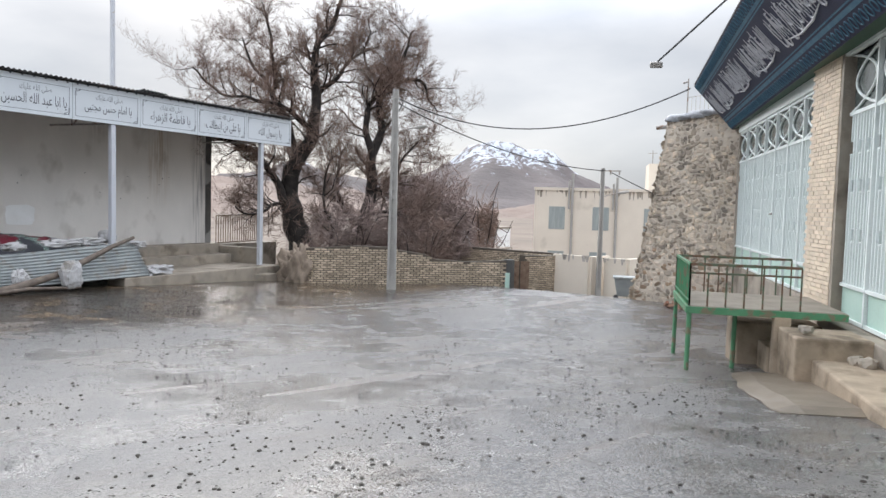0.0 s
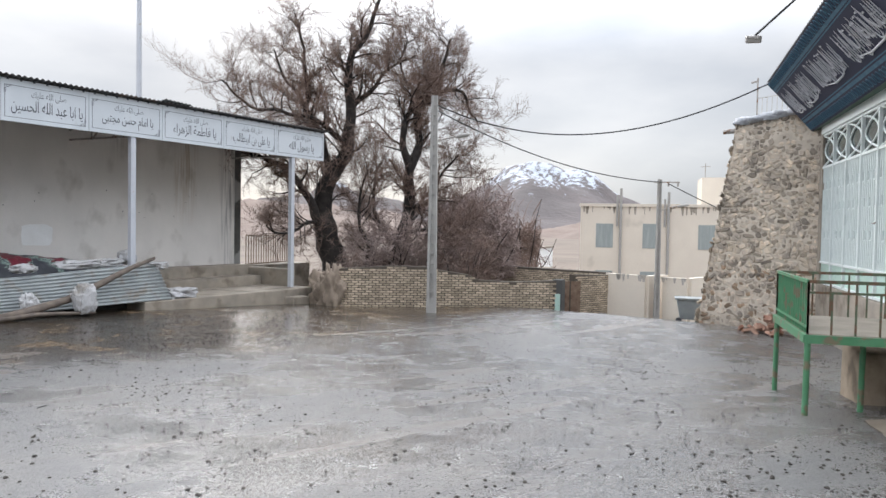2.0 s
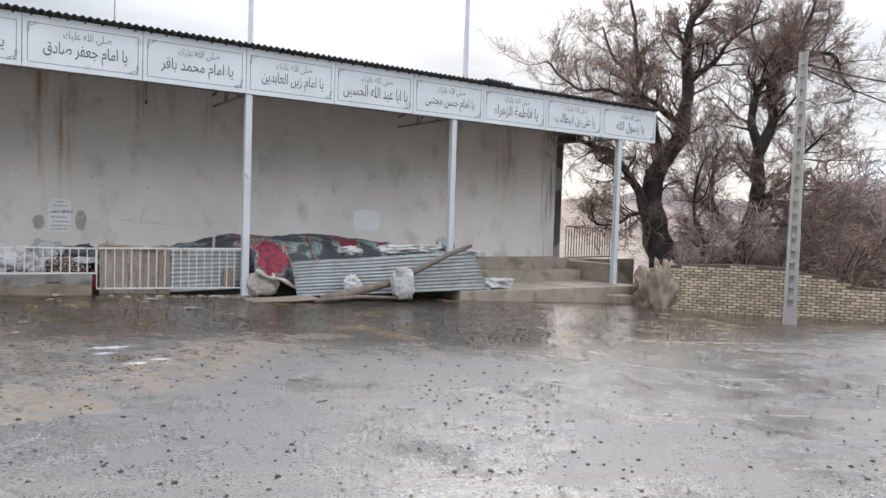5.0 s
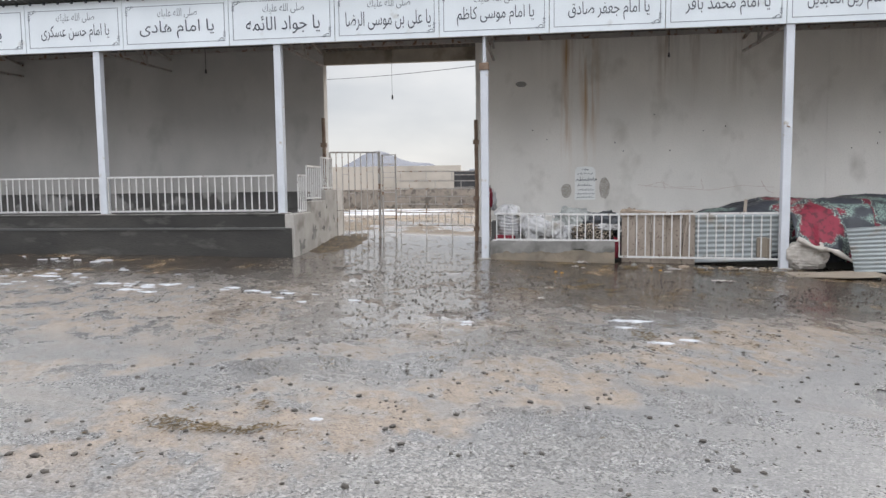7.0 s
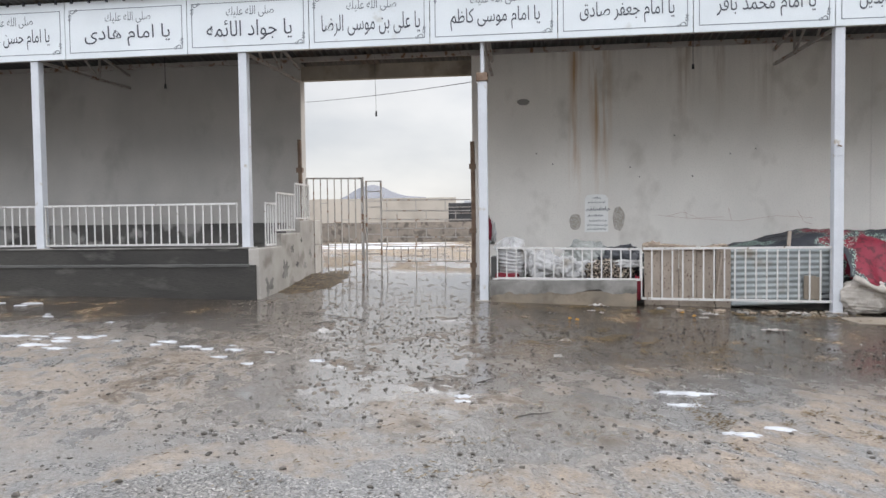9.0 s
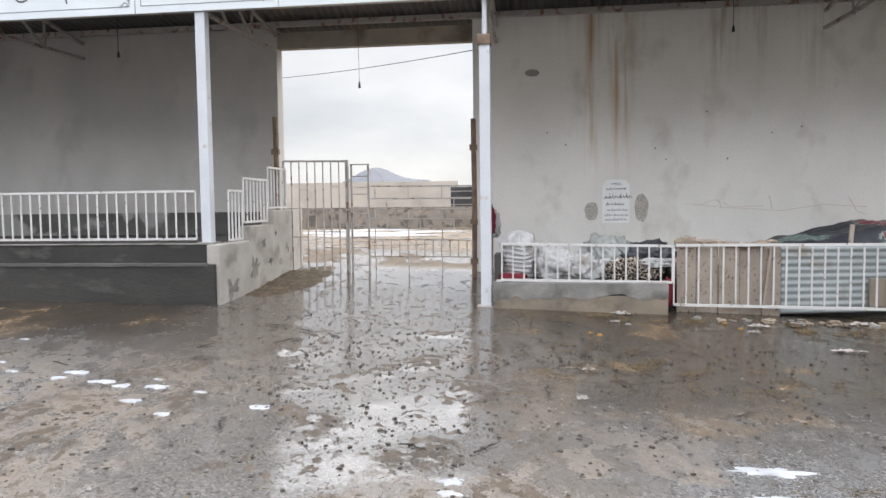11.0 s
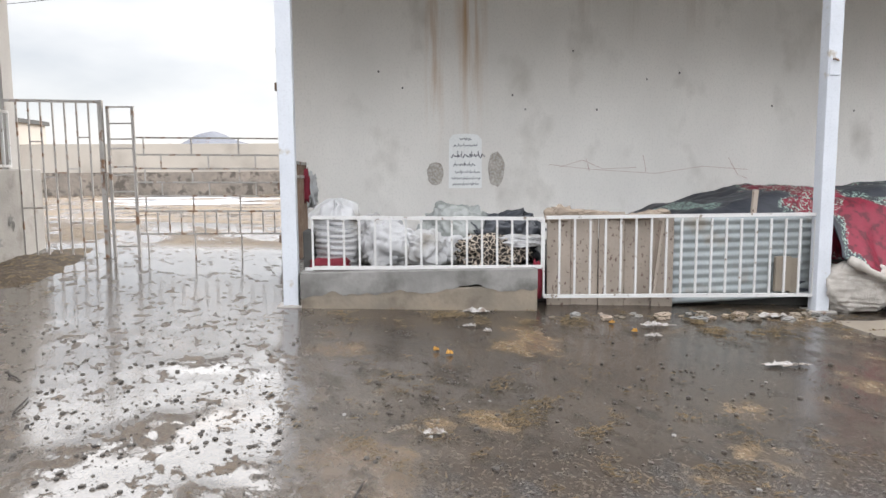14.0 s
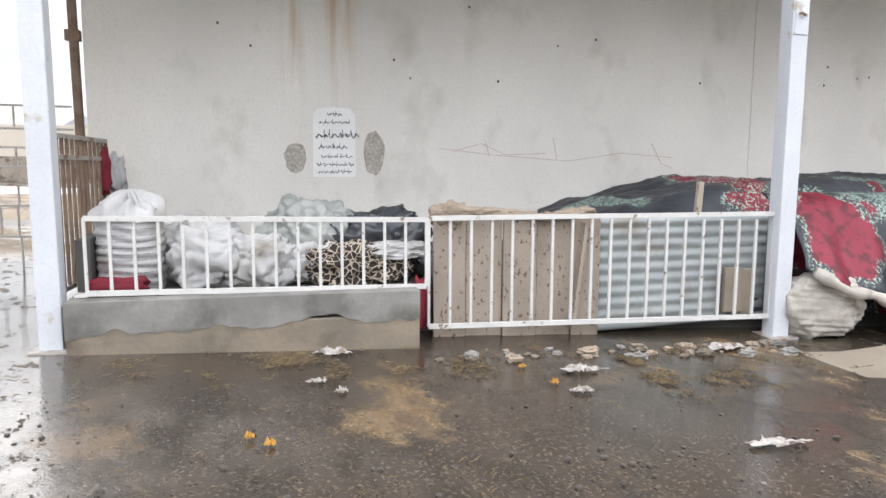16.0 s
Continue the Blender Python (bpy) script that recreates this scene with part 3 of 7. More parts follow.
def mesh_of(bm, material, smooth=False):
    me = bpy.data.meshes.new("m")
    bmesh.ops.recalc_face_normals(bm, faces=bm.faces[:])
    bm.to_mesh(me)
    bm.free()
    for m in material if isinstance(material, (list, tuple)) else [material]:
        me.materials.append(m)
    if smooth:
        me.polygons.foreach_set("use_smooth", [True] * len(me.polygons))
    return me


def solid(name, bm, material, label="", category="", group="", kind="", smooth=False, bevel=0.0, thick=0.0):
    """One top-level mesh."""
    ob = new(name, mesh_of(bm, material, smooth))
    if thick:
        s = ob.modifiers.new("thickness", "SOLIDIFY")
        s.thickness = thick
    if bevel:
        s = ob.modifiers.new("edges", "BEVEL")
        s.width, s.segments = bevel, 2
    return tagged(ob, label, category, group, kind)


def thing(name, base, label="", category="", group="", kind=""):
    e = new(name)
    e.empty_display_size = 0.2
    e.location = base
    return tagged(e, label, category, group, kind)


def under(ob, parent):
    """Hang ob, built in world places, under parent."""
    root = parent
    off = Vector((0, 0, 0))
    while root is not None:
        off += root.location
        root = root.parent
    ob.parent = parent
    ob.matrix_parent_inverse = Matrix.Translation(-off)
    return ob


def part(name, bm, material, parent, label="", smooth=False, bevel=0.0, thick=0.0):
    return under(solid(name, bm, material, label, smooth=smooth, bevel=bevel, thick=thick), parent)


def piece(name, me, parent, m):
    """A part that shares its mesh with others."""
    ob = new(name, me)
    under(ob, parent)
    ob.matrix_basis = m
    return ob


def B():
    return bmesh.new()


def hgt(x, y):
    """The lie of the land: falling from the upper road to the lane, and beyond it to the valley."""
    cx, cy = max(-19, min(9, x)), max(-6, min(32, y))
    X, Y = cx / 10, (cy - 15) / 10
    z = (-0.809 + 0.447 * X - 0.619 * Y + 0.212 * X * X - 0.403 * X * Y - 0.018 * Y * Y - 0.034 * X ** 3 + 0.026 * X * X * Y
         - 0.077 * X * Y * Y + 0.105 * Y ** 3 - 0.09 * X * X * Y * Y + 0.132 * X ** 3 * Y + 0.069 * X * Y ** 3)
    if y > 31:
        z -= 0.14 * min(y - 31, 30)
    if x < -19:
        z = z * max(0, 1 - (-19 - x) / 8) + (-0.72) * min(1, (-19 - x) / 8)
        if y > 30:
            z -= min(3, (y - 30) * 0.1)
    return z


# Arabic letters: isolated form; the forms follow as isolated, final, initial, medial
JOIN = {"ا": (0xFE8D, 2), "آ": (0xFE81, 2), "ب": (0xFE8F, 4), "ة": (0xFE93, 2), "ت": (0xFE95, 4), "ج": (0xFE9D, 4), "ح": (0xFEA1, 4),
        "د": (0xFEA9, 2), "ر": (0xFEAD, 2), "ز": (0xFEAF, 2), "س": (0xFEB1, 4), "ص": (0xFEB9, 4), "ض": (0xFEBD, 4), "ط": (0xFEC1, 4),
        "ظ": (0xFEC5, 4), "ع": (0xFEC9, 4), "ف": (0xFED1, 4), "ق": (0xFED5, 4), "ك": (0xFED9, 4), "ل": (0xFEDD, 4), "م": (0xFEE1, 4),
        "ن": (0xFEE5, 4), "ه": (0xFEE9, 4), "و": (0xFEED, 2), "ى": (0xFBFC, 4), "ي": (0xFEF1, 4), "ئ": (0xFE89, 4), "ء": (0xFE80, 1)}


def arabic(text):
    """The joined letter forms of a line, in the order in which they stand from left to right."""
    out = []
    for i, ch in enumerate(text):
        if ch not in JOIN:
            out.append(ch)
            continue
        code, forms = JOIN[ch]
        before = i > 0 and text[i - 1] in JOIN and JOIN[text[i - 1]][1] == 4
        after = forms == 4 and i + 1 < len(text) and text[i + 1] in JOIN and JOIN[text[i + 1]][1] > 1
        out.append(chr(code + (3 if before and after else 2 if after else 1 if before else 0)))
    return "".join(out[::-1])


def lettering(name, text, width, height, material, depth=0.004, wide=1.0):
    """A line of writing as a mesh in the x-z plane, centred, no wider than width and as high as height."""
    cu = bpy.data.curves.new("text", "FONT")
    cu.body, cu.size, cu.extrude, cu.resolution_u = arabic(text), 1.0, 0.0, 2
    tmp = bpy.data.objects.new("text", cu)
    scene.collection.objects.link(tmp)
    me = bpy.data.meshes.new_from_object(tmp.evaluated_get(bpy.context.evaluated_depsgraph_get()))
    bpy.data.objects.remove(tmp)
    if len(me.vertices) == 0:
        return me
    co = np.empty(len(me.vertices) * 3)
    me.vertices.foreach_get("co", co)
    co = co.reshape(-1, 3)
    lo, hi = co.min(0), co.max(0)
    s = height / max(1e-6, hi[1] - lo[1])
    sx = min(s * wide, width / max(1e-6, hi[0] - lo[0]))
    out = np.zeros_like(co)
    out[:, 0] = (co[:, 0] - (lo[0] + hi[0]) / 2) * sx
    out[:, 2] = (co[:, 1] - (lo[1] + hi[1]) / 2) * s
    out[:, 1] = -depth
    me.vertices.foreach_set("co", out.ravel())
    me.materials.clear()
    me.materials.append(material)
    return me


def trodden(x, y):
    """How far the mud stands above its film of water."""
    near = max(0, min(1, (-5.2 - x) / 2.5)) * max(0, min(1, (x + 13.6) / 0.4))
    near *= 0.12 + 0.88 * max(0, min(1, (2.6 - abs(y - 11.35 - 0.17 * x)) / 1.0))
    near *= max(0, min(1, (y - 5.5) / 1.5)) * max(0, min(1, (16.6 - y) / 2))
    if near <= 0:
        return 0.0
    p = Vector((x * 0.8, y * 1.15, 0))
    return near * max(0, noise.fractal(p * 1.6, 0.75, 2.1, 7) * 0.6 + 0.28 * noise.noise(Vector((x * 0.35, y * 0.35, 4))) - 0.02 + 0.012 * min(6, x + 14))


def gz(x, y):
    """The ground's surface with its small relief."""
    z = hgt(x, y)
    if -22 < x < 9 and -8 < y < 33:
        z += 0.012 * noise.noise(Vector((x * 0.7, y * 0.7, 0)))
    return z + 0.05 * min(0.7, trodden(x, y))


# ---- ground ----
def ground():
    bm = B()
    mud = bm.verts.layers.float.new("mud")
    xs = [-2500, -900, -400, -200, -120, -80] + [-60 + 2 * i for i in range(15)] + [-30 + 0.5 * i for i in range(33)] + [-13.6 + 0.085 * i for i in range(113)] + [-4 + 0.5 * i for i in range(33)] + [13, 15, 18, 22, 30, 45, 80, 200, 500, 2500]
    ys = [-2500, -500, -150, -60, -30, -18, -12] + [-8 + 0.5 * i for i in range(27)] + [5.5 + 0.085 * i for i in range(130)] + [16.6 + 0.5 * i for i in range(43)] + [40, 43, 47, 52, 58, 65, 80, 110, 160, 300, 700, 2500]
    grid = []
    for x in xs:
        row = []
        for y in ys:
            v = bm.verts.new((x, y, gz(x, y)))
            v[mud] = trodden(x, y)
            row.append(v)
        grid.append(row)
    for i in range(len(xs) - 1):
        for j in range(len(ys) - 1):
            f = bm.faces.new((grid[i][j], grid[i + 1][j], grid[i + 1][j + 1], grid[i][j + 1]))
            f.material_index = 1 if ys[j] > 37.5 or xs[i] < -52 or (xs[i] < -17.5 and ys[j] > 27) or (xs[i] < -8.5 and ys[j] > 32.5) else 0
    solid("ground", bm, [M_GROUND, M_EARTH], "wet asphalt road with puddles, mud and straw", "ground", kind="structure", smooth=True)


ground()


def ridge(name, az0, az1, r0, r1, peaks, floor_z, rough, material, label, seed):
    """A mountain range seen across the valley; peaks: (bearing, width, height)."""
    bm = B()
    na, nr = 160, 26
    grid = []
    for i in range(na + 1):
        az = az0 + (az1 - az0) * i / na
        top = sum(h * math.exp(-((az - a) / w) ** 2) for a, w, h in peaks)
        row = []
        for j in range(nr + 1):
            f = j / nr
            r = r0 + (r1 - r0) * f
            x, y = -math.sin(radians(az)) * r, math.cos(radians(az)) * r
            k = 1 - abs(f - 0.75) / 0.75 if f < 0.75 else 1 - (f - 0.75) / 0.25
            p = Vector((x, y, 0)) / (r1 - r0)
            z = floor_z + (top - floor_z) * k ** 1.15
            z += rough * k * (noise.fractal(p * 9 + Vector((seed, 0, 0)), 1.0, 2.1, 6) - 0.1)
            row.append(bm.verts.new((x, y, z)))
        grid.append(row)
    for i in range(na):
        for j in range(nr):
            bm.faces.new((grid[i][j], grid[i + 1][j], grid[i + 1][j + 1], grid[i][j + 1]))
    solid(name, bm, material, label, "mountain", kind="structure", smooth=True)


ridge("backdrop_mountain", 8, 62, 560, 1100, [(25.7, 4.2, 86), (20.2, 3.2, 54), (40, 9, 50), (14, 4, 25)], -12, 14, M_MOUNT, "snow-streaked rocky mountain across the valley", 3)
ridge("backdrop_hill", 2, 80, 240, 520, [(17, 3.0, 15), (45, 12, 15), (65, 12, 16), (8, 6, 12)], -9, 5, M_HILL, "bare brown hillside below the mountain", 9)
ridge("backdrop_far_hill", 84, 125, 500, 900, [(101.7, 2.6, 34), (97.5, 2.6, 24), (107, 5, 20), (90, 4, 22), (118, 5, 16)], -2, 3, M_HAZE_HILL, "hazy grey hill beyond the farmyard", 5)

# ---- shed: walls, floors, roof ----
WALL_X, POST_X, SIGN_X = -17.0, -13.97, -13.86
bm = B()
box(bm, WALL_X - 0.28, WALL_X, 10.43, 28.4, -1.6, 4.0)
wall_r = solid("wall_shed", bm, M_PLASTER_R, "grey rain-stained cement plaster wall under the canopy", "wall", kind="structure")
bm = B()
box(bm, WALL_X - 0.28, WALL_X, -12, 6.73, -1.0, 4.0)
wall_l = solid("wall_shed", bm, M_PLASTER_SHADED, "grey plaster wall behind the raised platform", "wall", kind="structure")
bm = B()
box(bm, WALL_X, WALL_X + 0.025, -12, 6.35, 0.1, 0.56)
solid("baseboard", bm, M_DADO, "dark damp cement band along the wall's foot", "baseboard", kind="structure")
def blot(name, y, z, w, h, material, parent, seed, off=0.004, n=22, square=0.0):
    bm = B()
    ring = []
    for i in range(n):
        t = i * math.tau / n
        k = 1 + 0.16 * noise.noise(Vector((math.cos(t) * 2, math.sin(t) * 2, seed)))
        e = 1 - square * 0.5
        cx, cz = math.copysign(abs(math.cos(t)) ** e, math.cos(t)), math.copysign(abs(math.sin(t)) ** e, math.sin(t))
        ring.append(bm.verts.new((WALL_X + off, y + cx * w / 2 * k, z + cz * h / 2 * k)))
    bm.faces.new(ring)
    return under(solid(name, bm, material), parent)


blot("scrape", 12.55, 0.5, 0.24, 0.33, M_SMUDGE, wall_r, 1)
blot("scrape", 13.43, 0.56, 0.24, 0.5, M_SMUDGE, wall_r, 2)
blot("pale_patch", 20.95, 0.77, 0.88, 0.6, M_PAPER, wall_r, 3, square=1.2)
blot("stain", 11.5, 3.0, 0.26, 0.13, M_DADO, wall_r, 4)
random.seed(4)
for i in range(26):
    blot("nail_hole", random.uniform(11, 27.5), random.uniform(1.3, 2.3), 0.03, 0.035, M_DADO, wall_r, i, n=7)
bm = B()
box(bm, WALL_X, WALL_X + 0.012, 18.28, 18.31, 0.0, 3.9)
under(solid("conduit", bm, M_PLASTER), wall_r)
bm = B()
for pts in (((14.35, 0.58), (14.7, 0.68), (15.0, 0.55), (15.5, 0.57)), ((14.2, 0.62), (14.8, 0.55), (15.8, 0.48), (16.5, 0.58), (17.2, 0.53)), ((15.6, 0.75), (15.65, 0.5)), ((16.9, 0.7), (17.05, 0.45), (17.2, 0.4)), ((14.75, 0.7), (14.8, 0.52))):
    tube(bm, [(WALL_X + 0.002, y, z) for y, z in pts], 0.0035, 4)
under(solid("scratch", bm, mat("red_scratch", (0.42, 0.25, 0.22), (0.5, 0.38, 0.34), 9, 0.9, 0.0)), wall_r)
# dark weathered strip at the end of the wall
bm = B()
box(bm, WALL_X - 0.285, WALL_X + 0.004, 28.15, 28.44, -0.6, 4.0)
solid("trim_corner", bm, M_DADO, "dark damp-stained end of the plaster wall", "trim", kind="structure")

# floors and platforms
bm = B()
box(bm, WALL_X, -13.9, 11.0, 13.34, -1.6, -0.47)
box(bm, WALL_X, -14.25, 13.34, 22.0, -1.6, -0.47)
solid("floor_shed", bm, M_CONC, "worn concrete shed floor", "floor", kind="structure")
bm = B()
box(bm, WALL_X, -13.45, 21.95, 28.6, -2.0, -0.98)
solid("floor_platform", bm, M_CONC_LT, "low pale concrete platform under the canopy", "platform", kind="structure", bevel=0.03)
bm = B()
box(bm, WALL_X, -16.35, 22.2, 28.35, -1.0, -0.30)
box(bm, -16.35, -15.6, 22.2, 28.2, -1.0, -0.66)
solid("step", bm, M_CONC_LT, "two concrete steps along the shed wall", "step", kind="structure", bevel=0.02)
bm = B()
box(bm, -16.9, -14.35, 28.25, 28.6, -1.0, -0.38)
solid("wall_platform_end", bm, M_CONC_LT, "low concrete wall at the platform's end", "wall", kind="structure", bevel=0.03)
bm = B()
box(bm, -13.45, -13.05, 27.2, 27.95, -1.9, -1.22)
solid("step", bm, M_CONC_LT, "loose concrete step beside the platform", "step", kind="structure", bevel=0.03)
bm = B()
box(bm, -14.15, -13.81, 10.97, 13.34, -1.4, -0.62)
M_KERB = mat("stained_kerb_cement", (0.25, 0.205, 0.155), (0.17, 0.145, 0.115), 3.0, 0.85, 0.6, 25, c3=(0.10, 0.08, 0.06), s3=2.5, t3=(0.52, 0.68))
kerb = solid("wall_kerb", bm, M_KERB, "low stained concrete kerb wall under a railing", "wall", kind="structure", bevel=0.015)
bm = B()
n = 70
for k in range(n):
    a, c = 10.97 + 2.37 * k / n, 10.97 + 2.37 * (k + 1) / n
    lo = [-0.66 + 0.10 * noise.noise(Vector((v * 1.7, 0, 0))) + 0.035 * noise.noise(Vector((v * 9, 2, 0))) for v in (a, c)]
    vs = [bm.verts.new((x, y, z)) for y, l in ((a, lo[0]), (c, lo[1])) for x, z in ((-14.15, l), (-13.805, l), (-13.805, -0.45), (-14.15, -0.45))]
    for f in ((0, 1, 2, 3), (7, 6, 5, 4), (0, 4, 5, 1), (1, 5, 6, 2), (2, 6, 7, 3), (3, 7, 4, 0)):
        bm.faces.new([vs[i] for i in f])
bmesh.ops.remove_doubles(bm, verts=bm.verts[:], dist=0.0005)
under(solid("cement_coat", bm, M_CONC_MID, "grey cracked cement coat"), kerb)
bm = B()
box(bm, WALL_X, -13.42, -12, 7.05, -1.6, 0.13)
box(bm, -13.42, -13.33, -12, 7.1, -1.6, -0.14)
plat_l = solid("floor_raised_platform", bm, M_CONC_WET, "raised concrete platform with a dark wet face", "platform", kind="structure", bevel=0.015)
bm = B()
rng_y = [-12 + 0.19 * k for k in range(101)]
lip = []
for y in rng_y:
    w = 0.015 + 0.02 * abs(noise.noise(Vector((y * 2.1, 0, 3)))) + 0.012 * noise.noise(Vector((y * 7, 0, 5)))
    h = 0.03 + 0.025 * noise.noise(Vector((y * 3.3, 1, 0)))
    lip.append([bm.verts.new(q) for q in ((-13.44, y, -0.14), (-13.33 + w, y, -0.15 - h * 0.6), (-13.33 + w * 0.8, y, -0.135), (-13.44, y, -0.125 + 0.01 * noise.noise(Vector((y * 5, 0, 0)))))])
for a, c in zip(lip, lip[1:]):
    for k in range(4):
        bm.faces.new((a[k], a[(k + 1) % 4], c[(k + 1) % 4], c[k]))
under(solid("broken_lip", bm, M_CONC, "rough broken cement lip"), plat_l)
bm = B()
box(bm, -13.5, -13.405, -12, 7.06, 0.131, 0.15)
under(solid("edge_cap", bm, M_CONC_MID, "paler worn cement edge", bevel=0.006), plat_l)
bm = B()
prof = ((-13.38, -1.6), (-13.38, 0.135), (-14.45, 0.135), (-14.45, 0.36), (-15.5, 0.36), (-15.5, 0.60), (-17.0, 0.60), (-17.0, -1.6))
pa, pb = [[bm.verts.new((x, y, z)) for x, z in prof] for y in (6.96, 7.16)]
bm.faces.new(pa)
bm.faces.new(pb[::-1])
for k in range(8):
    bm.faces.new((pa[k], pb[k], pb[(k + 1) % 8], pa[(k + 1) % 8]))
M_SIDE = mat("patched_grey_plaster", (0.41, 0.385, 0.355), (0.31, 0.29, 0.265), 2.0, 0.85, 0.5, 25, c3=(0.22, 0.2, 0.175), s3=2.2, t3=(0.54, 0.66))
side = solid("wall_platform_side", bm, M_SIDE, "stepped concrete side wall of the raised platform", "wall", kind="structure", bevel=0.02)
for i, (x, z, w, h, m) in enumerate(((-15.3, -0.25, 0.3, 0.16, M_DADO), (-15.75, -0.3, 0.34, 0.2, M_DADO), (-15.55, 0.2, 0.1, 0.16, M_DADO), (-14.6, -0.3, 0.5, 0.5, M_CONC_MID), (-13.75, -0.55, 0.5, 0.5, M_CONC_MID), (-16.1, -0.05, 0.2, 0.3, M_CONC_MID), (-15.0, 0.05, 0.3, 0.2, M_CONC_MID))):
    bm = B()
    ring = []
    for k in range(26):
        t = k * math.tau / 26
        e = 0.62 + 0.7 * noise.noise(Vector((math.cos(t) * 2.4, math.sin(t) * 2.4, i * 3.1))) + 0.3 * noise.noise(Vector((math.cos(t) * 6, math.sin(t) * 6, i)))
        ring.append(bm.verts.new((x + math.cos(t) * w * 0.5 * e, 7.164 + 0.001 * i, z + math.sin(t) * h * 0.5 * e)))
    bm.faces.new(ring)
    under(solid("peeled_patch", bm, m), side)
bm = B()
grid = []
for i in range(41):
    row = []
    for j in range(17):
        u, v = i / 20 - 1, j / 8 - 1
        x, y = -15.5 + 1.5 * u, 7.42 + 0.6 * v
        lift = 0.85 - u * u - v * v + 0.6 * noise.noise(Vector((x * 2, y * 2, 7)))
        row.append(bm.verts.new((x, y, gz(x, y) + max(-0.06, min(0.06, 0.08 * lift)) + 0.02 * noise.noise(Vector((x * 9, y * 9, 2))))))
    grid.append(row)
for i in range(40):
    for j in range(16):
        bm.faces.new((grid[i][j], grid[i + 1][j], grid[i + 1][j + 1], grid[i][j + 1]))
solid("straw_litter", bm, M_LITTER, "low bank of muddy straw beside the gate", "straw", smooth=True)
bm = B()
box(bm, -14.25, -13.84, 10.48, 10.96, -1.2, -0.80)
solid("post_footing", bm, M_KERB, "rough concrete footing at the gate post", "footing", kind="structure", bevel=0.03)

# roof: sheets fall from the sign board to behind the wall
def roof_z(x):
    return 4.56 - 0.165 * (-13.7 - x)


bm = B()
wave_sheet(bm, (-13.68, -12, roof_z(-13.68)), (-13.68, 29.55, roof_z(-13.68)), (-18.0, -12, roof_z(-18.0)), (-18.0, 29.55, roof_z(-18.0)), 300, 0.022, 0)
solid("ceiling_shed_roof", bm, M_ROOF, "weathered corrugated metal canopy roof", "roof", kind="structure", thick=0.004)
random.seed(5)
lift = thing("loose_roof_sheet", (-13.9, 23.2, 4.6), "bent loose corrugated sheet end on the roof edge", "roof sheet")
bm = B()
wave_sheet(bm, (-13.62, 22.7, 4.63), (-13.62, 23.6, 4.60), (-14.8, 22.6, 4.48), (-14.8, 23.6, 4.46), 7, 0.02, 0)
part("sheet", bm, M_TIN, lift, thick=0.004)
for x in (-13.95, -15.3, -16.7, -17.7):
    bm = B()
    box(bm, x - 0.04, x + 0.04, -12, 29.4, roof_z(x) - 0.13, roof_z(x) - 0.035)
    solid("roof_purlin", bm, M_STEEL, "dull steel purlin under the canopy roof", "beam", "canopy purlins", kind="structure")
bm = B()
box(bm, -17.22, -17.06, 6.73, 10.43, 3.62, 3.92)
solid("beam_gateway", bm, M_CONC_LT, "pale beam over the gateway", "beam", kind="structure")

POSTS = (28.0, 21.9, 16.45, 10.86, 6.72, 2.83, -1.2, -5.2)


def post(y):
    base = hgt(POST_X, y) if 9 < y < 21 else (-0.98 if y > 20 else 0.13)
    low = 9 < y < 12
    p = thing("canopy_post", (POST_X, y, base), "white-painted square steel canopy post" + (" topped by a thin pipe" if low else ""), "post", "canopy posts")
    bm = B()
    beam(bm, (POST_X, y, base - 0.06), (POST_X, y, 2.95 if low else 3.5), 0.15)
    part("shaft", bm, M_WHITE, p, bevel=0.008)
    bm = B()
    box(bm, POST_X - 0.13, POST_X + 0.13, y - 0.13, y + 0.13, base - 0.03, base + 0.012)
    part("base_plate", bm, M_STEEL, p)
    if low:
        bm = B()
        tube(bm, [(POST_X, y, 2.9), (POST_X, y, 3.52)], 0.035, 8)
        part("pipe", bm, M_WHITE, p)
        bm = B()
        box(bm, POST_X - 0.1, POST_X + 0.1, y - 0.1, y + 0.09, 2.86, 3.0)
        part("bracket", bm, M_RUSTY, p, bevel=0.01)
    if 16 < y < 17:
        bm = B()
        box(bm, POST_X + 0.075, POST_X + 0.085, y - 0.06, y + 0.05, 1.5, 1.75)
        part("joint_plate", bm, M_WHITE, p)
        bm = B()
        tube(bm, [(POST_X + 0.08, y - 0.025, 1.66), (POST_X + 0.11, y - 0.025, 1.66), (POST_X + 0.11, y + 0.02, 1.64)], 0.012, 6)
        part("hook", bm, M_STEEL, p)
    # truss from the post to the wall
    tr = thing("roof_truss", (POST_X, y, 3.5), "light steel roof truss between post and wall", "truss", "canopy trusses")
    xs = (POST_X, POST_X - 0.9, POST_X - 1.9, WALL_X + 0.02)
    for nm, p0, p1 in [("lower_chord", (xs[0], y, 3.52), (xs[3], y, 3.58)), ("upper_chord", (xs[0], y, roof_z(xs[0]) - 0.16), (xs[3], y, roof_z(xs[3]) - 0.16))]:
        bm = B()
        beam(bm, p0, p1, 0.05)
        part(nm, bm, M_STEEL, tr)
    for i in range(3):
        bm = B()
        beam(bm, (xs[i + 1 if i < 2 else i], y, 3.53), (xs[i], y, roof_z(xs[i]) - 0.16), 0.035)
        part("web", bm, M_STEEL, tr)


for y in POSTS:
    post(y)

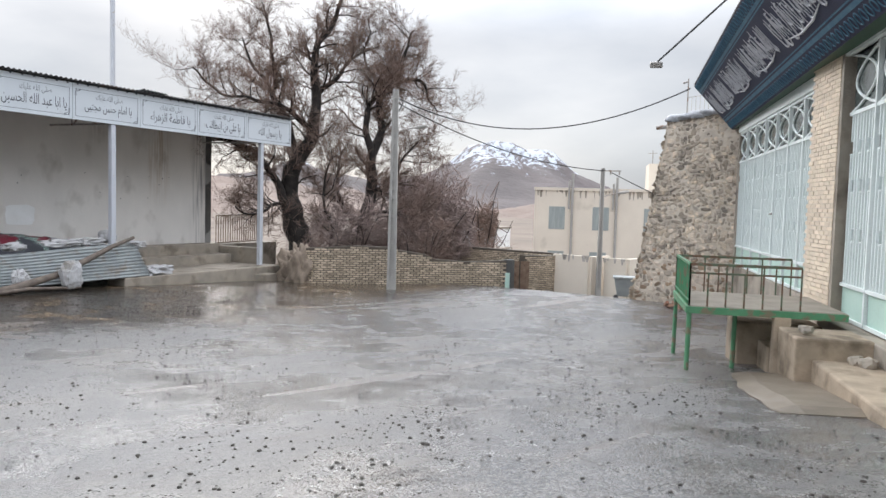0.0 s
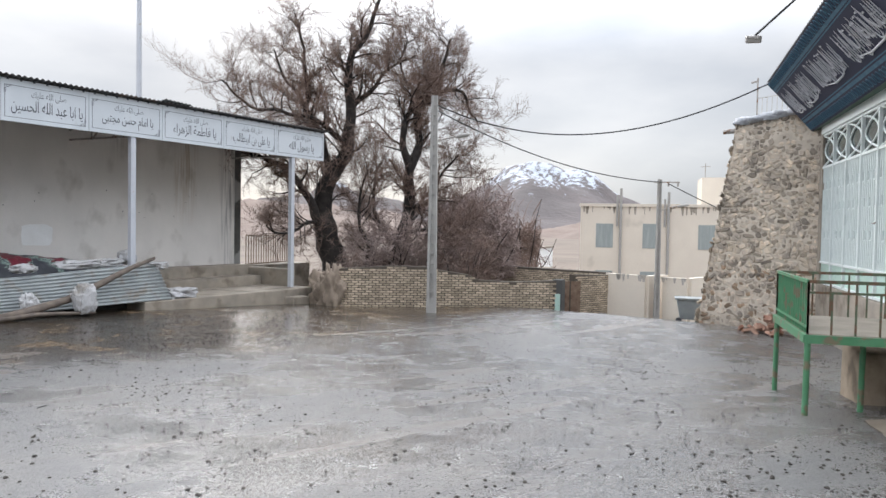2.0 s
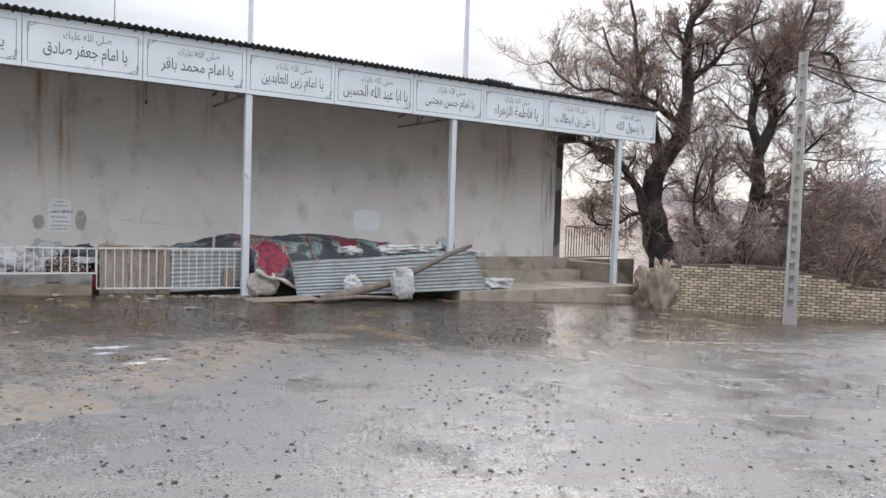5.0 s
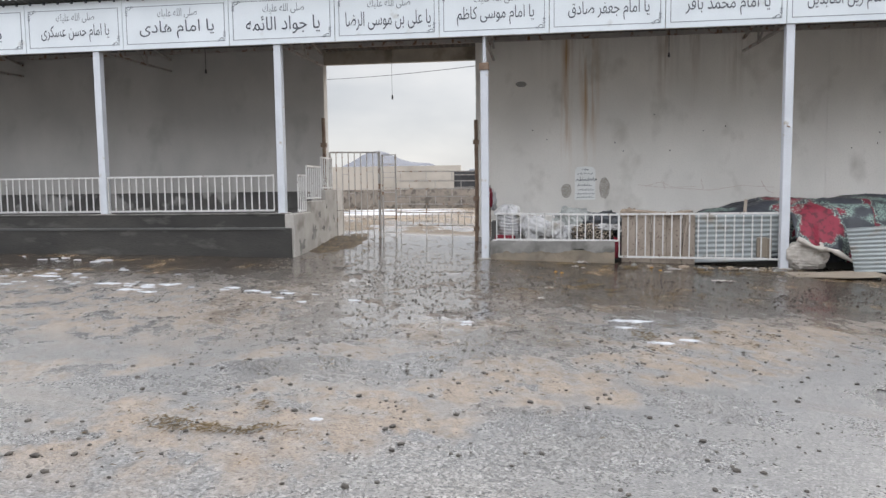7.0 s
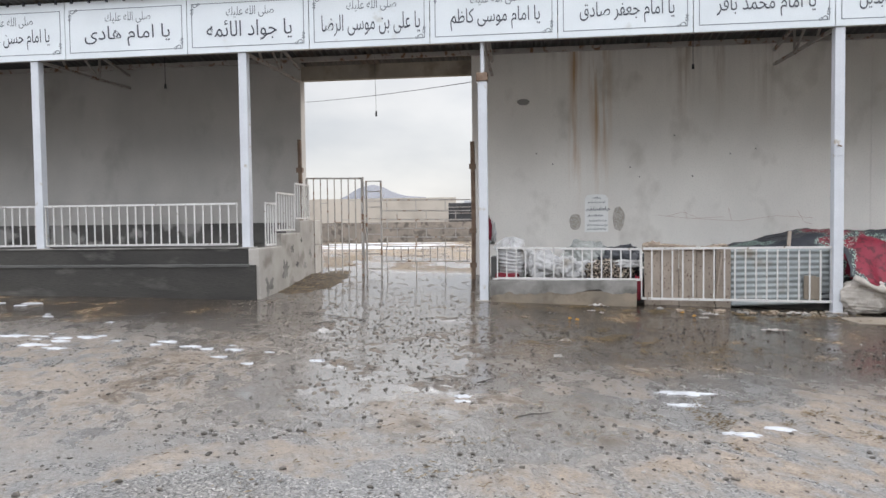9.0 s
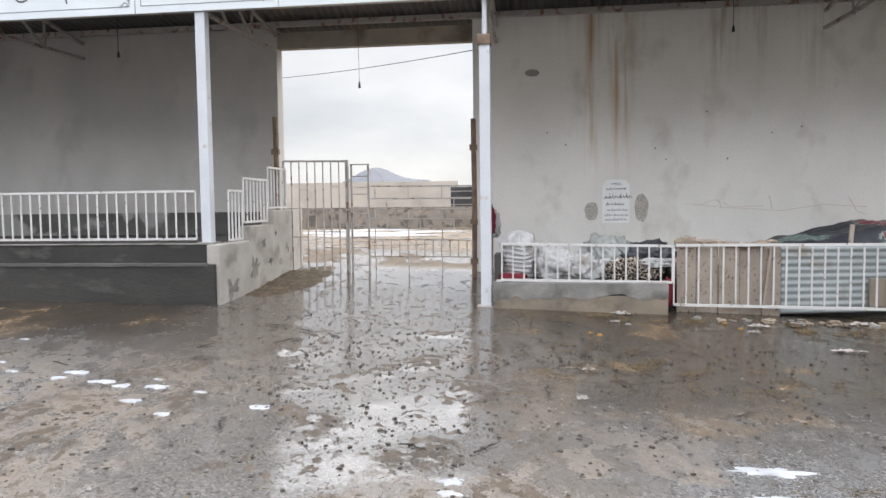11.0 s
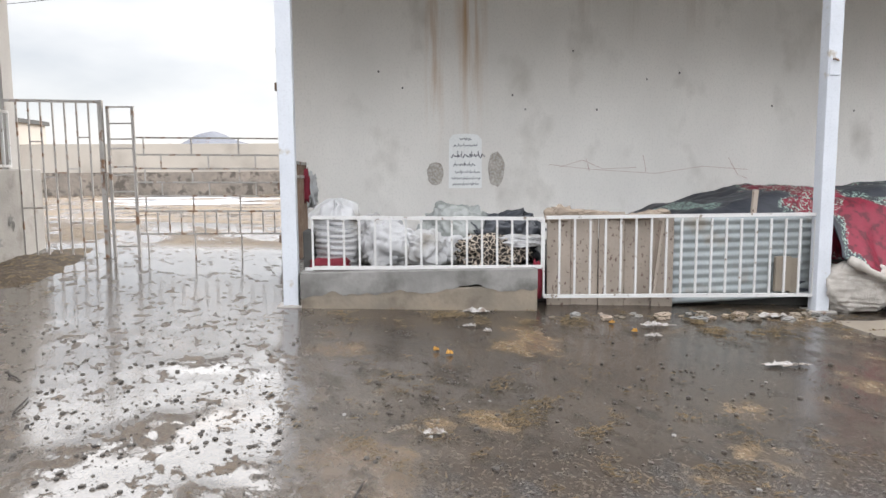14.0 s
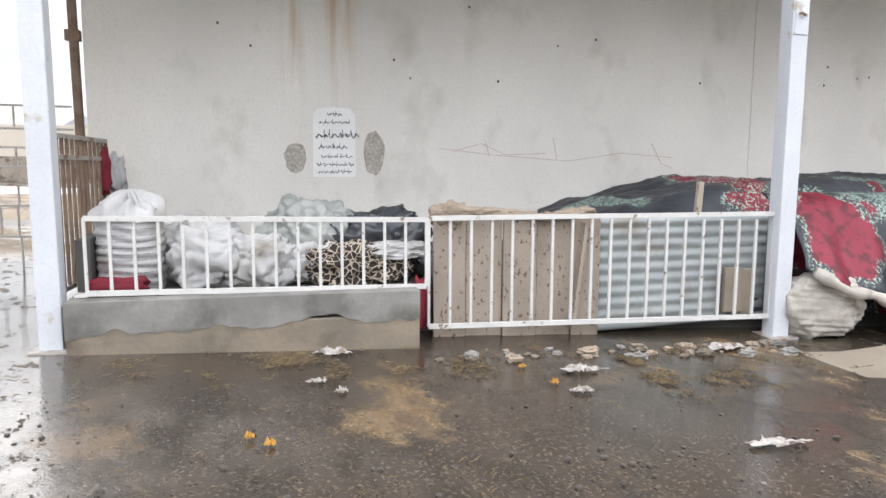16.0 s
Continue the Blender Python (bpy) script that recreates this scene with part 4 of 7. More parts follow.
# ---- sign board ----
NAMES = ["يا رسول الله", "يا على بن ابيطالب", "يا فاطمة الزهراء", "يا امام حسن مجتبى", "يا ابا عبد الله الحسين", "يا امام زين العابدين", "يا امام محمد باقر",
         "يا امام جعفر صادق", "يا امام موسى كاظم", "يا على بن موسى الرضا", "يا جواد الائمه", "يا امام هادى", "يا امام حسن عسكرى", "يا قائم", "", ""]
EDGES = [29.5, 27.15, 24.95, 22.77, 20.6, 18.46, 16.36, 14.23, 12.1, 10.0, 7.93, 5.75, 3.47, 1.3, -0.85, -3.0, -5.15]
SMALL = None
Z0, Z1 = 3.5, 4.5


def sign(i):
    global SMALL
    y1, y0 = EDGES[i], EDGES[i + 1]
    c, w = (y0 + y1) / 2, y1 - y0
    s = thing("sign_panel", (SIGN_X, c, Z0), "white enamelled sign panel with dark calligraphy and thin border", "sign", "canopy sign panels")
    bm = B()
    box(bm, SIGN_X - 0.03, SIGN_X, y0 + 0.006, y1 - 0.006, Z0, Z1)
    part("panel", bm, M_SIGN, s, bevel=0.004)
    bm = B()
    e = 0.085
    f = SIGN_X + 0.003
    for a, b2, z, zz in ((y0 + e, y1 - e, Z0 + 0.1, Z0 + 0.112), (y0 + e, y1 - e, Z1 - 0.16, Z1 - 0.148), (y0 + e, y0 + e + 0.012, Z0 + 0.1, Z1 - 0.15), (y1 - e - 0.012, y1 - e, Z0 + 0.1, Z1 - 0.15)):
        box(bm, SIGN_X - 0.004, f, a, b2, z, zz)
    part("border", bm, M_INK_GR, s)
    # scrolls in two corners
    for (cy, cz, sy, sz) in ((y0 + e, Z1 - 0.15, 1, -1), (y1 - e, Z0 + 0.105, -1, 1)):
        bm = B()
        for k, (r, oy, oz) in enumerate(((0.05, 0.06, 0.02), (0.035, 0.02, 0.10), (0.03, 0.14, 0.012), (0.024, 0.012, 0.17))):
            tube(bm, [(SIGN_X + 0.002, cy + sy * (oy + r * math.cos(t * 0.7 + k) * (1 - t / 11)), cz + sz * (oz + r * math.sin(t * 0.7 + k) * (1 - t / 11))) for t in range(9)], 0.008, 4)
        part("corner_scroll", bm, M_INK_GR, s)
    if i < 14:
        if SMALL is None:
            SMALL = lettering("small_line", "صلى الله عليك", 0.85, 0.2, M_INK_GR, wide=1.25)
        piece("upper_line", SMALL, s, pose(SIGN_X + 0.001, c + 0.05, Z1 - 0.32, 0, 0, 90))
        wide = {0: 1.1, 4: 1.75, 9: 1.75}.get(i, 1.5)
        me = lettering("name_line", NAMES[i], wide * (w / 2.15), 0.36, M_INK, wide=1.35)
        piece("main_line", me, s, pose(SIGN_X + 0.001, c + 0.03, Z0 + 0.37, 0, 0, 90))
    for k in range(7):
        piece("roof_clip", CLIP, s, pose(SIGN_X, y0 + 0.15 + k * (w - 0.3) / 6, Z1))


bm = B()
box(bm, -0.01, 0.03, -0.018, 0.018, -0.035, 0.02)
CLIP = mesh_of(bm, M_INK)
for i in range(16):
    sign(i)
bm = B()
box(bm, SIGN_X - 0.12, SIGN_X - 0.035, -12, 29.45, Z0 + 0.005, Z0 + 0.10)
solid("beam_sign", bm, M_STEEL, "dark steel beam behind the sign board", "beam", kind="structure")
bm = B()
box(bm, SIGN_X - 0.03, SIGN_X, -12, -5.16, Z0, Z1)
solid("trim_sign_end", bm, M_SIGN, "plain white end of the sign board", "trim", kind="structure")


# ---- railings ----
def railing(pts_z, n, w=0.035, bar=0.02, label="white-painted steel railing with chipped upright bars", material=None, name="railing", group="", posts=()):
    """A railing between two ends ((x, y, bottom, top), (x, y, bottom, top)) with n spaces."""
    (xa, ya, la, ta), (xb, yb, lb, tb) = pts_z
    material = material or M_RAIL
    r = thing(name, (xa, ya, la), label, "railing", group)
    for nm, za, zb in (("top_rail", ta, tb), ("bottom_rail", la, lb)):
        bm = B()
        beam(bm, (xa, ya, za), (xb, yb, zb), w, w)
        part(nm, bm, material, r)
    bm = B()
    beam(bm, (0, 0, la), (0, 0, ta), bar)
    me = mesh_of(bm, material)
    for i in range(n + 1):
        f = i / n
        piece("bar", me, r, pose(xa + (xb - xa) * f, ya + (yb - ya) * f, (lb - la) * f))
    return r


railing(((-13.98, 11.08, -0.42, 0.09), (-13.98, 13.42, -0.45, 0.05)), 15, label="white-painted steel railing on the low kerb wall", group="shed railings")
railing(((-13.98, 13.44, -0.76, 0.06), (-13.98, 16.38, -0.81, 0.06)), 18, label="white-painted steel railing panel leaning before boards and tin", group="shed railings")
yy = 6.55
for y1 in (2.83, -1.2, -5.2, -9.2):
    railing(((-13.93, yy, 0.19, 0.90), (-13.93, y1 + 0.1, 0.19, 0.90)), round((yy - y1) / 0.16), label="white-painted steel railing along the raised platform", group="platform railings")
    yy = y1 - 0.1
railing(((-13.93, 7.06, 0.17, 0.90), (-14.42, 7.06, 0.17, 0.90)), 4, label="short white railing on the stepped side wall", group="platform railings")
railing(((-14.48, 7.06, 0.42, 1.10), (-15.45, 7.06, 0.42, 1.10)), 7, label="short white railing on the stepped side wall", group="platform railings")
railing(((-15.52, 7.06, 0.64, 1.32), (-16.4, 7.06, 0.64, 1.32)), 6, label="short white railing on the stepped side wall", group="platform railings")
bm = B()
beam(bm, (-13.98, 11.0, -0.43), (-13.98, 11.08, -0.43), 0.03)
solid("rail_stub", bm, M_RAIL, "short rail stub fixed to the gate post", "rail")


# ---- gateway ----
GX = -16.4


def gate_tall():
    g = thing("gate_leaf", (GX, 7.0, -0.66), "closed grey steel gate leaf of upright bars", "gate")
    y0, y1, z0, z1 = 7.02, 8.2, -0.64, 1.47
    for nm, p, q, w in [("stile", (GX, y0, z0), (GX, y0, z1), 0.04), ("stile", (GX, y1, z0), (GX, y1, z1), 0.055), ("rail", (GX, y0, z0 + 0.02), (GX, y1, z0 + 0.02), 0.04), ("rail", (GX, y0, z1), (GX, y1, z1 - 0.02), 0.035)]:
        bm = B()
        beam(bm, p, q, w)
        part(nm, bm, M_STEEL, g)
    bm = B()
    beam(bm, (0, 0, z0), (0, 0, z1), 0.02)
    me = mesh_of(bm, M_STEEL)
    for i in range(1, 8):
        piece("bar", me, g, pose(GX, y0 + (y1 - y0) * i / 8, 0))
    for i, z in ((0, 0.55), (3, 0.5), (5, 0.6), (1, 0.1), (2, 0.1), (6, 0.2), (4, 0.55), (0, -0.15), (5, -0.1), (6, -0.35), (2, 0.95), (6, 1.0)):
        bm = B()
        beam(bm, (GX, y0 + (y1 - y0) * i / 8, z), (GX, y0 + (y1 - y0) * (i + 1) / 8, z), 0.018)
        part("cross_bar", bm, M_STEEL, g)
    bm = B()
    tube(bm, [(GX, y1 + 0.02, 0.55), (GX + 0.06, y1 + 0.02, 0.55), (GX + 0.06, y1 + 0.02, 0.4)], 0.012, 6)
    part("latch", bm, M_RUSTY, g)


def gate_ladder():
    g = thing("gate_leaf", (GX - 0.05, 8.25, -0.68), "narrow steel gate frame with ladder-like rungs", "gate")
    x, y0, y1, z0, z1 = GX - 0.05, 8.27, 8.58, -0.67, 1.40
    for nm, p, q in [("stile", (x, y0, z0), (x, y0, z1)), ("stile", (x, y1, z0), (x, y1, z1))]:
        bm = B()
        beam(bm, p, q, 0.035)
        part(nm, bm, M_STEEL, g)
    for z in (-0.65, -0.42, -0.1, 0.08, 0.3, 0.52, 0.62, 0.86, 0.98, 1.18, 1.39):
        bm = B()
        beam(bm, (x, y0, z), (x, y1, z), 0.02)
        part("rung", bm, M_STEEL, g)


def gate_low():
    g = thing("gate_leaf", (GX - 0.08, 8.6, -0.68), "low steel farm gate with bars in a brick pattern", "gate")
    x, y0, y1 = GX - 0.08, 8.6, 10.42
    rows = (-0.66, -0.28, 0.02, 0.22, 0.40, 0.58, 0.76, 0.98)
    for z in rows:
        bm = B()
        beam(bm, (x, y0, z + 0.02), (x, y1, z), 0.022)
        part("rail", bm, M_STEEL, g)
    for k in range(len(rows) - 1):
        n = 12 if k == 1 else 3
        for i in range(n):
            f = (i + (0.5 if k % 2 else 0.15)) / n
            bm = B()
            beam(bm, (x, y0 + (y1 - y0) * f, rows[k]), (x, y0 + (y1 - y0) * f, rows[k + 1]), 0.018)
            part("bar", bm, M_STEEL, g)


gate_tall()
gate_ladder()
gate_low()
for y, top in ((6.86, 2.28), (10.47, 2.15)):
    p = thing("gate_post", (GX - 0.05, y, -0.65), "rusty weathered steel gate post", "post", "gate posts")
    bm = B()
    tube(bm, [(GX - 0.05, y, -0.95), (GX - 0.05, y + 0.02, 0.6), (GX - 0.05, y + 0.005, top)], 0.045, 8)
    part("shaft", bm, M_RUSTY, p)
    for z in (1.6, 0.3, -0.4):
        bm = B()
        box(bm, GX - 0.1, GX + 0.0, y - 0.06, y + 0.07, z, z + 0.1)
        part("hinge", bm, M_RUSTY, p)
folded = thing("gate_leaf", (-16.0, 10.75, -0.6), "rusty barred gate leaf folded back against the wall", "gate")
for z in (0.66, -0.5, 0.5):
    bm = B()
    beam(bm, (-14.55, 10.75, z), (-15.9, 10.83, z - 0.02), 0.035)
    part("rail", bm, M_STEEL, folded)
bm = B()
beam(bm, (0, 0, -0.5), (0, 0, 0.66), 0.024)
me = mesh_of(bm, M_RUSTY)
for i in range(13):
    piece("bar", me, folded, pose(-14.55 - 1.35 * i / 12, 10.75 + 0.08 * i / 12, -0.02 * i / 12))
bm = B()
lump(bm, (-16.05, 10.86, 0.3), (0.12, 0.09, 0.22), 3, 0.7, 4, 2.6)
solid("plastic_bag", bm, M_SACK, "white torn plastic bag hanging on the folded gate", "bag", smooth=True)
bm = B()
lump(bm, (-15.75, 10.84, 0.35), (0.05, 0.05, 0.2), 4, 0.6, 3, 2.6)
solid("red_cloth", bm, M_RED, "red rag hanging on the folded gate", "cloth", smooth=True)
bm = B()
tube(bm, [(-14.6, 8.9, 4.3), (-14.6, 8.9, 3.2), (-14.6, 8.91, 2.51)], 0.0035, 4)
solid("hanging_cord", bm, M_CABLE, "thin cord hanging under the canopy", "cord")
bm = B()
tube(bm, [(-14.6, 8.91, 2.53), (-14.6, 8.91, 2.44)], [0.014, 0.02], 8)
solid("lamp_holder", bm, M_CABLE, "small black lamp holder on a cord", "lamp holder")
for y in (4.4, 14.6):
    bm = B()
    tube(bm, [(-15.6, y, roof_z(-15.6) - 0.05), (-15.6, y, 3.35)], 0.006, 4)
    tube(bm, [(-15.6, y, 3.36), (-15.6, y, 3.27)], [0.018, 0.026], 8)
    solid("lamp_holder", bm, M_CABLE, "black lamp holder hanging under the canopy roof", "lamp holder")
bm = B()
tube(bm, [(-30, -2, -0.8), (-30, -2, 5.6)], [0.1, 0.07], 8)
solid("yard_pole", bm, M_POLE, "grey pole in the farmyard carrying a cable", "pole")
bm = B()
tube(bm, [Vector((-17.2, 10.5, 3.5)).lerp(Vector((-30, -2, 5.5)), k / 16) - Vector((0, 0, 0.9 * (k / 16) * (1 - k / 16))) for k in range(17)], 0.008, 4)
solid("overhead_cable", bm, M_CABLE, "thin cable across the farmyard", "cable")

# ---- farmyard beyond ----
YW = -46.5
bm = B()
box(bm, YW - 0.5, YW, -40, 40, -1.2, 0.52)
M_YARD = mat("yard_rubble", (0.30, 0.255, 0.215), (0.20, 0.175, 0.15), 1.6, 0.9, 0.8, 6, c3=(0.11, 0.095, 0.08), s3=2.4, t3=(0.52, 0.62), dist=0.06)
solid("wall_yard_stone", bm, M_YARD, "low rough grey stone wall across the farmyard", "wall", kind="structure")
bm = B()
box(bm, YW - 6.3, YW - 6, -40, 6.3, -1.2, 2.25)
box(bm, YW - 6.3, YW - 6, 9.3, 40, -1.2, 2.1)
M_FARM = mat("dusty_cream_render", (0.52, 0.47, 0.41), (0.44, 0.40, 0.35), 0.3, 0.9, 0.2, 20, c3=(0.30, 0.26, 0.22), s3=0.9, t3=(0.55, 0.75))
solid("wall_yard_cream", bm, M_FARM, "long cream farm wall behind the yard", "wall", kind="structure")
shed = thing("farm_shed", (YW - 9, -12, -0.7), "small cream farm building with a dark opening", "building")
bm = B()
box(bm, YW - 10, YW - 5.4, -16, -10.2, -0.9, 3.6)
part("wall", bm, M_FARM, shed)
bm = B()
box(bm, YW - 5.41, YW - 5.36, -15.4, -14.0, 1.0, 2.9)
part("window", bm, M_TRUCK, shed)
bm = B()
box(bm, YW - 10.2, YW - 5.2, -16.2, -10, 3.6, 3.85)
part("roof", bm, M_CONC, shed)
truck = thing("livestock_trailer", (YW - 3, 7.4, -0.7), "dark steel livestock trailer parked behind the low wall", "trailer")
bm = B()
box(bm, YW - 4, YW - 2.4, 6.2, 9.6, 0.1, 1.75)
part("body", bm, M_TRUCK, truck, bevel=0.03)
for z in (0.6, 1.05, 1.45):
    bm = B()
    box(bm, YW - 2.4, YW - 2.36, 6.2, 9.6, z, z + 0.05)
    part("rail", bm, M_STEEL, truck)
for y in (6.9, 8.8):
    bm = B()
    tube(bm, [(YW - 2.5, y, -0.2), (YW - 2.8, y, -0.2)], 0.45, 16)
    part("wheel", bm, M_TRUCK, truck)
bm = B()
box(bm, YW - 3.8, YW - 3.0, 7.2, 8.2, 1.75, 1.9)
part("snow_cap", bm, M_SNOW, truck, bevel=0.04)


def bare_shrub(name, base, h, spread, n, material, label, seed, stems=9, rad=0.03, parts=("stem_mass", "twig_mass")):
    """A leafless shrub: many stems that fork into fine arching twigs."""
    random.seed(seed)
    t = thing(name, base, label, "shrub")
    b1, b2 = B(), B()
    base = Vector(base)
    tips = []
    for i in range(stems):
        a = random.uniform(0, math.tau)
        d = Vector((math.cos(a) * random.uniform(0.1, 0.5), math.sin(a) * random.uniform(0.1, 0.5), 1)).normalized()
        p, pts, rr = base + Vector((math.cos(a), math.sin(a), 0)) * spread * 0.12, [], []
        L = h * random.uniform(0.5, 0.8)
        for k in range(6):
            pts.append(p.copy())
            rr.append(rad * (1 - k / 7))
            tips.append((p.copy(), d.copy()))
            p = p + d * L / 5
            d = (d + Vector((random.gauss(0, 0.16), random.gauss(0, 0.16), random.gauss(0, 0.1)))).normalized()
        tube(b1, pts, rr, 5)
    for i in range(n):
        p, d = random.choice(tips)
        d = (d + Vector((random.gauss(0, 0.75), random.gauss(0, 0.75), random.gauss(0.1, 0.5)))).normalized()
        L = h * random.uniform(0.12, 0.34)
        pts = [p.copy()]
        for k in range(4):
            p = p + d * L / 4
            d = (d + Vector((random.gauss(0, 0.2), random.gauss(0, 0.2), random.gauss(-0.08, 0.18)))).normalized()
            o = p - base
            q = Vector((o.x / spread, o.y / spread, (o.z - h * 0.45) / (h * 0.56)))
            lim = 1 + 0.16 * noise.noise(q * 2.2 + Vector((seed, 0, 0)))
            if q.length > lim:
                p = base + Vector((o.x, o.y, o.z - h * 0.45)) * (lim * random.uniform(0.72, 1.06) / q.length) + Vector((0, 0, h * 0.45))
                d = Vector((random.gauss(0, 1), random.gauss(0, 1), random.gauss(-0.2, 0.6))).normalized()
            pts.append(p.copy())
            if k == 1 and random.random() < 0.8:
                tips.append((p.copy(), d.copy()))
        r = random.uniform(0.006, 0.012) * h / 4
        tube(b2, pts, [r, r * 0.9, r * 0.8, r * 0.6, r * 0.4], 3)
    part(parts[0], b1, M_BARK, t)
    part(parts[1], b2, material, t)
    return t


bare_shrub("bare_shrub", (YW - 12, -1.0, -0.7), 4.2, 3.0, 700, M_TWIG, "leafless tree behind the cream farm wall", 31)

# ---- clutter under the canopy ----
def sack(name, c, size, seed, label, rot=0, material=None, amp=0.16, tilt=0, sub=5, fold=0.16):
    bm = B()
    lump(bm, c, size, seed, amp, sub, 1.7, 0.12, m=pose(0, 0, 0, tilt, 0, rot), fold=fold)
    return solid(name, bm, material or M_SACK, label, "sack", smooth=True)


FL = -0.47
s = thing("feed_sack", (-14.45, 11.3, FL), "full upright white woven feed sack behind the railing", "sack")


def sack_radius(t, z):
    """Round a standing full sack: bulging, creased across where the weave settles."""
    f = z / 0.6
    r = 0.24 * (1 - 0.2 * (abs(f - 0.45) / 0.55) ** 3)
    r += 0.007 * math.sin(z * 95 + 1.5 * math.sin(2 * t) + 2 * noise.noise(Vector((math.cos(t), math.sin(t), z * 4))))
    return r + 0.022 * noise.noise(Vector((math.cos(t) * 1.6, math.sin(t) * 1.6, z * 5)))


bm = B()
rings = []
for k in range(61):
    z = 0.6 * k / 60
    rings.append([bm.verts.new((-14.45 + sack_radius(t, z) * math.cos(t), 11.28 + sack_radius(t, z) * math.sin(t), FL + z)) for t in [q * math.tau / 64 for q in range(64)]])
for a, c in zip(rings, rings[1:]):
    for k in range(64):
        bm.faces.new((a[k], a[(k + 1) % 64], c[(k + 1) % 64], c[k]))
bm.faces.new(rings[0][::-1])
bm.faces.new(rings[-1])
part("body", bm, M_SACK, s, smooth=True)
bm = B()
rings = []
for k in range(15):
    f = k / 14
    row = []
    for q in range(72):
        t = q * math.tau / 72
        fold = 0.05 * (1 - f) * noise.noise(Vector((math.cos(t) * 4, math.sin(t) * 4, 3))) + 0.03 * math.sin(9 * t + 3 * noise.noise(Vector((math.cos(t) * 2, math.sin(t) * 2, 0)))) * f * (1 - f) * 3
        r = 0.252 * (1 - f) ** 0.7 + 0.02
        row.append(bm.verts.new((-14.45 + (r + fold) * math.cos(t), 11.28 + (r + fold) * math.sin(t), FL + 0.53 + 0.19 * f ** 0.7 + fold * 1.3)))
    rings.append(row)
for a, c in zip(rings, rings[1:]):
    for k in range(72):
        bm.faces.new((a[k], a[(k + 1) % 72], c[(k + 1) % 72], c[k]))
bm.faces.new(rings[-1])
for v in bm.verts:
    q = v.co * 7
    v.co += Vector((noise.noise(q), noise.noise(q + Vector((5, 0, 0))), 0.9 * noise.noise(q * 0.9 + Vector((0, 7, 0))))) * 0.05 * min(1, max(0, (v.co.z - FL - 0.5) * 8))
part("gathered_top", bm, M_SACK, s, smooth=True)
random.seed(14)
for k in range(9):
    z = 0.1 + k * 0.045
    bm = B()
    t = -0.75
    while t < 0.95:
        e = random.uniform(0.08, 0.3)
        tube(bm, [(-14.45 + (sack_radius(v, z) + 0.001) * math.cos(v), 11.28 + (sack_radius(v, z) + 0.001) * math.sin(v), FL + z) for v in [t + e * x / 4 for x in range(5)]], 0.0028, 4)
        t += e + random.uniform(0.03, 0.1)
    part("printed_line", bm, M_INK_GR, s)
for i, (y, x, sz, w, h, r) in enumerate(((11.85, -14.45, 0.25, 0.3, 0.24, 10), (12.2, -14.4, 0.24, 0.26, 0.2, -20), (12.5, -14.5, 0.2, 0.24, 0.17, 30), (11.75, -14.9, 0.25, 0.28, 0.26, 0), (12.75, -14.42, 0.17, 0.2, 0.16, 10))):
    sack("feed_sack", (x, y, FL + h * 0.86), (sz, w, h), 11 + i, "slumped white woven sack lying behind the railing", r, amp=0.3, fold=0.13)
bm = B()
lump(bm, (-14.75, 12.62, FL + 0.28), (0.3, 0.36, 0.34), 21, 0.3, 5, 2.0, fold=0.16)
solid("plastic_bag", bm, mat("grey_clear_plastic", (0.30, 0.31, 0.295), (0.21, 0.22, 0.21), 4, 0.3, 0.5, 12, dist=0.03), "crumpled grey plastic bag among the sacks", "bag", smooth=True)
bm = B()
lump(bm, (-14.65, 13.1, FL + 0.25), (0.3, 0.4, 0.3), 22, 0.4, 5, 2.0, fold=0.2)
solid("plastic_sheet", bm, M_BLACKSHEET, "crumpled dark plastic sheet among the sacks", "plastic sheet", smooth=True)


def leopard():
    m = mat("giraffe_print", (0.02, 0.016, 0.014), (0.03, 0.025, 0.02), 4, 0.8, 0.3, 50)
    n, l = m.node_tree.nodes, m.node_tree.links
    b = n["Principled BSDF"]
    g = n.new("ShaderNodeNewGeometry")
    v = n.new("ShaderNodeTexVoronoi")
    v.feature = "DISTANCE_TO_EDGE"
    v.inputs["Scale"].default_value = 19
    l.new(g.outputs["Position"], v.inputs["Vector"])
    r = n.new("ShaderNodeMapRange")
    r.inputs["From Min"].default_value, r.inputs["From Max"].default_value = 0.05, 0.08
    l.new(v.outputs["Distance"], r.inputs["Value"])
    x = n.new("ShaderNodeMix")
    x.data_type = "RGBA"
    x.inputs[6].default_value, x.inputs[7].default_value = (0.5, 0.42, 0.34, 1), (0.025, 0.02, 0.017, 1)
    l.new(r.outputs["Result"], x.inputs[0])
    l.new(x.outputs[2], b.inputs["Base Color"])
    return m


bm = B()
lump(bm, (-14.28, 12.95, FL + 0.15), (0.2, 0.36, 0.17), 24, 0.35, 5, 1.8, fold=0.3)
solid("blanket", bm, leopard(), "black and beige giraffe-print blanket bundled behind the railing", "blanket", smooth=True)
sack("feed_sack", (-14.2, 13.22, FL + 0.27), (0.16, 0.24, 0.06), 25, "flat folded white sack on the bundled blanket", 0, amp=0.4)
bm = B()
lump(bm, (-14.05, 13.4, -0.6), (0.07, 0.06, 0.2), 26, 0.5, 3, 2.0)
solid("red_cloth", bm, M_RED, "crumpled red cloth hanging at the kerb's end", "cloth", smooth=True)
bm = B()
lump(bm, (-14.2, 11.22, FL + 0.05), (0.1, 0.2, 0.07), 27, 0.5, 3, 2.0)
solid("red_cloth", bm, M_RED, "red cloth under the feed sack", "cloth", smooth=True)
bm = B()
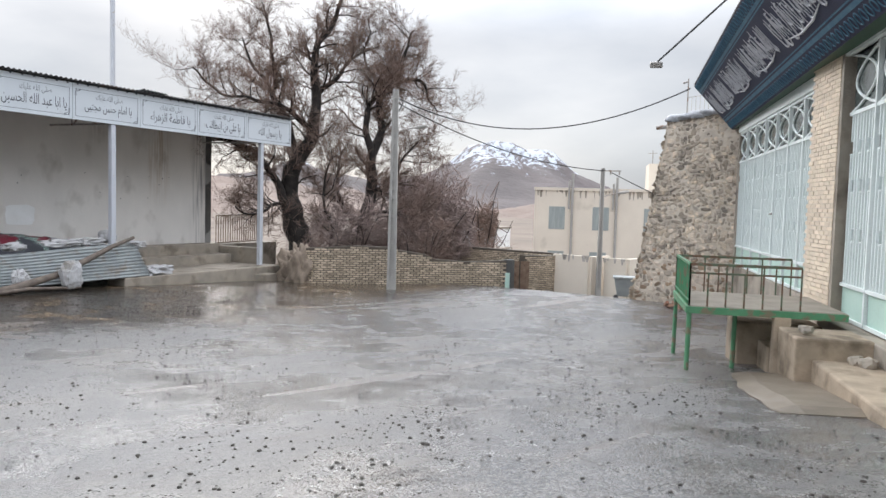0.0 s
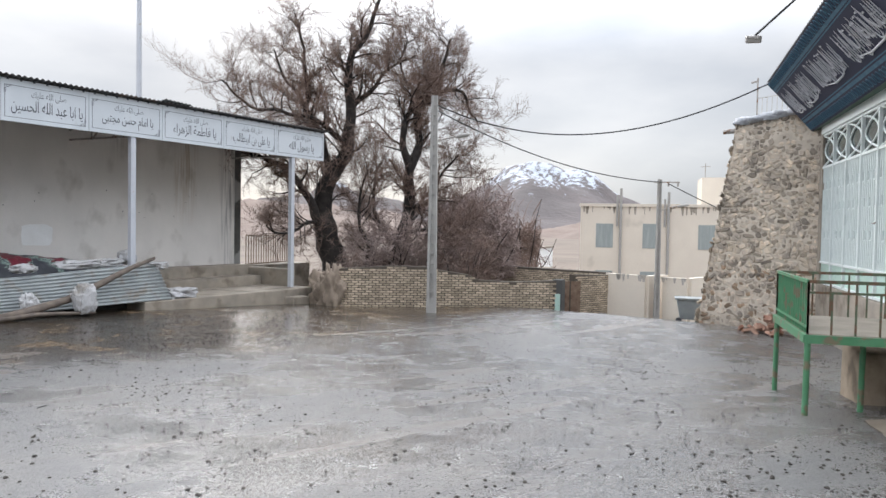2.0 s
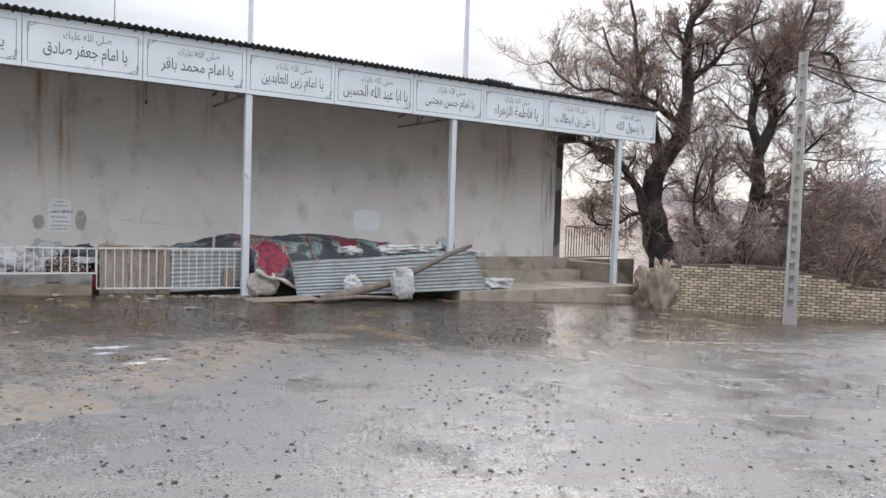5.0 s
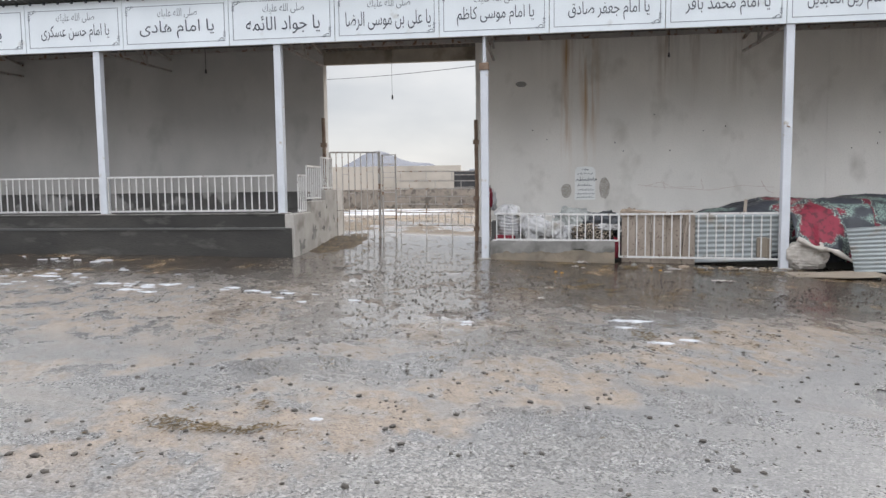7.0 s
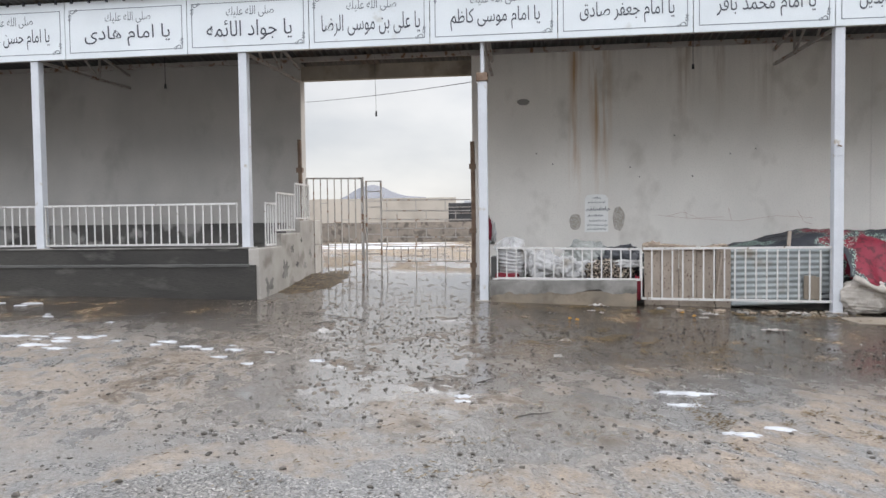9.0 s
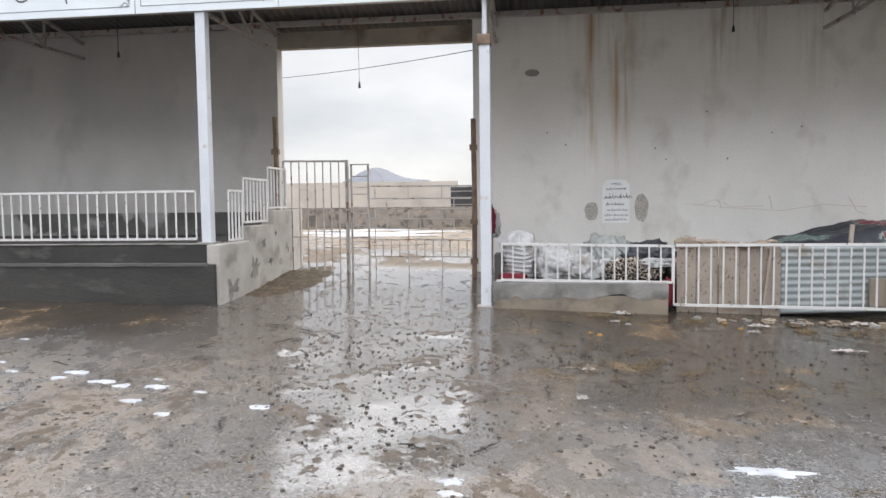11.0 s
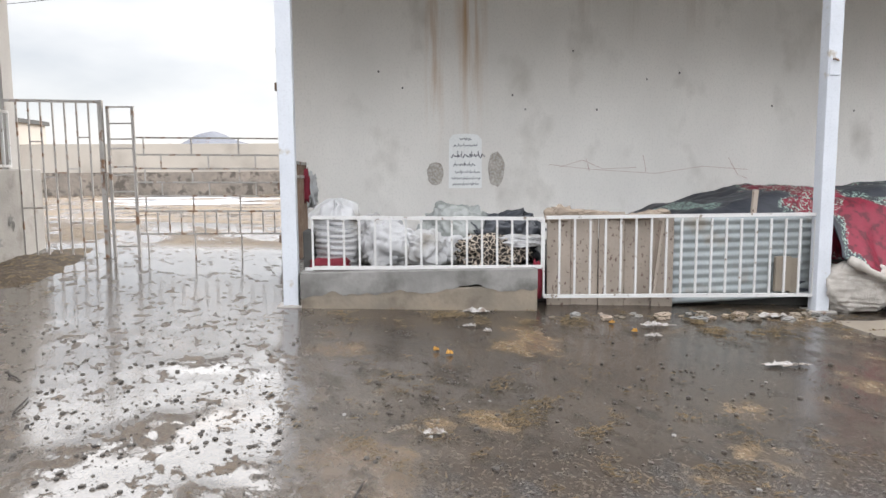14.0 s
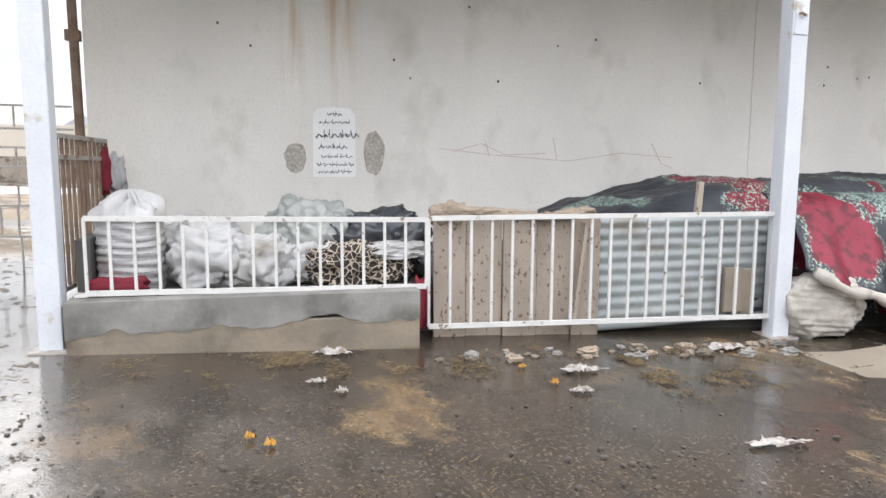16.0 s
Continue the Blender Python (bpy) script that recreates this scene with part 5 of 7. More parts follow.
box(bm, -14.6, -14.2, 10.96, 11.06, FL - 0.02, FL + 0.4)
solid("cement_block", bm, M_CONC, "grey cement block standing beside the gate post", "block", bevel=0.012)

screen = thing("plank_screen", (-14.1, 14.2, -0.85), "upright weathered plank screen behind the railing", "screen")
random.seed(12)
y = 13.5
for k, w in enumerate((0.26, 0.3, 0.28, 0.3, 0.24)):
    bm = B()
    top = 0.1 + random.uniform(-0.05, 0.03)
    box(bm, -14.12 - 0.02 * (k % 2), -14.09 - 0.02 * (k % 2), y, y + w - 0.006, -0.95, top)
    part("plank", bm, M_BOARD, screen, bevel=0.006)
    y += w
bm = B()
beam(bm, (-14.05, 14.62, -0.85), (-14.05, 14.72, 0.0), 0.03, 0.09, up=(1, 0, 0))
part("batten", bm, M_BOARD, screen)
for k in range(13):
    f = k / 12
    bm = B()
    lump(bm, (-14.13, 13.55 + 1.2 * f, 0.07 + 0.03 * math.sin(7 * f)), (0.06, 0.075 + 0.03 * (k % 3), 0.035 if k > 1 else 0.085), 41 + k, 0.5, 3, 2.2)
    part("mud_clod", bm, M_ADOBE, screen, smooth=True)
bm = B()
wave_sheet(bm, (-14.13, 14.86, -0.9), (-14.13, 16.5, -0.85), (-14.17, 14.86, 0.06), (-14.17, 16.5, 0.06), 10, 0.007, 1, nv=24, sag=0.05)
solid("tin_sheet", bm, M_TIN, "upright galvanised corrugated sheet behind the railing", "tin sheet", smooth=True, thick=0.003)
bm = B()
beam(bm, (-14.2, 15.78, -0.3), (-14.2, 15.82, 0.32), 0.05, 0.04)
solid("wooden_stake", bm, M_BOARD, "short wooden stake behind the tin sheet", "stake")
bm = B()
box(bm, -14.1, -14.05, 16.0, 16.18, -0.78, -0.4)
solid("cardboard_piece", bm, M_CARD, "torn cardboard piece stuck behind the railing", "cardboard", bevel=0.006)
bm = B()
box(bm, -14.1, -14.07, 16.17, 16.27, -0.8, -0.42)
solid("cardboard_piece", bm, M_CARD, "narrow cardboard piece stuck behind the railing", "cardboard", bevel=0.006)


def heap():
    """The covered heap: a long mound draped with a flowered blanket."""
    bm = B()
    nu, nv = 150, 60
    grid = []
    for i in range(nu + 1):
        f = i / nu
        y = 14.9 + 8.0 * f
        top = -0.47 + 0.80 * (math.sin(math.pi * min(1, max(0, f)) ** 0.75) ** 0.5)
        row = []
        for j in range(nv + 1):
            g = j / nv
            x = -14.12 - 2.75 * g
            prof = min(1, g * 3.2) ** 0.6 * (1 - max(0, (g - 0.82) / 0.18) ** 2 * 0.7)
            z = -0.85 + (top + 0.85) * prof
            z += 0.1 * prof * noise.noise(Vector((x * 1.3, y * 1.1, 3))) + 0.04 * noise.noise(Vector((x * 4, y * 3.5, 1))) - 0.05 * abs(noise.noise(Vector((x * 3 + y, y * 2.2 - x, 6)))) - 0.03 * abs(noise.noise(Vector((x * 7, y * 6 + x * 3, 9))))
            row.append(bm.verts.new((x + 0.05 * noise.noise(Vector((y * 2, z * 3, 0))), y, z)))
        grid.append(row)
    for i in range(nu):
        for j in range(nv):
            bm.faces.new((grid[i][j], grid[i + 1][j], grid[i + 1][j + 1], grid[i][j + 1]))
    solid("blanket_mound", bm, M_BLANKET, "long mound covered by a dark blanket with red flowers", "mound", smooth=True)


heap()
bm = B()
wave_sheet(bm, (-13.45, 17.5, -1.0), (-13.5, 22.85, -0.97), (-13.75, 17.45, -0.22), (-13.9, 22.6, 0.05), 11, 0.018, 1, nv=10, sag=0.05)
solid("tin_sheet", bm, M_TIN, "long galvanised corrugated sheet leaning against the heap", "tin sheet", smooth=True, thick=0.003)
bm = B()
tube(bm, [(-13.0, 17.9, -1.02), (-13.05, 18.6, -0.92), (-13.15, 19.6, -0.72), (-13.3, 20.6, -0.38), (-13.5, 21.6, -0.02), (-13.6, 22.35, 0.2)], [0.1, 0.105, 0.09, 0.085, 0.065, 0.045], 9)
solid("tree_limb", bm, M_WOOD, "thick grey tree limb leaning on the tin sheet", "tree limb", smooth=True)
bm = B()
tube(bm, [(-12.9, 17.7, -1.03), (-12.95, 18.8, -0.98), (-12.9, 20.2, -1.05)], [0.05, 0.05, 0.03], 7)
solid("tree_limb", bm, M_WOOD, "thin branch lying before the tin sheet", "tree limb", smooth=True)
sack("feed_sack", (-12.95, 19.95, -0.72), (0.13, 0.27, 0.38), 51, "white woven sack slumped over the tree limb", 0, amp=0.25, tilt=8)
sack("feed_sack", (-13.2, 18.75, -0.75), (0.12, 0.18, 0.2), 52, "small crumpled white sack behind the tree limb", 0, amp=0.45)
for i, (y, z, x, w) in enumerate(((19.0, 0.02, -13.95, 0.28), (20.5, 0.06, -14.1, 0.55), (21.35, 0.08, -14.2, 0.4), (22.7, -0.05, -14.0, 0.3))):
    bm = B()
    lump(bm, (x, y, z), (0.22, w, 0.11), 60 + i, 0.6, 4, 2.2)
    solid("plastic_sack", bm, M_SACK, "crumpled white plastic sacking on the covered heap", "sacking", smooth=True)
bm = B()
lump(bm, (-14.4, 22.05, 0.2), (0.2, 0.24, 0.2), 66, 0.3, 4, 2.2)
solid("plastic_bag", bm, M_SACK, "knotted white plastic bag on top of the heap", "bag", smooth=True)
bm = B()
lump(bm, (-13.75, 23.3, -0.86), (0.25, 0.45, 0.16), 67, 0.7, 4, 2.4)
solid("plastic_bag", bm, M_SACK, "white torn plastic bag on the platform edge", "bag", smooth=True)
bm = B()
lump(bm, (-13.95, 16.85, -0.74), (0.2, 0.36, 0.28), 68, 0.15, 5, 1.6, 0.1, fold=0.08)
for v in bm.verts:
    v.co.x += 0.012 * math.sin(v.co.z * 130 + v.co.y * 9) * max(0, min(1, (v.co.x + 14.1) * 5))
solid("feed_sack", bm, M_SACK_DIRTY, "dirty white sack under the blanket beside the post", "sack", smooth=True)


def drape(y0, y1, edge0, edge1, out, material, name, label, cat, top_x=-14.45, top_z=0.2, thick=0.015, seed=0):
    """A cloth falling from the heap's shoulder, its hem running down along the wall of sheets."""
    bm = B()
    nu, nv = 36, 22
    grid = []
    for i in range(nu + 1):
        u = i / nu
        y = y0 + (y1 - y0) * u
        hem = edge0 + (edge1 - edge0) * u + 0.035 * math.sin(u * 13 + seed)
        row = []
        for j in range(nv + 1):
            v = j / nv
            fold = 0.05 * v * math.sin(u * 21 + 2.2 * v + seed) + 0.05 * noise.noise(Vector((u * 3.0, v * 2.5, seed)))
            row.append(bm.verts.new((top_x + out * v ** 0.75 + fold, y + 0.05 * noise.noise(Vector((v * 3, u * 4, seed + 5))), top_z + (hem - top_z) * v ** 1.25 + 0.4 * fold)))
        grid.append(row)
    for i in range(nu):
        for j in range(nv):
            bm.faces.new((grid[i][j], grid[i + 1][j], grid[i + 1][j + 1], grid[i][j + 1]))
    return solid(name, bm, material, label, cat, smooth=True, thick=thick)


drape(16.6, 18.1, -0.4, -0.98, 0.66, M_BLANKET, "blanket", "dark flowered blanket end hanging beside the post", "blanket", seed=2)
bm = B()
pts = []
for i in range(15):
    u = i / 14
    pts.append((-13.74 + 0.1 * u + 0.03 * math.sin(u * 9), 16.62 + 1.35 * u, -0.43 - 0.5 * u + 0.03 * math.sin(u * 13 + 2)))
tube(bm, pts, [0.045 + 0.014 * math.sin(i * 1.9) for i in range(15)], 9)
solid("blanket", bm, M_SACK_DIRTY, "dirty white rolled hem of a padded blanket", "blanket", smooth=True)
for i, (x, y, w, d, r) in enumerate(((-13.15, 17.0, 1.7, 0.7, 6), (-13.05, 16.75, 1.1, 0.6, -16))):
    bm = B()
    z = hgt(x, y) + 0.02 + 0.012 * i
    box(bm, -d / 2, d / 2, -w / 2, w / 2, -0.012, 0.004, m=pose(x, y, z, 1.5, 2, r))
    solid("cardboard_sheet", bm, M_CARD, "flattened wet cardboard sheet lying on the ground", "cardboard", bevel=0.003)

# notice painted on the wall
notice = thing("wall_notice", (WALL_X + 0.004, 12.98, 0.3), "white painted notice with rounded top and lines of script", "notice")
bm = B()
ring = [(12.74, 0.29), (13.22, 0.29), (13.22, 0.98)] + [(13.16 - 0.36 * k / 6, 1.05 + 0.015 * math.sin(math.pi * k / 6)) for k in range(7)] + [(12.75, 0.98)]
bm.faces.new([bm.verts.new((WALL_X + 0.006, y, z)) for y, z in ring])
part("board", bm, M_PAPER, notice)
random.seed(9)
for k, (z, h, w) in enumerate(((0.99, 0.05, 0.16), (0.90, 0.05, 0.34), (0.76, 0.10, 0.42), (0.63, 0.06, 0.34), (0.52, 0.05, 0.3), (0.43, 0.05, 0.4), (0.35, 0.05, 0.38))):
    bm = B()
    y = 12.98 - w / 2
    while y < 12.98 + w / 2 - 0.02:
        e = random.uniform(0.03, 0.085) * (1.4 if h > 0.08 else 1)
        a = random.uniform(0.3, 0.55) * h
        ph = random.uniform(0, 6)
        tube(bm, [(WALL_X + 0.0065, y + e * q / 6, z - 0.1 * h + a * math.sin(q * 1.5 + ph) * (1 - q / 9)) for q in range(7)], [0.0025 + 0.07 * h * abs(math.sin(q * 0.9 + ph)) for q in range(7)], 4)
        if random.random() < 0.7:
            u = y + e * random.random()
            tube(bm, [(WALL_X + 0.0065, u, z - 0.2 * h), (WALL_X + 0.0065, u + 0.004, z + 0.6 * h)], 0.03 * h + 0.002, 4)
        y += e + random.uniform(0.004, 0.014)
    part("script_line", bm, M_INK, notice)

# ---- the hall on the other side of the road ----
RA = Vector((2.85, 19.55, 0))
RB = Matrix.Translation(RA) @ pose(0, 0, 0, 0, 0, -73.5)   # x runs back along the front, y into the hall
FB = 2.45


def W(a, b, z):
    return RB @ Vector((-a, b, z))


def rbox(bm, a0, a1, b0, b1, z0, z1):
    box(bm, -a1, -a0, b0, b1, z0, z1, m=RB)


def hall():
    bm = B()
    rbox(bm, -20, 11.3, FB + 0.25, FB + 0.5, 4.0, 5.4)
    rbox(bm, -20, -4.6, FB + 0.02, FB + 0.5, -1.2, 4.0)
    rbox(bm, 11.05, 11.35, FB - 0.02, FB + 0.5, -1.4, 4.0)
    rbox(bm, -4.6, 11.1, FB + 0.3, FB + 0.5, -1.4, 4.0)
    solid("wall_hall", bm, M_CONC_LT, "plain rendered front wall of the hall", "wall", kind="structure")
    bm = B()
    rbox(bm, -4.6, 1.55, FB - 0.25, FB + 0.3, -1.4, -0.24)
    rbox(bm, 1.55, 11.1, FB - 0.05, FB + 0.3, -1.6, -0.10)
    solid("sill_hall", bm, M_CONC_LT, "concrete plinth under the hall doors", "plinth", kind="structure", bevel=0.02)
    bm = B()
    rbox(bm, 2.85, 11.1, FB - 0.06, FB + 0.3, 3.76, 4.05)
    rbox(bm, -4.6, 1.6, FB - 0.12, FB + 0.3, 3.95, 4.2)
    solid("beam_hall", bm, M_DOOR, "pale green lintel over the hall doors", "beam", kind="structure")


hall()


def hall_door(a0, a1, z0, zg, zt, leaves, label):
    """A row of metal door leaves: mint panels below, patterned bars, glazed top with arcs."""
    g = thing("hall_door", W((a0 + a1) / 2, FB, z0), label, "door", "hall doors")
    w = (a1 - a0) / leaves
    zp = z0 + 0.52
    for i in range(leaves):
        p, q = a0 + i * w, a0 + (i + 1) * w
        bm = B()
        rbox(bm, p + 0.03, q - 0.03, FB + 0.02, FB + 0.05, z0 + 0.05, zp)
        part("lower_panel", bm, M_MINT, g)
        bm = B()
        rbox(bm, p + 0.03, q - 0.03, FB + 0.045, FB + 0.06, zp, zg)
        part("backing_sheet", bm, M_BACK, g)
        bm = B()
        rbox(bm, p + 0.03, q - 0.03, FB + 0.035, FB + 0.045, zg, zt)
        part("glass", bm, M_GLASS_DK, g)
        bm = B()
        rbox(bm, p, p + 0.05, FB - 0.03, FB + 0.05, z0, zt)
        part("stile", bm, M_DOOR, g)
        for z in (z0, zp, zg - 0.03, zt - 0.05):
            bm = B()
            rbox(bm, p + 0.05, q, FB - 0.02, FB + 0.04, z, z + 0.055)
            part("rail", bm, M_DOOR, g)
        nb = max(5, round(w / 0.13))
        for k in range(1, nb):
            a = p + 0.05 + (w - 0.05) * k / nb
            gap = zp + (zg - zp) * ((0.30, 0.58, 0.80)[k % 3])
            for lo, hi in ((zp + 0.05, gap - 0.1), (gap + 0.1, zg - 0.03)):
                bm = B()
                rbox(bm, a - 0.014, a + 0.014, FB - 0.01, FB + 0.03, lo, hi)
                part("bar", bm, M_DOOR, g)
            bm = B()
            rbox(bm, a - 0.05, a + 0.05, FB - 0.005, FB + 0.025, gap - 0.11, gap - 0.085)
            part("bar_link", bm, M_DOOR, g)
        # crossing arcs in the glazed top
        for s in (1, -1):
            bm = B()
            pts = []
            for k in range(13):
                f = k / 12
                cx = (p + q) / 2 + s * (w * 0.5) * (1 - 1.75 * math.sin(math.pi * f) ** 0.8)
                pts.append(W(max(p + 0.05, min(q - 0.02, cx)), FB + 0.015, zg + 0.03 + (zt - zg - 0.08) * f))
            tube(bm, pts, 0.022, 6)
            part("arc", bm, M_DOOR, g)
    bm = B()
    a = a0 + w * (leaves // 2) + 0.03
    tube(bm, [W(a, FB - 0.01, z0 + 1.5), W(a, FB - 0.08, z0 + 1.5), W(a - 0.22, FB - 0.08, z0 + 1.52)], 0.014, 6)
    part("door_handle", bm, M_STEEL, g)


hall_door(2.85, 11.1, -0.08, 2.9, 3.75, 7, "closed pale mint metal door leaves with glazed tops")
hall_door(-4.6, 1.3, -0.22, 3.03, 4.0, 5, "closed pale mint metal doors with patterned bars")

# brick pier between the doors
PM = RB @ Matrix.Translation((-1.45, FB - 0.12, 0)) @ pose(0, 0, 0, 0, 0, 3)
pier = thing("wall_pier", W(2.4, FB, -0.2), "cream brick pier between the hall doors", "pier", kind="structure")
bm = B()
box(bm, -1.39, -0.02, 0.02, 0.5, -1.0, 4.18, m=PM)
part("core", bm, M_MORTAR_L, pier)
bm = B()
box(bm, -0.05, 0.05, -0.01, 0.5, -1.0, 4.18, m=PM @ Matrix.Translation((0.06, 0, 0)))
part("rendered_edge", bm, M_CONC_LT, pier)
bm = B()
box(bm, -0.115, 0.115, -0.012, 0.05, -0.033, 0.033)
brick_me = mesh_of(bm, M_BRICK_Y)
bm = B()
box(bm, -0.055, 0.055, -0.012, 0.05, -0.033, 0.033)
half_me = mesh_of(bm, M_BRICK_Y)
random.seed(8)
for r in range(58):
    if r % 2:
        for x in (-0.08, -1.31):
            piece("brick", half_me, pier, PM @ pose(x, 0, -0.16 + r * 0.0755))
    z = -0.16 + r * 0.0755
    for c in range(5):
        x = -0.14 - c * 0.245 - (0.12 if r % 2 else 0)
        if x < -1.28:
            continue
        piece("brick", brick_me, pier, PM @ pose(x, random.uniform(-0.004, 0.004), z, 0, random.uniform(-0.6, 0.6), random.uniform(-0.6, 0.6)))


def banner():
    """The hall's cloth-covered eaves board: leaning out, with a band of script and ornament."""
    e = thing("eaves_banner", W(5, 1.5, 4.0), "dark navy printed cloth banner with silver calligraphy on leaning eaves", "banner")
    L0, L1 = Vector(W(-6.5, 1.9, 3.98)), Vector(W(11.75, 2.3, 3.93))
    U0, U1 = Vector(W(-6.5, 0.75, 5.28)), Vector(W(11.75, 1.15, 5.23))
    out = (L1 - L0).cross(U0 - L0).normalized()
    if out.dot(Vector((-1, 0, 0))) < 0:
        out = -out

    def strip(name, v0, v1, u0, u1, material, off):
        bm = B()
        q = [L0.lerp(L1, u).lerp(U0.lerp(U1, u), v) for u, v in ((u0, v0), (u1, v0), (u1, v1), (u0, v1))]
        fr = [bm.verts.new(p + out * off) for p in q]
        bk = [bm.verts.new(p - out * 0.02) for p in q]
        bm.faces.new(fr)
        bm.faces.new(bk[::-1])
        for k in range(4):
            bm.faces.new((fr[k], fr[(k + 1) % 4], bk[(k + 1) % 4], bk[k]))
        return part(name, bm, material, e)

    strip("backing", 0, 1, 0, 1, M_BANNER, 0.0)
    for v0, v1 in ((0.17, 0.215), (0.235, 0.25), (0.80, 0.815), (0.83, 0.87)):
        strip("teal_band", v0, v1, 0, 1, M_TEAL, 0.004)
    # rows of small ornaments above and below
    d = (L1 - L0).normalized()
    upv = (U0 - L0).normalized()
    n = 84
    length = (L1 - L0).length
    bm = B()
    for row, v in ((0, 0.085), (1, 0.93)):
        for k in range(n):
            c = L0.lerp(L1, (k + 0.5) / n).lerp(U0.lerp(U1, (k + 0.5) / n), v) + out * 0.006
            s = length / n * 0.42
            pts = [c + d * (s * 0.8 * math.cos(t)) + upv * (s * 1.1 * math.sin(t)) for t in [x * math.tau / 8 for x in range(9)]]
            tube(bm, pts, 0.012, 4)
    ob = part("ornament_row", bm, M_TEAL, e)
    ob["kind"] = "stuff"
    # panels of script
    random.seed(21)
    for c0, c1 in ((0.015, 0.16), (0.18, 0.33), (0.35, 0.50), (0.52, 0.66), (0.68, 0.80), (0.82, 0.92), (0.935, 0.985)):
        bm = B()
        w = (c1 - c0) * length
        h = (U0 - L0).length * 0.5
        def P(x, z):
            u = c0 + (c1 - c0) * x
            return L0.lerp(L1, u).lerp(U0.lerp(U1, u), 0.28 + 0.5 * z) + out * 0.008
        m = max(5, int(w / 0.11))
        for k in range(m):
            x = (k + 0.5) / m
            lean = random.uniform(-0.03, 0.05)
            z0, z1 = random.uniform(0.12, 0.3), random.uniform(0.75, 0.98)
            tube(bm, [P(x, z0), P(x + lean * 0.5, (z0 + z1) / 2), P(min(1, x + lean), z1)], [0.008, 0.016, 0.007], 4)
            if k % 2 == 0:
                zc, r = random.uniform(0.2, 0.6), random.uniform(0.1, 0.24)
                tube(bm, [P(max(0, min(1, x + (0.9 / m) * math.cos(t))), max(0.02, zc + r * math.sin(t))) for t in [q * 0.6 + 3.0 for q in range(7)]], [0.006, 0.013, 0.018, 0.02, 0.017, 0.012, 0.006], 4)
            if random.random() < 0.6:
                c = P(x, random.uniform(0.3, 0.95))
                tube(bm, [c - d * 0.025, c + d * 0.025], 0.02, 4)
        tube(bm, [P(0.08, 0.22), P(0.3, 0.1), P(0.6, 0.08), P(0.9, 0.2)], [0.008, 0.022, 0.022, 0.008], 4)
        part("script_panel", bm, M_SILVER, e)
    # roof sheets behind the board
    r = thing("roof_hall", W(5, 3, 5.2), "corrugated roof edge above the banner", "roof", kind="structure")
    bm = B()
    wave_sheet(bm, U0 + Vector((0, 0, 0.05)) - (U1 - U0).normalized() * 0, U1 + Vector((0, 0, 0.05)), Vector(W(-6.5, 6.5, 6.3)), Vector(W(11.75, 6.5, 6.3)), 110, 0.025, 0)
    part("sheet", bm, M_ROOF, r, thick=0.004)
    bm = B()
    q = [L0, L1, Vector(W(11.75, FB + 0.3, 4.0)), Vector(W(-6.5, FB + 0.3, 4.0))]
    bm.faces.new([bm.verts.new(p) for p in q])
    part("soffit", bm, M_SOFFIT, r, thick=0.02)
    bm = B()
    q = [L1, U1, Vector(W(11.75, 6.5, 6.25)), Vector(W(11.75, 6.5, 4.0))]
    bm.faces.new([bm.verts.new(p) for p in q])
    part("gable", bm, M_CONC_LT, r, thick=0.03)


banner()

# green steel landing with a rail
def landing():
    g = thing("landing_stand", W(0, 0, -1.0), "green-painted steel landing on thin legs with a railing", "landing")
    bm = B()
    rbox(bm, 0.0, 2.15, 0.0, FB - 0.26, -0.06, 0.0)
    part("slab", bm, M_SLAB, g, bevel=0.01)
    for nm, p, q in (("edge_beam", W(-0.02, -0.03, -0.06), W(-0.02, FB - 0.26, -0.06)), ("edge_beam", W(-0.02, -0.02, -0.06), W(2.17, -0.02, -0.06)), ("edge_beam", W(2.17, -0.02, -0.06), W(2.17, 2.0, -0.06))):
        bm = B()
        beam(bm, p, q, 0.05, 0.1)
        part(nm, bm, M_GREEN, g)
    for a, b in ((0.02, 0.0), (2.12, 0.0), (0.6, 0.75), (2.1, 1.9)):
        p = W(a, b, 0)
        bm = B()
        tube(bm, [(p.x, p.y, hgt(p.x, p.y) - 0.05), (p.x + 0.01, p.y, -0.05)], 0.036, 8)
        part("leg", bm, M_GREEN, g)
    for (a0, b0), (a1, b1), n, low in (((0, 0), (2.12, 0), 15, 0.03), ((0, 0), (0, 1.55), 6, 0.06), ((2.12, 0), (2.12, 1.9), 8, 0.06)):
        for z, w in ((0.63, 0.04), (0.5, 0.028) if n < 10 else (0.08, 0.03)):
            bm = B()
            beam(bm, W(a0, b0, z), W(a1, b1, z), w)
            part("hand_rail", bm, M_GREEN if n > 10 else M_GREEN_WORN, g)
        for k in range(n + 1):
            f = k / n
            bm = B()
            p = W(a0 + (a1 - a0) * f, b0 + (b1 - b0) * f, 0)
            beam(bm, (p.x, p.y, 0), (p.x, p.y, 0.63 if (n > 10 or k % 2 == 0) else 0.5), 0.024)
            part("baluster", bm, M_GREEN if n > 10 else M_GREEN_WORN, g)


landing()


M_STEP = mat("rough_step_cement", (0.44, 0.345, 0.25), (0.31, 0.25, 0.185), 3.0, 0.85, 0.7, 22, c3=(0.17, 0.13, 0.09), s3=2.2, t3=(0.5, 0.66))


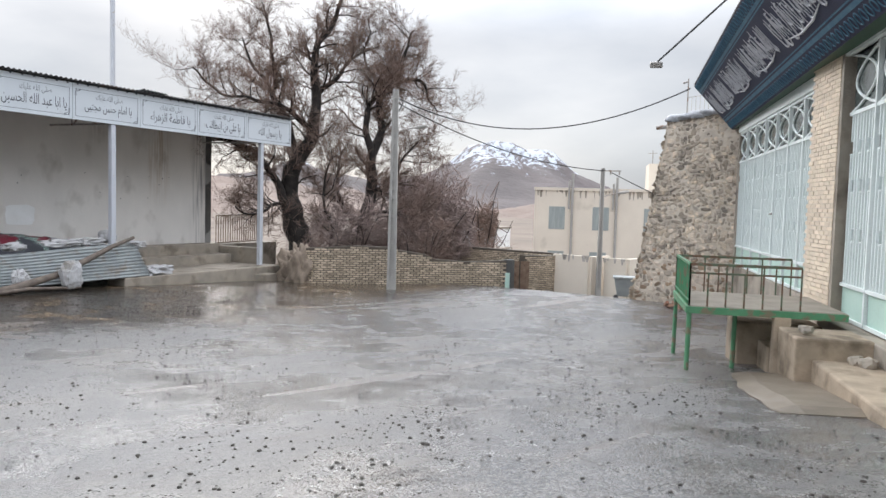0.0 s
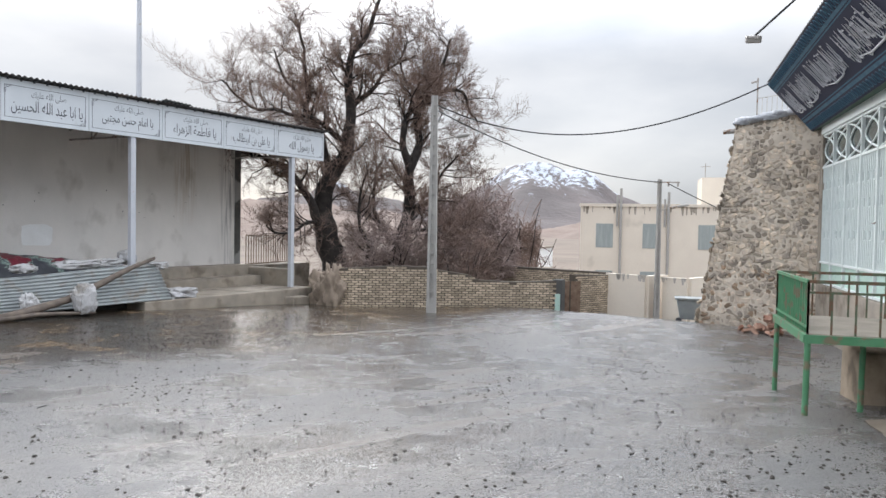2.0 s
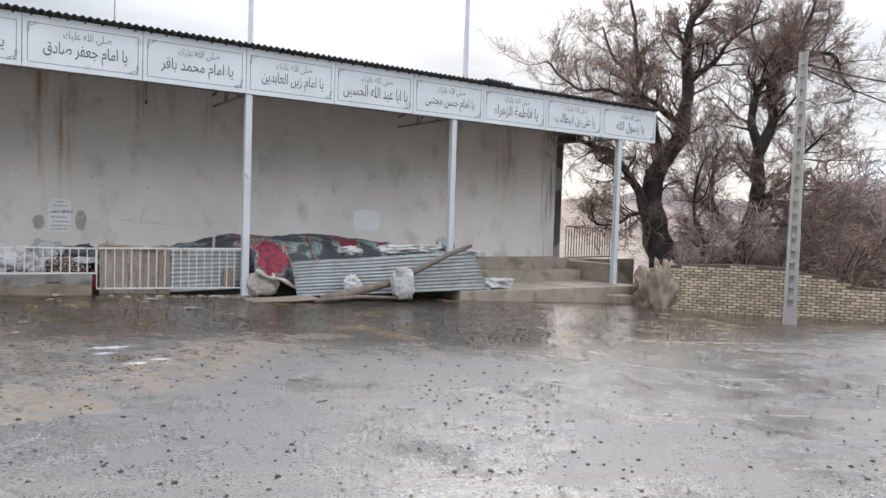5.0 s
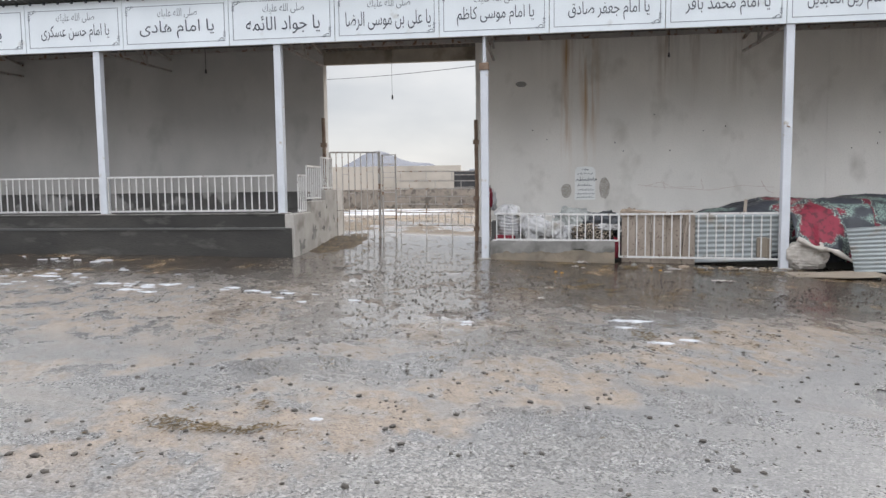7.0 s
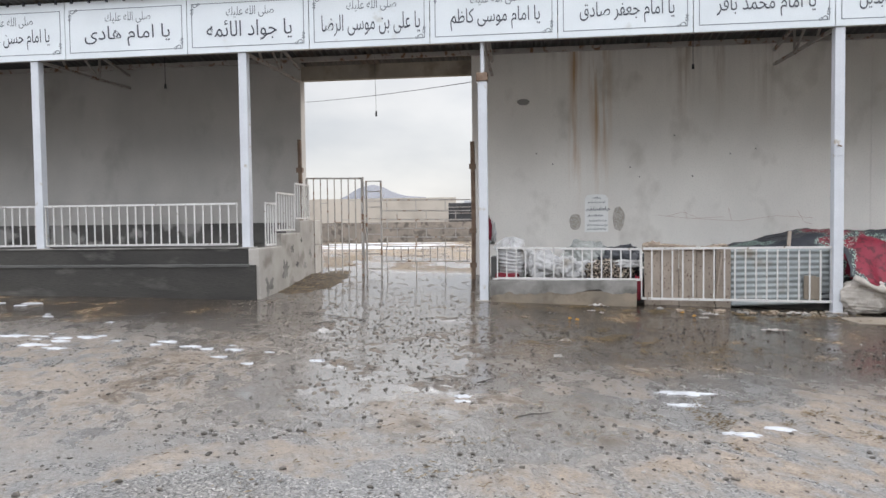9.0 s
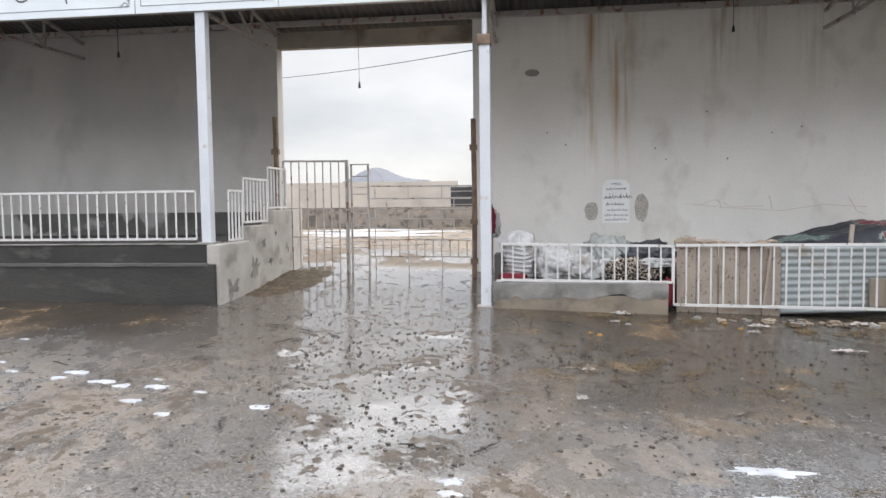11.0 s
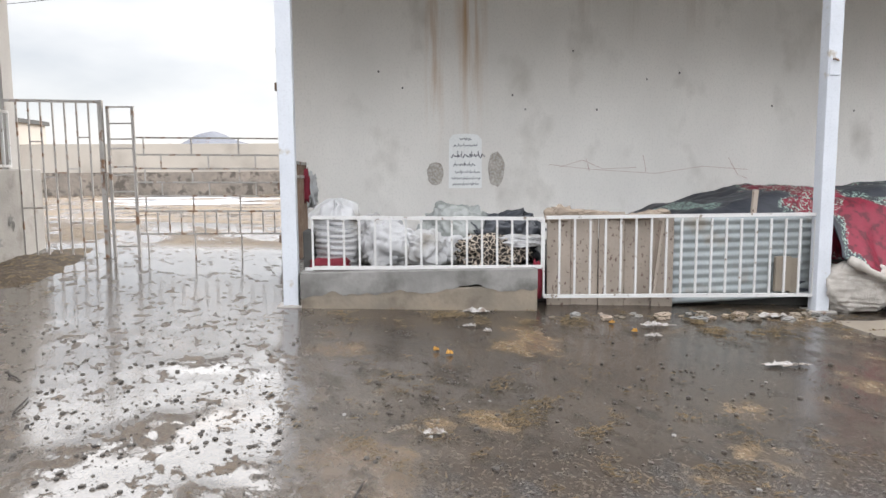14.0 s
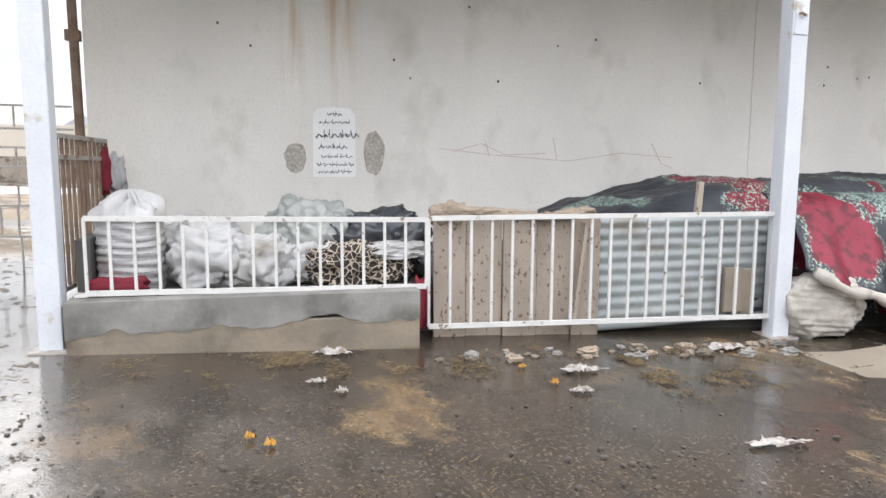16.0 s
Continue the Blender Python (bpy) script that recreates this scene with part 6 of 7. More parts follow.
def slab(name, a0, a1, b0, b1, top, label, material=None, bevel=0.03, cat="step"):
    bm = B()
    p = W((a0 + a1) / 2, (b0 + b1) / 2, 0)
    rbox(bm, a0, a1, b0, b1, min(hgt(p.x, p.y) - 0.4, top - 0.1), top)
    for v in bm.verts:
        v.co += Vector((noise.noise(v.co * 3), noise.noise(v.co * 3 + Vector((9, 0, 0))), 0)) * 0.04
    return solid(name, bm, material or M_STEP, label, cat, kind="structure", bevel=bevel)


slab("step_block", -1.05, -0.12, 1.25, 2.22, -0.22, "rough concrete step block at the hall doors")
slab("step_ledge", -4.6, -1.05, 1.45, 2.22, -0.5, "broad rough concrete ledge before the hall doors")
slab("step_block", 0.35, 1.1, 1.2, 2.2, -0.62, "concrete step under the green landing")
slab("step_block", 1.2, 2.2, 0.9, 2.2, -0.38, "concrete block step under the green landing")
slab("pier_leg", -0.06, 0.14, 1.2, 1.42, -0.1, "square concrete pier under the landing's edge", bevel=0.01)
bm = B()
n = 16
tops = []
for i in range(n + 1):
    f = i / n
    row = []
    for j in range(5):
        a = -0.12 - 3.1 * f
        b = (0.62 - 0.1 * math.sin(f * 3) + 0.07 * noise.noise(Vector((f * 6, 2, 0)))) + (0.95 + 0.1 * f) * j / 4
        p = W(a, b, 0)
        row.append(bm.verts.new((p.x, p.y, hgt(p.x, p.y) + (0.075 if 0 < j and 0 < i < n else 0.015))))
    tops.append(row)
for i in range(n):
    for j in range(4):
        bm.faces.new((tops[i][j], tops[i + 1][j], tops[i + 1][j + 1], tops[i][j + 1]))
solid("pavement_pad", bm, M_PAD, "low worn wet concrete pad at the road's edge", "pavement", kind="structure", thick=0.2)
random.seed(77)
for i, (a, b, s) in enumerate(((-0.75, 1.45, 0.09), (-1.2, 1.95, 0.1), (-1.35, 2.05, 0.11))):
    bm = B()
    top = -0.2 if a > -1.05 else -0.52
    lump(bm, W(a, b, top + s * 0.6), (s, s * 1.2, s * 0.7), 90 + i, 0.5, 2, 1.5, 0.2)
    solid("loose_stone", bm, M_CONC_LT, "pale loose stone lying on the concrete steps", "stone", "loose stones")


# ---- stone tower ----
T0, T1 = Vector((-1.3, 32.05, -1.7)), Vector((2.15, 31.05, -1.7))   # foot of the face towards the road
DEEP = Vector((0.28, 0.96, 0)) * 3.2


def tower():
    t = thing("stone_tower", (T0 + T1) / 2 + DEEP / 2, "tapering rubble-stone buttress tower with a snow-covered top", "tower")
    along = (T1 - T0)
    hh = 6.0
    inl, inr, inf = along * 0.27, along * 0.0, DEEP * 0.10
    foot = [T0, T1, T1 + DEEP, T0 + DEEP]
    head = [T0 + inl + inf, T1 - inr + inf, T1 + DEEP - inr, T0 + DEEP + inl]
    head = [p + Vector((0, 0, hh + (0.25 if i in (1, 2) else 0))) for i, p in enumerate(head)]
    bm = B()
    rows = 24
    rings = []
    for r in range(rows + 1):
        f = r / rows
        c = [a.lerp(b, f) for a, b in zip(foot, head)]
        ring = []
        for k in range(4):
            for m in range(8):
                p = c[k].lerp(c[(k + 1) % 4], m / 8)
                p = p + 0.06 * Vector((noise.noise(p * 1.7), noise.noise(p * 1.7 + Vector((5, 0, 0))), 0))
                ring.append(bm.verts.new(p))
        rings.append(ring)
    for a, b in zip(rings, rings[1:]):
        for k in range(32):
            bm.faces.new((a[k], a[(k + 1) % 32], b[(k + 1) % 32], b[k]))
    bm.faces.new(rings[-1])
    part("core", bm, M_MORTAR_L, t)
    # rubble stones set in the faces towards the road
    random.seed(33)
    shapes = []
    for s in range(14):
        bm = B()
        made = bmesh.ops.create_icosphere(bm, subdivisions=1, radius=1.0)["verts"]
        for v in made:
            q = v.co.copy()
            k = 1 + 0.45 * noise.noise(q * 1.3 + Vector((s * 5.3, 0, s)))
            v.co = Vector([math.copysign(abs(x) ** 0.6, x) for x in q]) * k
            v.co.y = max(-0.55, min(0.55, v.co.y))
        shapes.append(mesh_of(bm, M_STONE if s % 4 else M_STONE_W))
    count = 0
    rest = B()
    for face in (0, 3):
        a0, a1 = foot[face], foot[(face + 1) % 4]
        b0, b1 = head[face], head[(face + 1) % 4]
        nrm = (a1 - a0).cross(b0 - a0).normalized()
        if nrm.dot(Vector((0.5, -1, 0)) if face == 0 else Vector((-1, 0.2, 0))) < 0:
            nrm = -nrm
        z = 0.0
        r = 0
        while z < hh + 0.2:
            h = random.uniform(0.07, 0.155)
            f = min(1, (z + h / 2) / hh)
            p0, p1 = a0.lerp(b0, f), a1.lerp(b1, f)
            wid = (p1 - p0).length
            x = random.uniform(0, 0.1)
            while x < wid:
                w = random.choice((0.08, 0.11, 0.14, 0.19, 0.27)) * random.uniform(0.8, 1.25)
                c = p0 + (p1 - p0).normalized() * (x + w / 2)
                c.z += random.uniform(-0.05, 0.05)
                if c.z > -1.6:
                    d = (p1 - p0).normalized()
                    rot = Matrix((d, -nrm, Vector((0, 0, 1)))).transposed().to_4x4()
                    m = Matrix.Translation(c) @ rot @ pose(0, 0, 0, random.uniform(-8, 8), random.uniform(-35, 35), random.uniform(-12, 12)) @ Matrix.Diagonal((w * 0.5, random.uniform(0.025, 0.055), h * random.uniform(0.42, 0.75), 1))
                    if face == 0 and count < 300:
                        piece("stone", random.choice(shapes), t, m)
                        count += 1
                    else:
                        src = random.choice(shapes)
                        vs = [rest.verts.new(m @ v.co) for v in src.vertices]
                        for pl in src.polygons:
                            rest.faces.new([vs[i] for i in pl.vertices])
                x += w + random.uniform(0.0, 0.04)
            z += h
            r += 1
    ob = part("stone_facing", rest, M_STONE_I, t)
    ob["kind"] = "stuff"
    bm = B()
    for k in range(7):
        lump(bm, head[0].lerp(head[1], (k + 0.5) / 7) + Vector((0, 0.35, 0.06)), (0.36, 0.5, 0.16), 100 + k, 0.3, 3, 1.5, 0.4)
    part("snow_cap", bm, M_SNOW, t, smooth=True)
    bm = B()
    p = head[0] + Vector((-0.05, 0.1, -0.15))
    tube(bm, [p, p + Vector((-0.35, -0.1, -0.03))], 0.07, 8)
    part("drain_spout", bm, M_STEEL, t)
    # fence and aerial on top
    fz = head[0].z + 0.15
    q0, q1 = head[0] + Vector((0.35, 1.0, 0)), head[1] + Vector((-0.3, 1.0, 0))
    railing(((q0.x, q0.y, fz, fz + 0.75), (q1.x, q1.y, fz, fz + 0.8)), 13, 0.03, 0.02, "pale steel fence on top of the stone tower", M_RAIL, name="roof_fence")
    bm = B()
    tube(bm, [q0 + Vector((0, 0, 0.05)), q0 + Vector((0, 0, 1.5))], 0.025, 6)
    tube(bm, [q0 + Vector((-0.18, 0, 1.38)), q0 + Vector((0.02, 0, 1.42))], 0.03, 6)
    solid("roof_lamp", bm, M_STEEL, "thin pole lamp standing on the stone tower", "lamp")


tower()
random.seed(40)
bricks_l = thing("brick_rubble", (1.0, 30.2, hgt(1.0, 30.2)), "small heap of broken reddish bricks at the tower's foot", "rubble")
bm = B()
box(bm, -0.11, 0.11, -0.055, 0.055, -0.035, 0.035)
for v in bm.verts:
    v.co += Vector((noise.noise(v.co * 30), noise.noise(v.co * 41), 0)) * 0.02
me = mesh_of(bm, mat("red_brick", (0.30, 0.14, 0.09), (0.36, 0.24, 0.18), 4, 0.9, 0.3, 50, rand=0.3))
for i in range(46):
    x, y = random.gauss(1.15, 0.45), random.gauss(30.2, 0.3)
    hz = max(0, 0.5 - 0.55 * abs(x - 1.15) - 0.6 * abs(y - 30.2)) * random.random()
    piece("brick", me, bricks_l, pose(x, y, hgt(x, y) + 0.04 + hz, random.uniform(-50, 50), random.uniform(-50, 50), random.uniform(0, 180)))
bn = thing("refuse_bin", (-1.75, 33.4, -1.75), "galvanised wheeled refuse bin at the lane's edge", "bin")
bm = B()
z0 = hgt(-1.75, 33.4)
vs = box(bm, -0.45, 0.45, -0.35, 0.35, 0.12, 0.75)
for v in vs:
    if v.co.z < 0.3:
        v.co.x *= 0.75
        v.co.y *= 0.75
bmesh.ops.transform(bm, matrix=pose(-1.75, 33.4, z0, 0, 0, 16), verts=bm.verts[:])
part("body", bm, M_TIN, bn, bevel=0.03)
bm = B()
box(bm, -0.5, 0.5, -0.4, 0.4, 0.75, 0.8, m=pose(-1.75, 33.4, z0, 0, 0, 16))
part("rim", bm, M_TIN, bn)
for dx in (-0.3, 0.3):
    bm = B()
    tube(bm, [(-1.75 + dx, 33.05, z0 + 0.08), (-1.75 + dx, 33.12, z0 + 0.08)], 0.09, 10)
    part("wheel", bm, M_TRUCK, bn)


# ---- garden walls ----
def brick_wall(name, p, q, tops, label, thick=0.3, material=None):
    """A brick garden wall whose top steps down; tops: (share of its length, height above the road)."""
    p, q = Vector(p), Vector(q)
    d = (q - p)
    L = d.length
    d.normalize()
    nrm = Vector((-d.y, d.x, 0))
    if nrm.y > 0:
        nrm = -nrm

    def top(f):
        for (f0, h0), (f1, h1) in zip(tops, tops[1:]):
            if f <= f1:
                return h0 + (h1 - h0) * (f - f0) / max(1e-6, f1 - f0)
        return tops[-1][1]

    w = thing(name, p, label, "wall", kind="structure")
    bm = B()
    n = 40
    rows = []
    for i in range(n + 1):
        f = i / n
        c = p + d * L * f
        lo = hgt(c.x, c.y) - 0.5
        rows.append([bm.verts.new((*(c + nrm * s).xy, z)) for s, z in ((0, lo), (0, top(f)), (-thick, top(f)), (-thick, lo))])
    for a, b in zip(rows, rows[1:]):
        for k in range(3):
            bm.faces.new((a[k], b[k], b[k + 1], a[k + 1]))
    bm.faces.new(rows[0])
    bm.faces.new(rows[-1][::-1])
    part("core", bm, M_MORTAR, w)
    bm = B()
    zz = -3.2
    r = 0
    random.seed(len(name) + int(p.x * 7))
    while zz < 0.3:
        x = 0.11 if r % 2 else 0.0
        while x < L - 0.1:
            f = (x + 0.1) / L
            c = p + d * (x + 0.105)
            if zz + 0.03 < top(f) - 0.02 and zz > hgt(c.x, c.y) - 0.1:
                j = random.uniform(0.004, 0.022)
                M = Matrix((d, nrm, Vector((0, 0, 1)))).transposed().to_4x4()
                box(bm, -0.1 * random.uniform(0.92, 1.02), 0.1, -0.02, j, -0.028, 0.03, m=Matrix.Translation((c.x, c.y, zz)) @ M @ pose(0, 0, 0, 0, random.uniform(-2, 2), 0))
            x += 0.225
        zz += 0.078
        r += 1
    ob = part("bricks", bm, material or M_BRICK_I, w)
    ob["kind"] = "stuff"
    return w


def island_brick():
    m = mat("weathered_tan_brick", (0.52, 0.425, 0.32), (0.42, 0.34, 0.255), 1.2, 0.9, 0.3, 50)
    n, l = m.node_tree.nodes, m.node_tree.links
    b = n["Principled BSDF"]
    src = b.inputs["Base Color"].links[0].from_socket
    g = n.new("ShaderNodeNewGeometry")
    hs = n.new("ShaderNodeHueSaturation")
    mr = n.new("ShaderNodeMapRange")
    mr.inputs["To Min"].default_value, mr.inputs["To Max"].default_value = 0.65, 1.3
    l.new(g.outputs["Random Per Island"], mr.inputs["Value"])
    l.new(mr.outputs["Result"], hs.inputs["Value"])
    l.new(src, hs.inputs["Color"])
    l.new(hs.outputs["Color"], b.inputs["Base Color"])
    return m


M_BRICK_I = island_brick()
brick_wall("wall_garden", (-11.6, 27.55, 0), (-5.75, 31.9, 0), ((0, -0.22), (0.25, -0.1), (0.44, -0.12), (0.45, -0.2), (0.62, -0.38), (0.63, -0.52), (0.8, -0.58), (1, -0.52)), "weathered tan brick garden wall stepping down along the lane")
brick_wall("wall_garden", (-6.0, 34.2, 0), (-5.3, 36.0, 0), ((0, -0.45), (1, -0.5)), "short brick wall beside the rusty garden gate")
brick_wall("wall_orchard", (-12.5, 37.2, 0), (-5.6, 36.6, 0), ((0, -0.4), (1, -0.45)), "brick orchard wall behind the garden")
# mud wall at the platform's end
bm = B()
for k, (x, y, s, h) in enumerate(((-13.1, 28.7, 0.5, 0.75), (-12.6, 28.2, 0.5, 0.95), (-12.1, 27.9, 0.45, 1.1), (-11.7, 27.65, 0.4, 1.15), (-12.9, 28.9, 0.6, 0.9))):
    lump(bm, (x, y, hgt(x, y) + h * 0.3), (s, s * 0.6, h * 0.7), 120 + k, 0.7, 4, 2.6)
solid("mud_wall", bm, M_ADOBE, "crumbling mud wall at the end of the brick wall", "wall", kind="structure", smooth=True)
# pillar with a mint patch, rusty gate, cream walls
pl = thing("gate_pillar", (-5.7, 32.0, -1.6), "grey gate pillar with a faded mint-green panel", "pillar")
bm = B()
box(bm, -5.9, -5.55, 31.9, 32.2, -2.4, -0.48)
part("shaft", bm, M_CONC, pl, bevel=0.02)
bm = B()
box(bm, -5.86, -5.6, 31.88, 31.9, -1.55, -0.95)
part("painted_panel", bm, M_MINT, pl)
gt = thing("garden_gate", (-5.6, 33.6, -1.7), "rusty brown sheet-metal garden gate, closed", "gate")
for k in range(2):
    bm = B()
    beam(bm, (-6.22 + 0.32 * k, 33.75 + 0.24 * k, -2.1), (-6.22 + 0.32 * k, 33.75 + 0.24 * k, -0.66), 0.36, 0.03, up=(-0.7, 0.7, 0))
    part("leaf", bm, M_RUSTY, gt)
cw = thing("wall_cream", (-4.0, 36.0, -1.9), "cream rendered yard wall with dark damp drips", "wall", kind="structure")
for p, q, t0, t1 in (((-5.45, 35.95), (-3.95, 35.9), -0.42, -0.46), ((-3.95, 35.9), (-3.6, 37.2), -0.46, -0.46), ((-3.45, 36.4), (-2.55, 36.3), -0.5, -0.5), ((-2.55, 36.3), (-2.3, 37.8), -0.5, -0.5)):
    bm = B()
    a, b = Vector((*p, 0)), Vector((*q, 0))
    d = (b - a).normalized()
    nr = Vector((-d.y, d.x, 0)) * 0.12
    vs = [bm.verts.new((*(e + s).xy, z)) for e, tz in ((a, t0), (b, t1)) for s, z in ((nr, -3.2), (-nr, -3.2), (-nr, tz), (nr, tz))]
    for f in ((0, 1, 2, 3), (7, 6, 5, 4), (0, 4, 5, 1), (1, 5, 6, 2), (2, 6, 7, 3), (3, 7, 4, 0)):
        bm.faces.new([vs[i] for i in f])
    part("wall_face", bm, M_CREAM, cw)
    bm = B()
    for k in range(max(3, int((b - a).length / 0.16))):
        f = random.random()
        c = a.lerp(b, f) - nr * 1.02 if d.x > 0.5 else a.lerp(b, f) + nr * 1.02
        w, h = random.uniform(0.03, 0.1), random.uniform(0.08, 0.3)
        tz = t0 + 0.0
        bm.faces.new([bm.verts.new((c.x - d.x * w, c.y - d.y * w, tz)), bm.verts.new((c.x + d.x * w, c.y + d.y * w, tz)), bm.verts.new((c.x + d.x * w * 0.4, c.y + d.y * w * 0.4, tz - h)), bm.verts.new((c.x - d.x * w * 0.4, c.y - d.y * w * 0.4, tz - h))])
    part("damp_drips", bm, M_SMUDGE, cw)


# ---- house in the valley ----
def house():
    h = thing("house", (-8.8, 53, -4.5), "two-storey cream rendered house with barred windows and flat roof", "house")
    O = Vector((-12.1, 50.0, 0))
    d = Vector((0.95, 0.31, 0)).normalized()
    dn = Vector((0.31, -0.95, 0)).normalized()
    M = Matrix.Translation(O) @ Matrix((d, -dn, Vector((0, 0, 1)))).transposed().to_4x4()
    bm = B()
    box(bm, 0, 9.5, 0, 8, -6, 2.55, m=M)
    part("wall", bm, M_CREAM, h)
    bm = B()
    box(bm, -0.06, 9.56, -0.06, 8.06, 2.55, 2.72, m=M)
    part("roof", bm, M_CREAM, h)
    bm = B()
    for k in range(34):
        x, w, hh = random.uniform(0, 9.3), random.uniform(0.06, 0.22), random.uniform(0.1, 0.5)
        bm.faces.new([bm.verts.new(M @ Vector(q)) for q in ((x, -0.006, 2.56), (x + w, -0.006, 2.56), (x + w * 0.7, -0.006, 2.56 - hh), (x + w * 0.3, -0.006, 2.56 - hh))])
    part("damp_drips", bm, M_CONC_LT, h)
    for x, z, hh in ((0.9, 0.15, 1.4), (3.55, 0.15, 1.42), (0.9, -2.6, 1.4), (3.45, -2.6, 1.4), (6.6, 0.15, 1.4)):
        bm = B()
        box(bm, x, x + 0.98, -0.02, 0.1, z, z + hh, m=M)
        win = part("window", bm, M_CURTAIN, h)
        bm = B()
        for a, b2, c, e in ((x - 0.06, x + 1.04, z - 0.06, z), (x - 0.06, x + 1.04, z + hh, z + hh + 0.06), (x - 0.06, x, z, z + hh), (x + 0.98, x + 1.04, z, z + hh), (x + 0.46, x + 0.52, z, z + hh)):
            box(bm, a, b2, -0.06, 0.02, c, e, m=M)
        part("frame", bm, M_PAPER, win)
        bm = B()
        for k in range(1, 6):
            beam(bm, M @ Vector((x + k * 0.163, -0.09, z)), M @ Vector((x + k * 0.163, -0.09, z + hh)), 0.022)
        part("window_bars", bm, M_WHITE, win)
        bm = B()
        box(bm, x - 0.1, x + 1.08, -0.12, 0, z - 0.12, z - 0.06, m=M)
        part("sill", bm, M_CONC_LT, win)
    for x, top in ((2.3, 3.6), (4.95, 3.4)):
        bm = B()
        tube(bm, [M @ Vector((x, -0.1, -3.4)), M @ Vector((x, -0.1, top))], 0.08, 8)
        part("flue_pipe", bm, M_POLE, h)
        bm = B()
        tube(bm, [M @ Vector((x - 0.2, -0.1, 1.4)), M @ Vector((x - 0.2, -0.1, top - 0.4))], 0.06, 8)
        part("drain_pipe", bm, M_POLE, h)
    bm = B()
    box(bm, 7.2, 10.5, 5, 8, 2.5, 4.6, m=M)
    part("stair_tower", bm, M_CREAM, h)
    p = M @ Vector((7.4, 5.2, 4.5))
    bm = B()
    tube(bm, [p, p + Vector((0, 0, 1.0))], 0.03, 5)
    tube(bm, [p + Vector((-0.3, 0, 0.8)), p + Vector((0.3, 0, 0.8))], 0.02, 5)
    part("aerial", bm, M_STEEL, h)


house()
for x, y, z, w, hh, lab in ((-25, 68, -3.2, 3.0, 2.6, "small white farm building far down the valley"), (-40, 75, -4, 7, 2.4, "low pale farm building far across the valley"), (-22, 62, -3.8, 2.6, 1.6, "small grey block shed in the valley orchard")):
    f = thing("far_building", (x, y, z), lab, "building")
    bm = B()
    box(bm, x - w / 2, x + w / 2, y, y + 4, z - 4, z + hh)
    part("wall", bm, M_PAPER if w < 4 else M_CREAM, f)
    bm = B()
    box(bm, x - w * 0.12, x + w * 0.2, y - 0.03, y + 0.02, z + hh * 0.35, z + hh * 0.8)
    part("window", bm, M_TRUCK, f)
    bm = B()
    box(bm, x - w / 2 - 0.1, x + w / 2 + 0.1, y - 0.1, y + 4.1, z + hh, z + hh + 0.15)
    part("roof", bm, M_CONC_LT, f)


# ---- poles and cables ----
def utility_pole(x, y, z0, z1, w0, w1, label, lamp=None):
    p = thing("utility_pole", (x, y, z0), label, "utility pole", "utility poles")
    bm = B()
    rot = pose(x, y, 0, 0, 0, 28)
    n = 22
    # two flanges joined by rungs, as a cast ladder pole
    for s in (-1, 1):
        vs = []
        for z, w in ((z0 - 0.3, w0), (z1, w1)):
            for a, b in ((s * w / 2, -w * 0.4), (s * w / 2, w * 0.4), (s * w * 0.22, w * 0.4), (s * w * 0.22, -w * 0.4)):
                vs.append(bm.verts.new(rot @ Vector((a, b, z))))
        for f in ((0, 1, 2, 3), (7, 6, 5, 4), (0, 4, 5, 1), (1, 5, 6, 2), (2, 6, 7, 3), (3, 7, 4, 0)):
            bm.faces.new([vs[i] for i in f])
    vs = []
    for z, w in ((z0 - 0.3, w0), (z1, w1)):
        for a, b in ((-w * 0.24, -w * 0.1), (w * 0.24, -w * 0.1), (w * 0.24, w * 0.1), (-w * 0.24, w * 0.1)):
            vs.append(bm.verts.new(rot @ Vector((a, b, z))))
    for f in ((0, 1, 2, 3), (7, 6, 5, 4), (0, 4, 5, 1), (1, 5, 6, 2), (2, 6, 7, 3), (3, 7, 4, 0)):
        bm.faces.new([vs[i] for i in f])
    part("shaft", bm, M_POLE, p)
    h = z1 - z0
    for k in range(n):
        z = z0 + h * k / n
        w = w0 + (w1 - w0) * k / n
        bm = B()
        box(bm, -w * 0.3, w * 0.3, -w * 0.3, w * 0.3, z, z + h / n * (0.42 if k else 1.0), m=rot)
        part("web", bm, M_POLE, p)
    if lamp:
        bm = B()
        L = Vector((x, y, lamp))
        e = Vector((0.88, 0.48, 0))
        tube(bm, [L, L + e * 0.25 + Vector((0, 0, 0.1)), L + e * 0.65 + Vector((0, 0, 0.2))], 0.022, 6)
        part("lamp_arm", bm, M_STEEL, p)
        bm = B()
        lump(bm, L + e * 0.85 + Vector((0, 0, 0.22)), (0.22, 0.13, 0.06), 5, 0.1, 2, m=pose(0, 0, 0, 0, -12, 28))
        part("lamp_head", bm, M_POLE, p)
    return p


utility_pole(-8.02, 27.85, hgt(-8.02, 27.85), 5.1, 0.30, 0.19, "tall grey cast-concrete ladder utility pole by the brick wall", 3.7)
utility_pole(-3.58, 36.0, hgt(-3.58, 36.0), 3.05, 0.2, 0.14, "grey concrete utility pole with street lamp in the lane", 1.9)
bm = B()
beam(bm, (-3.75, 35.9, 2.95), (-2.95, 36.3, 2.95), 0.05)
for k in range(3):
    tube(bm, [(-3.6 + 0.3 * k, 35.98 + 0.15 * k, 2.95), (-3.6 + 0.3 * k, 35.98 + 0.15 * k, 2.8)], 0.035, 6)
solid("cross_arm", bm, M_STEEL, "steel cross arm with insulators on the pole", "cross arm")


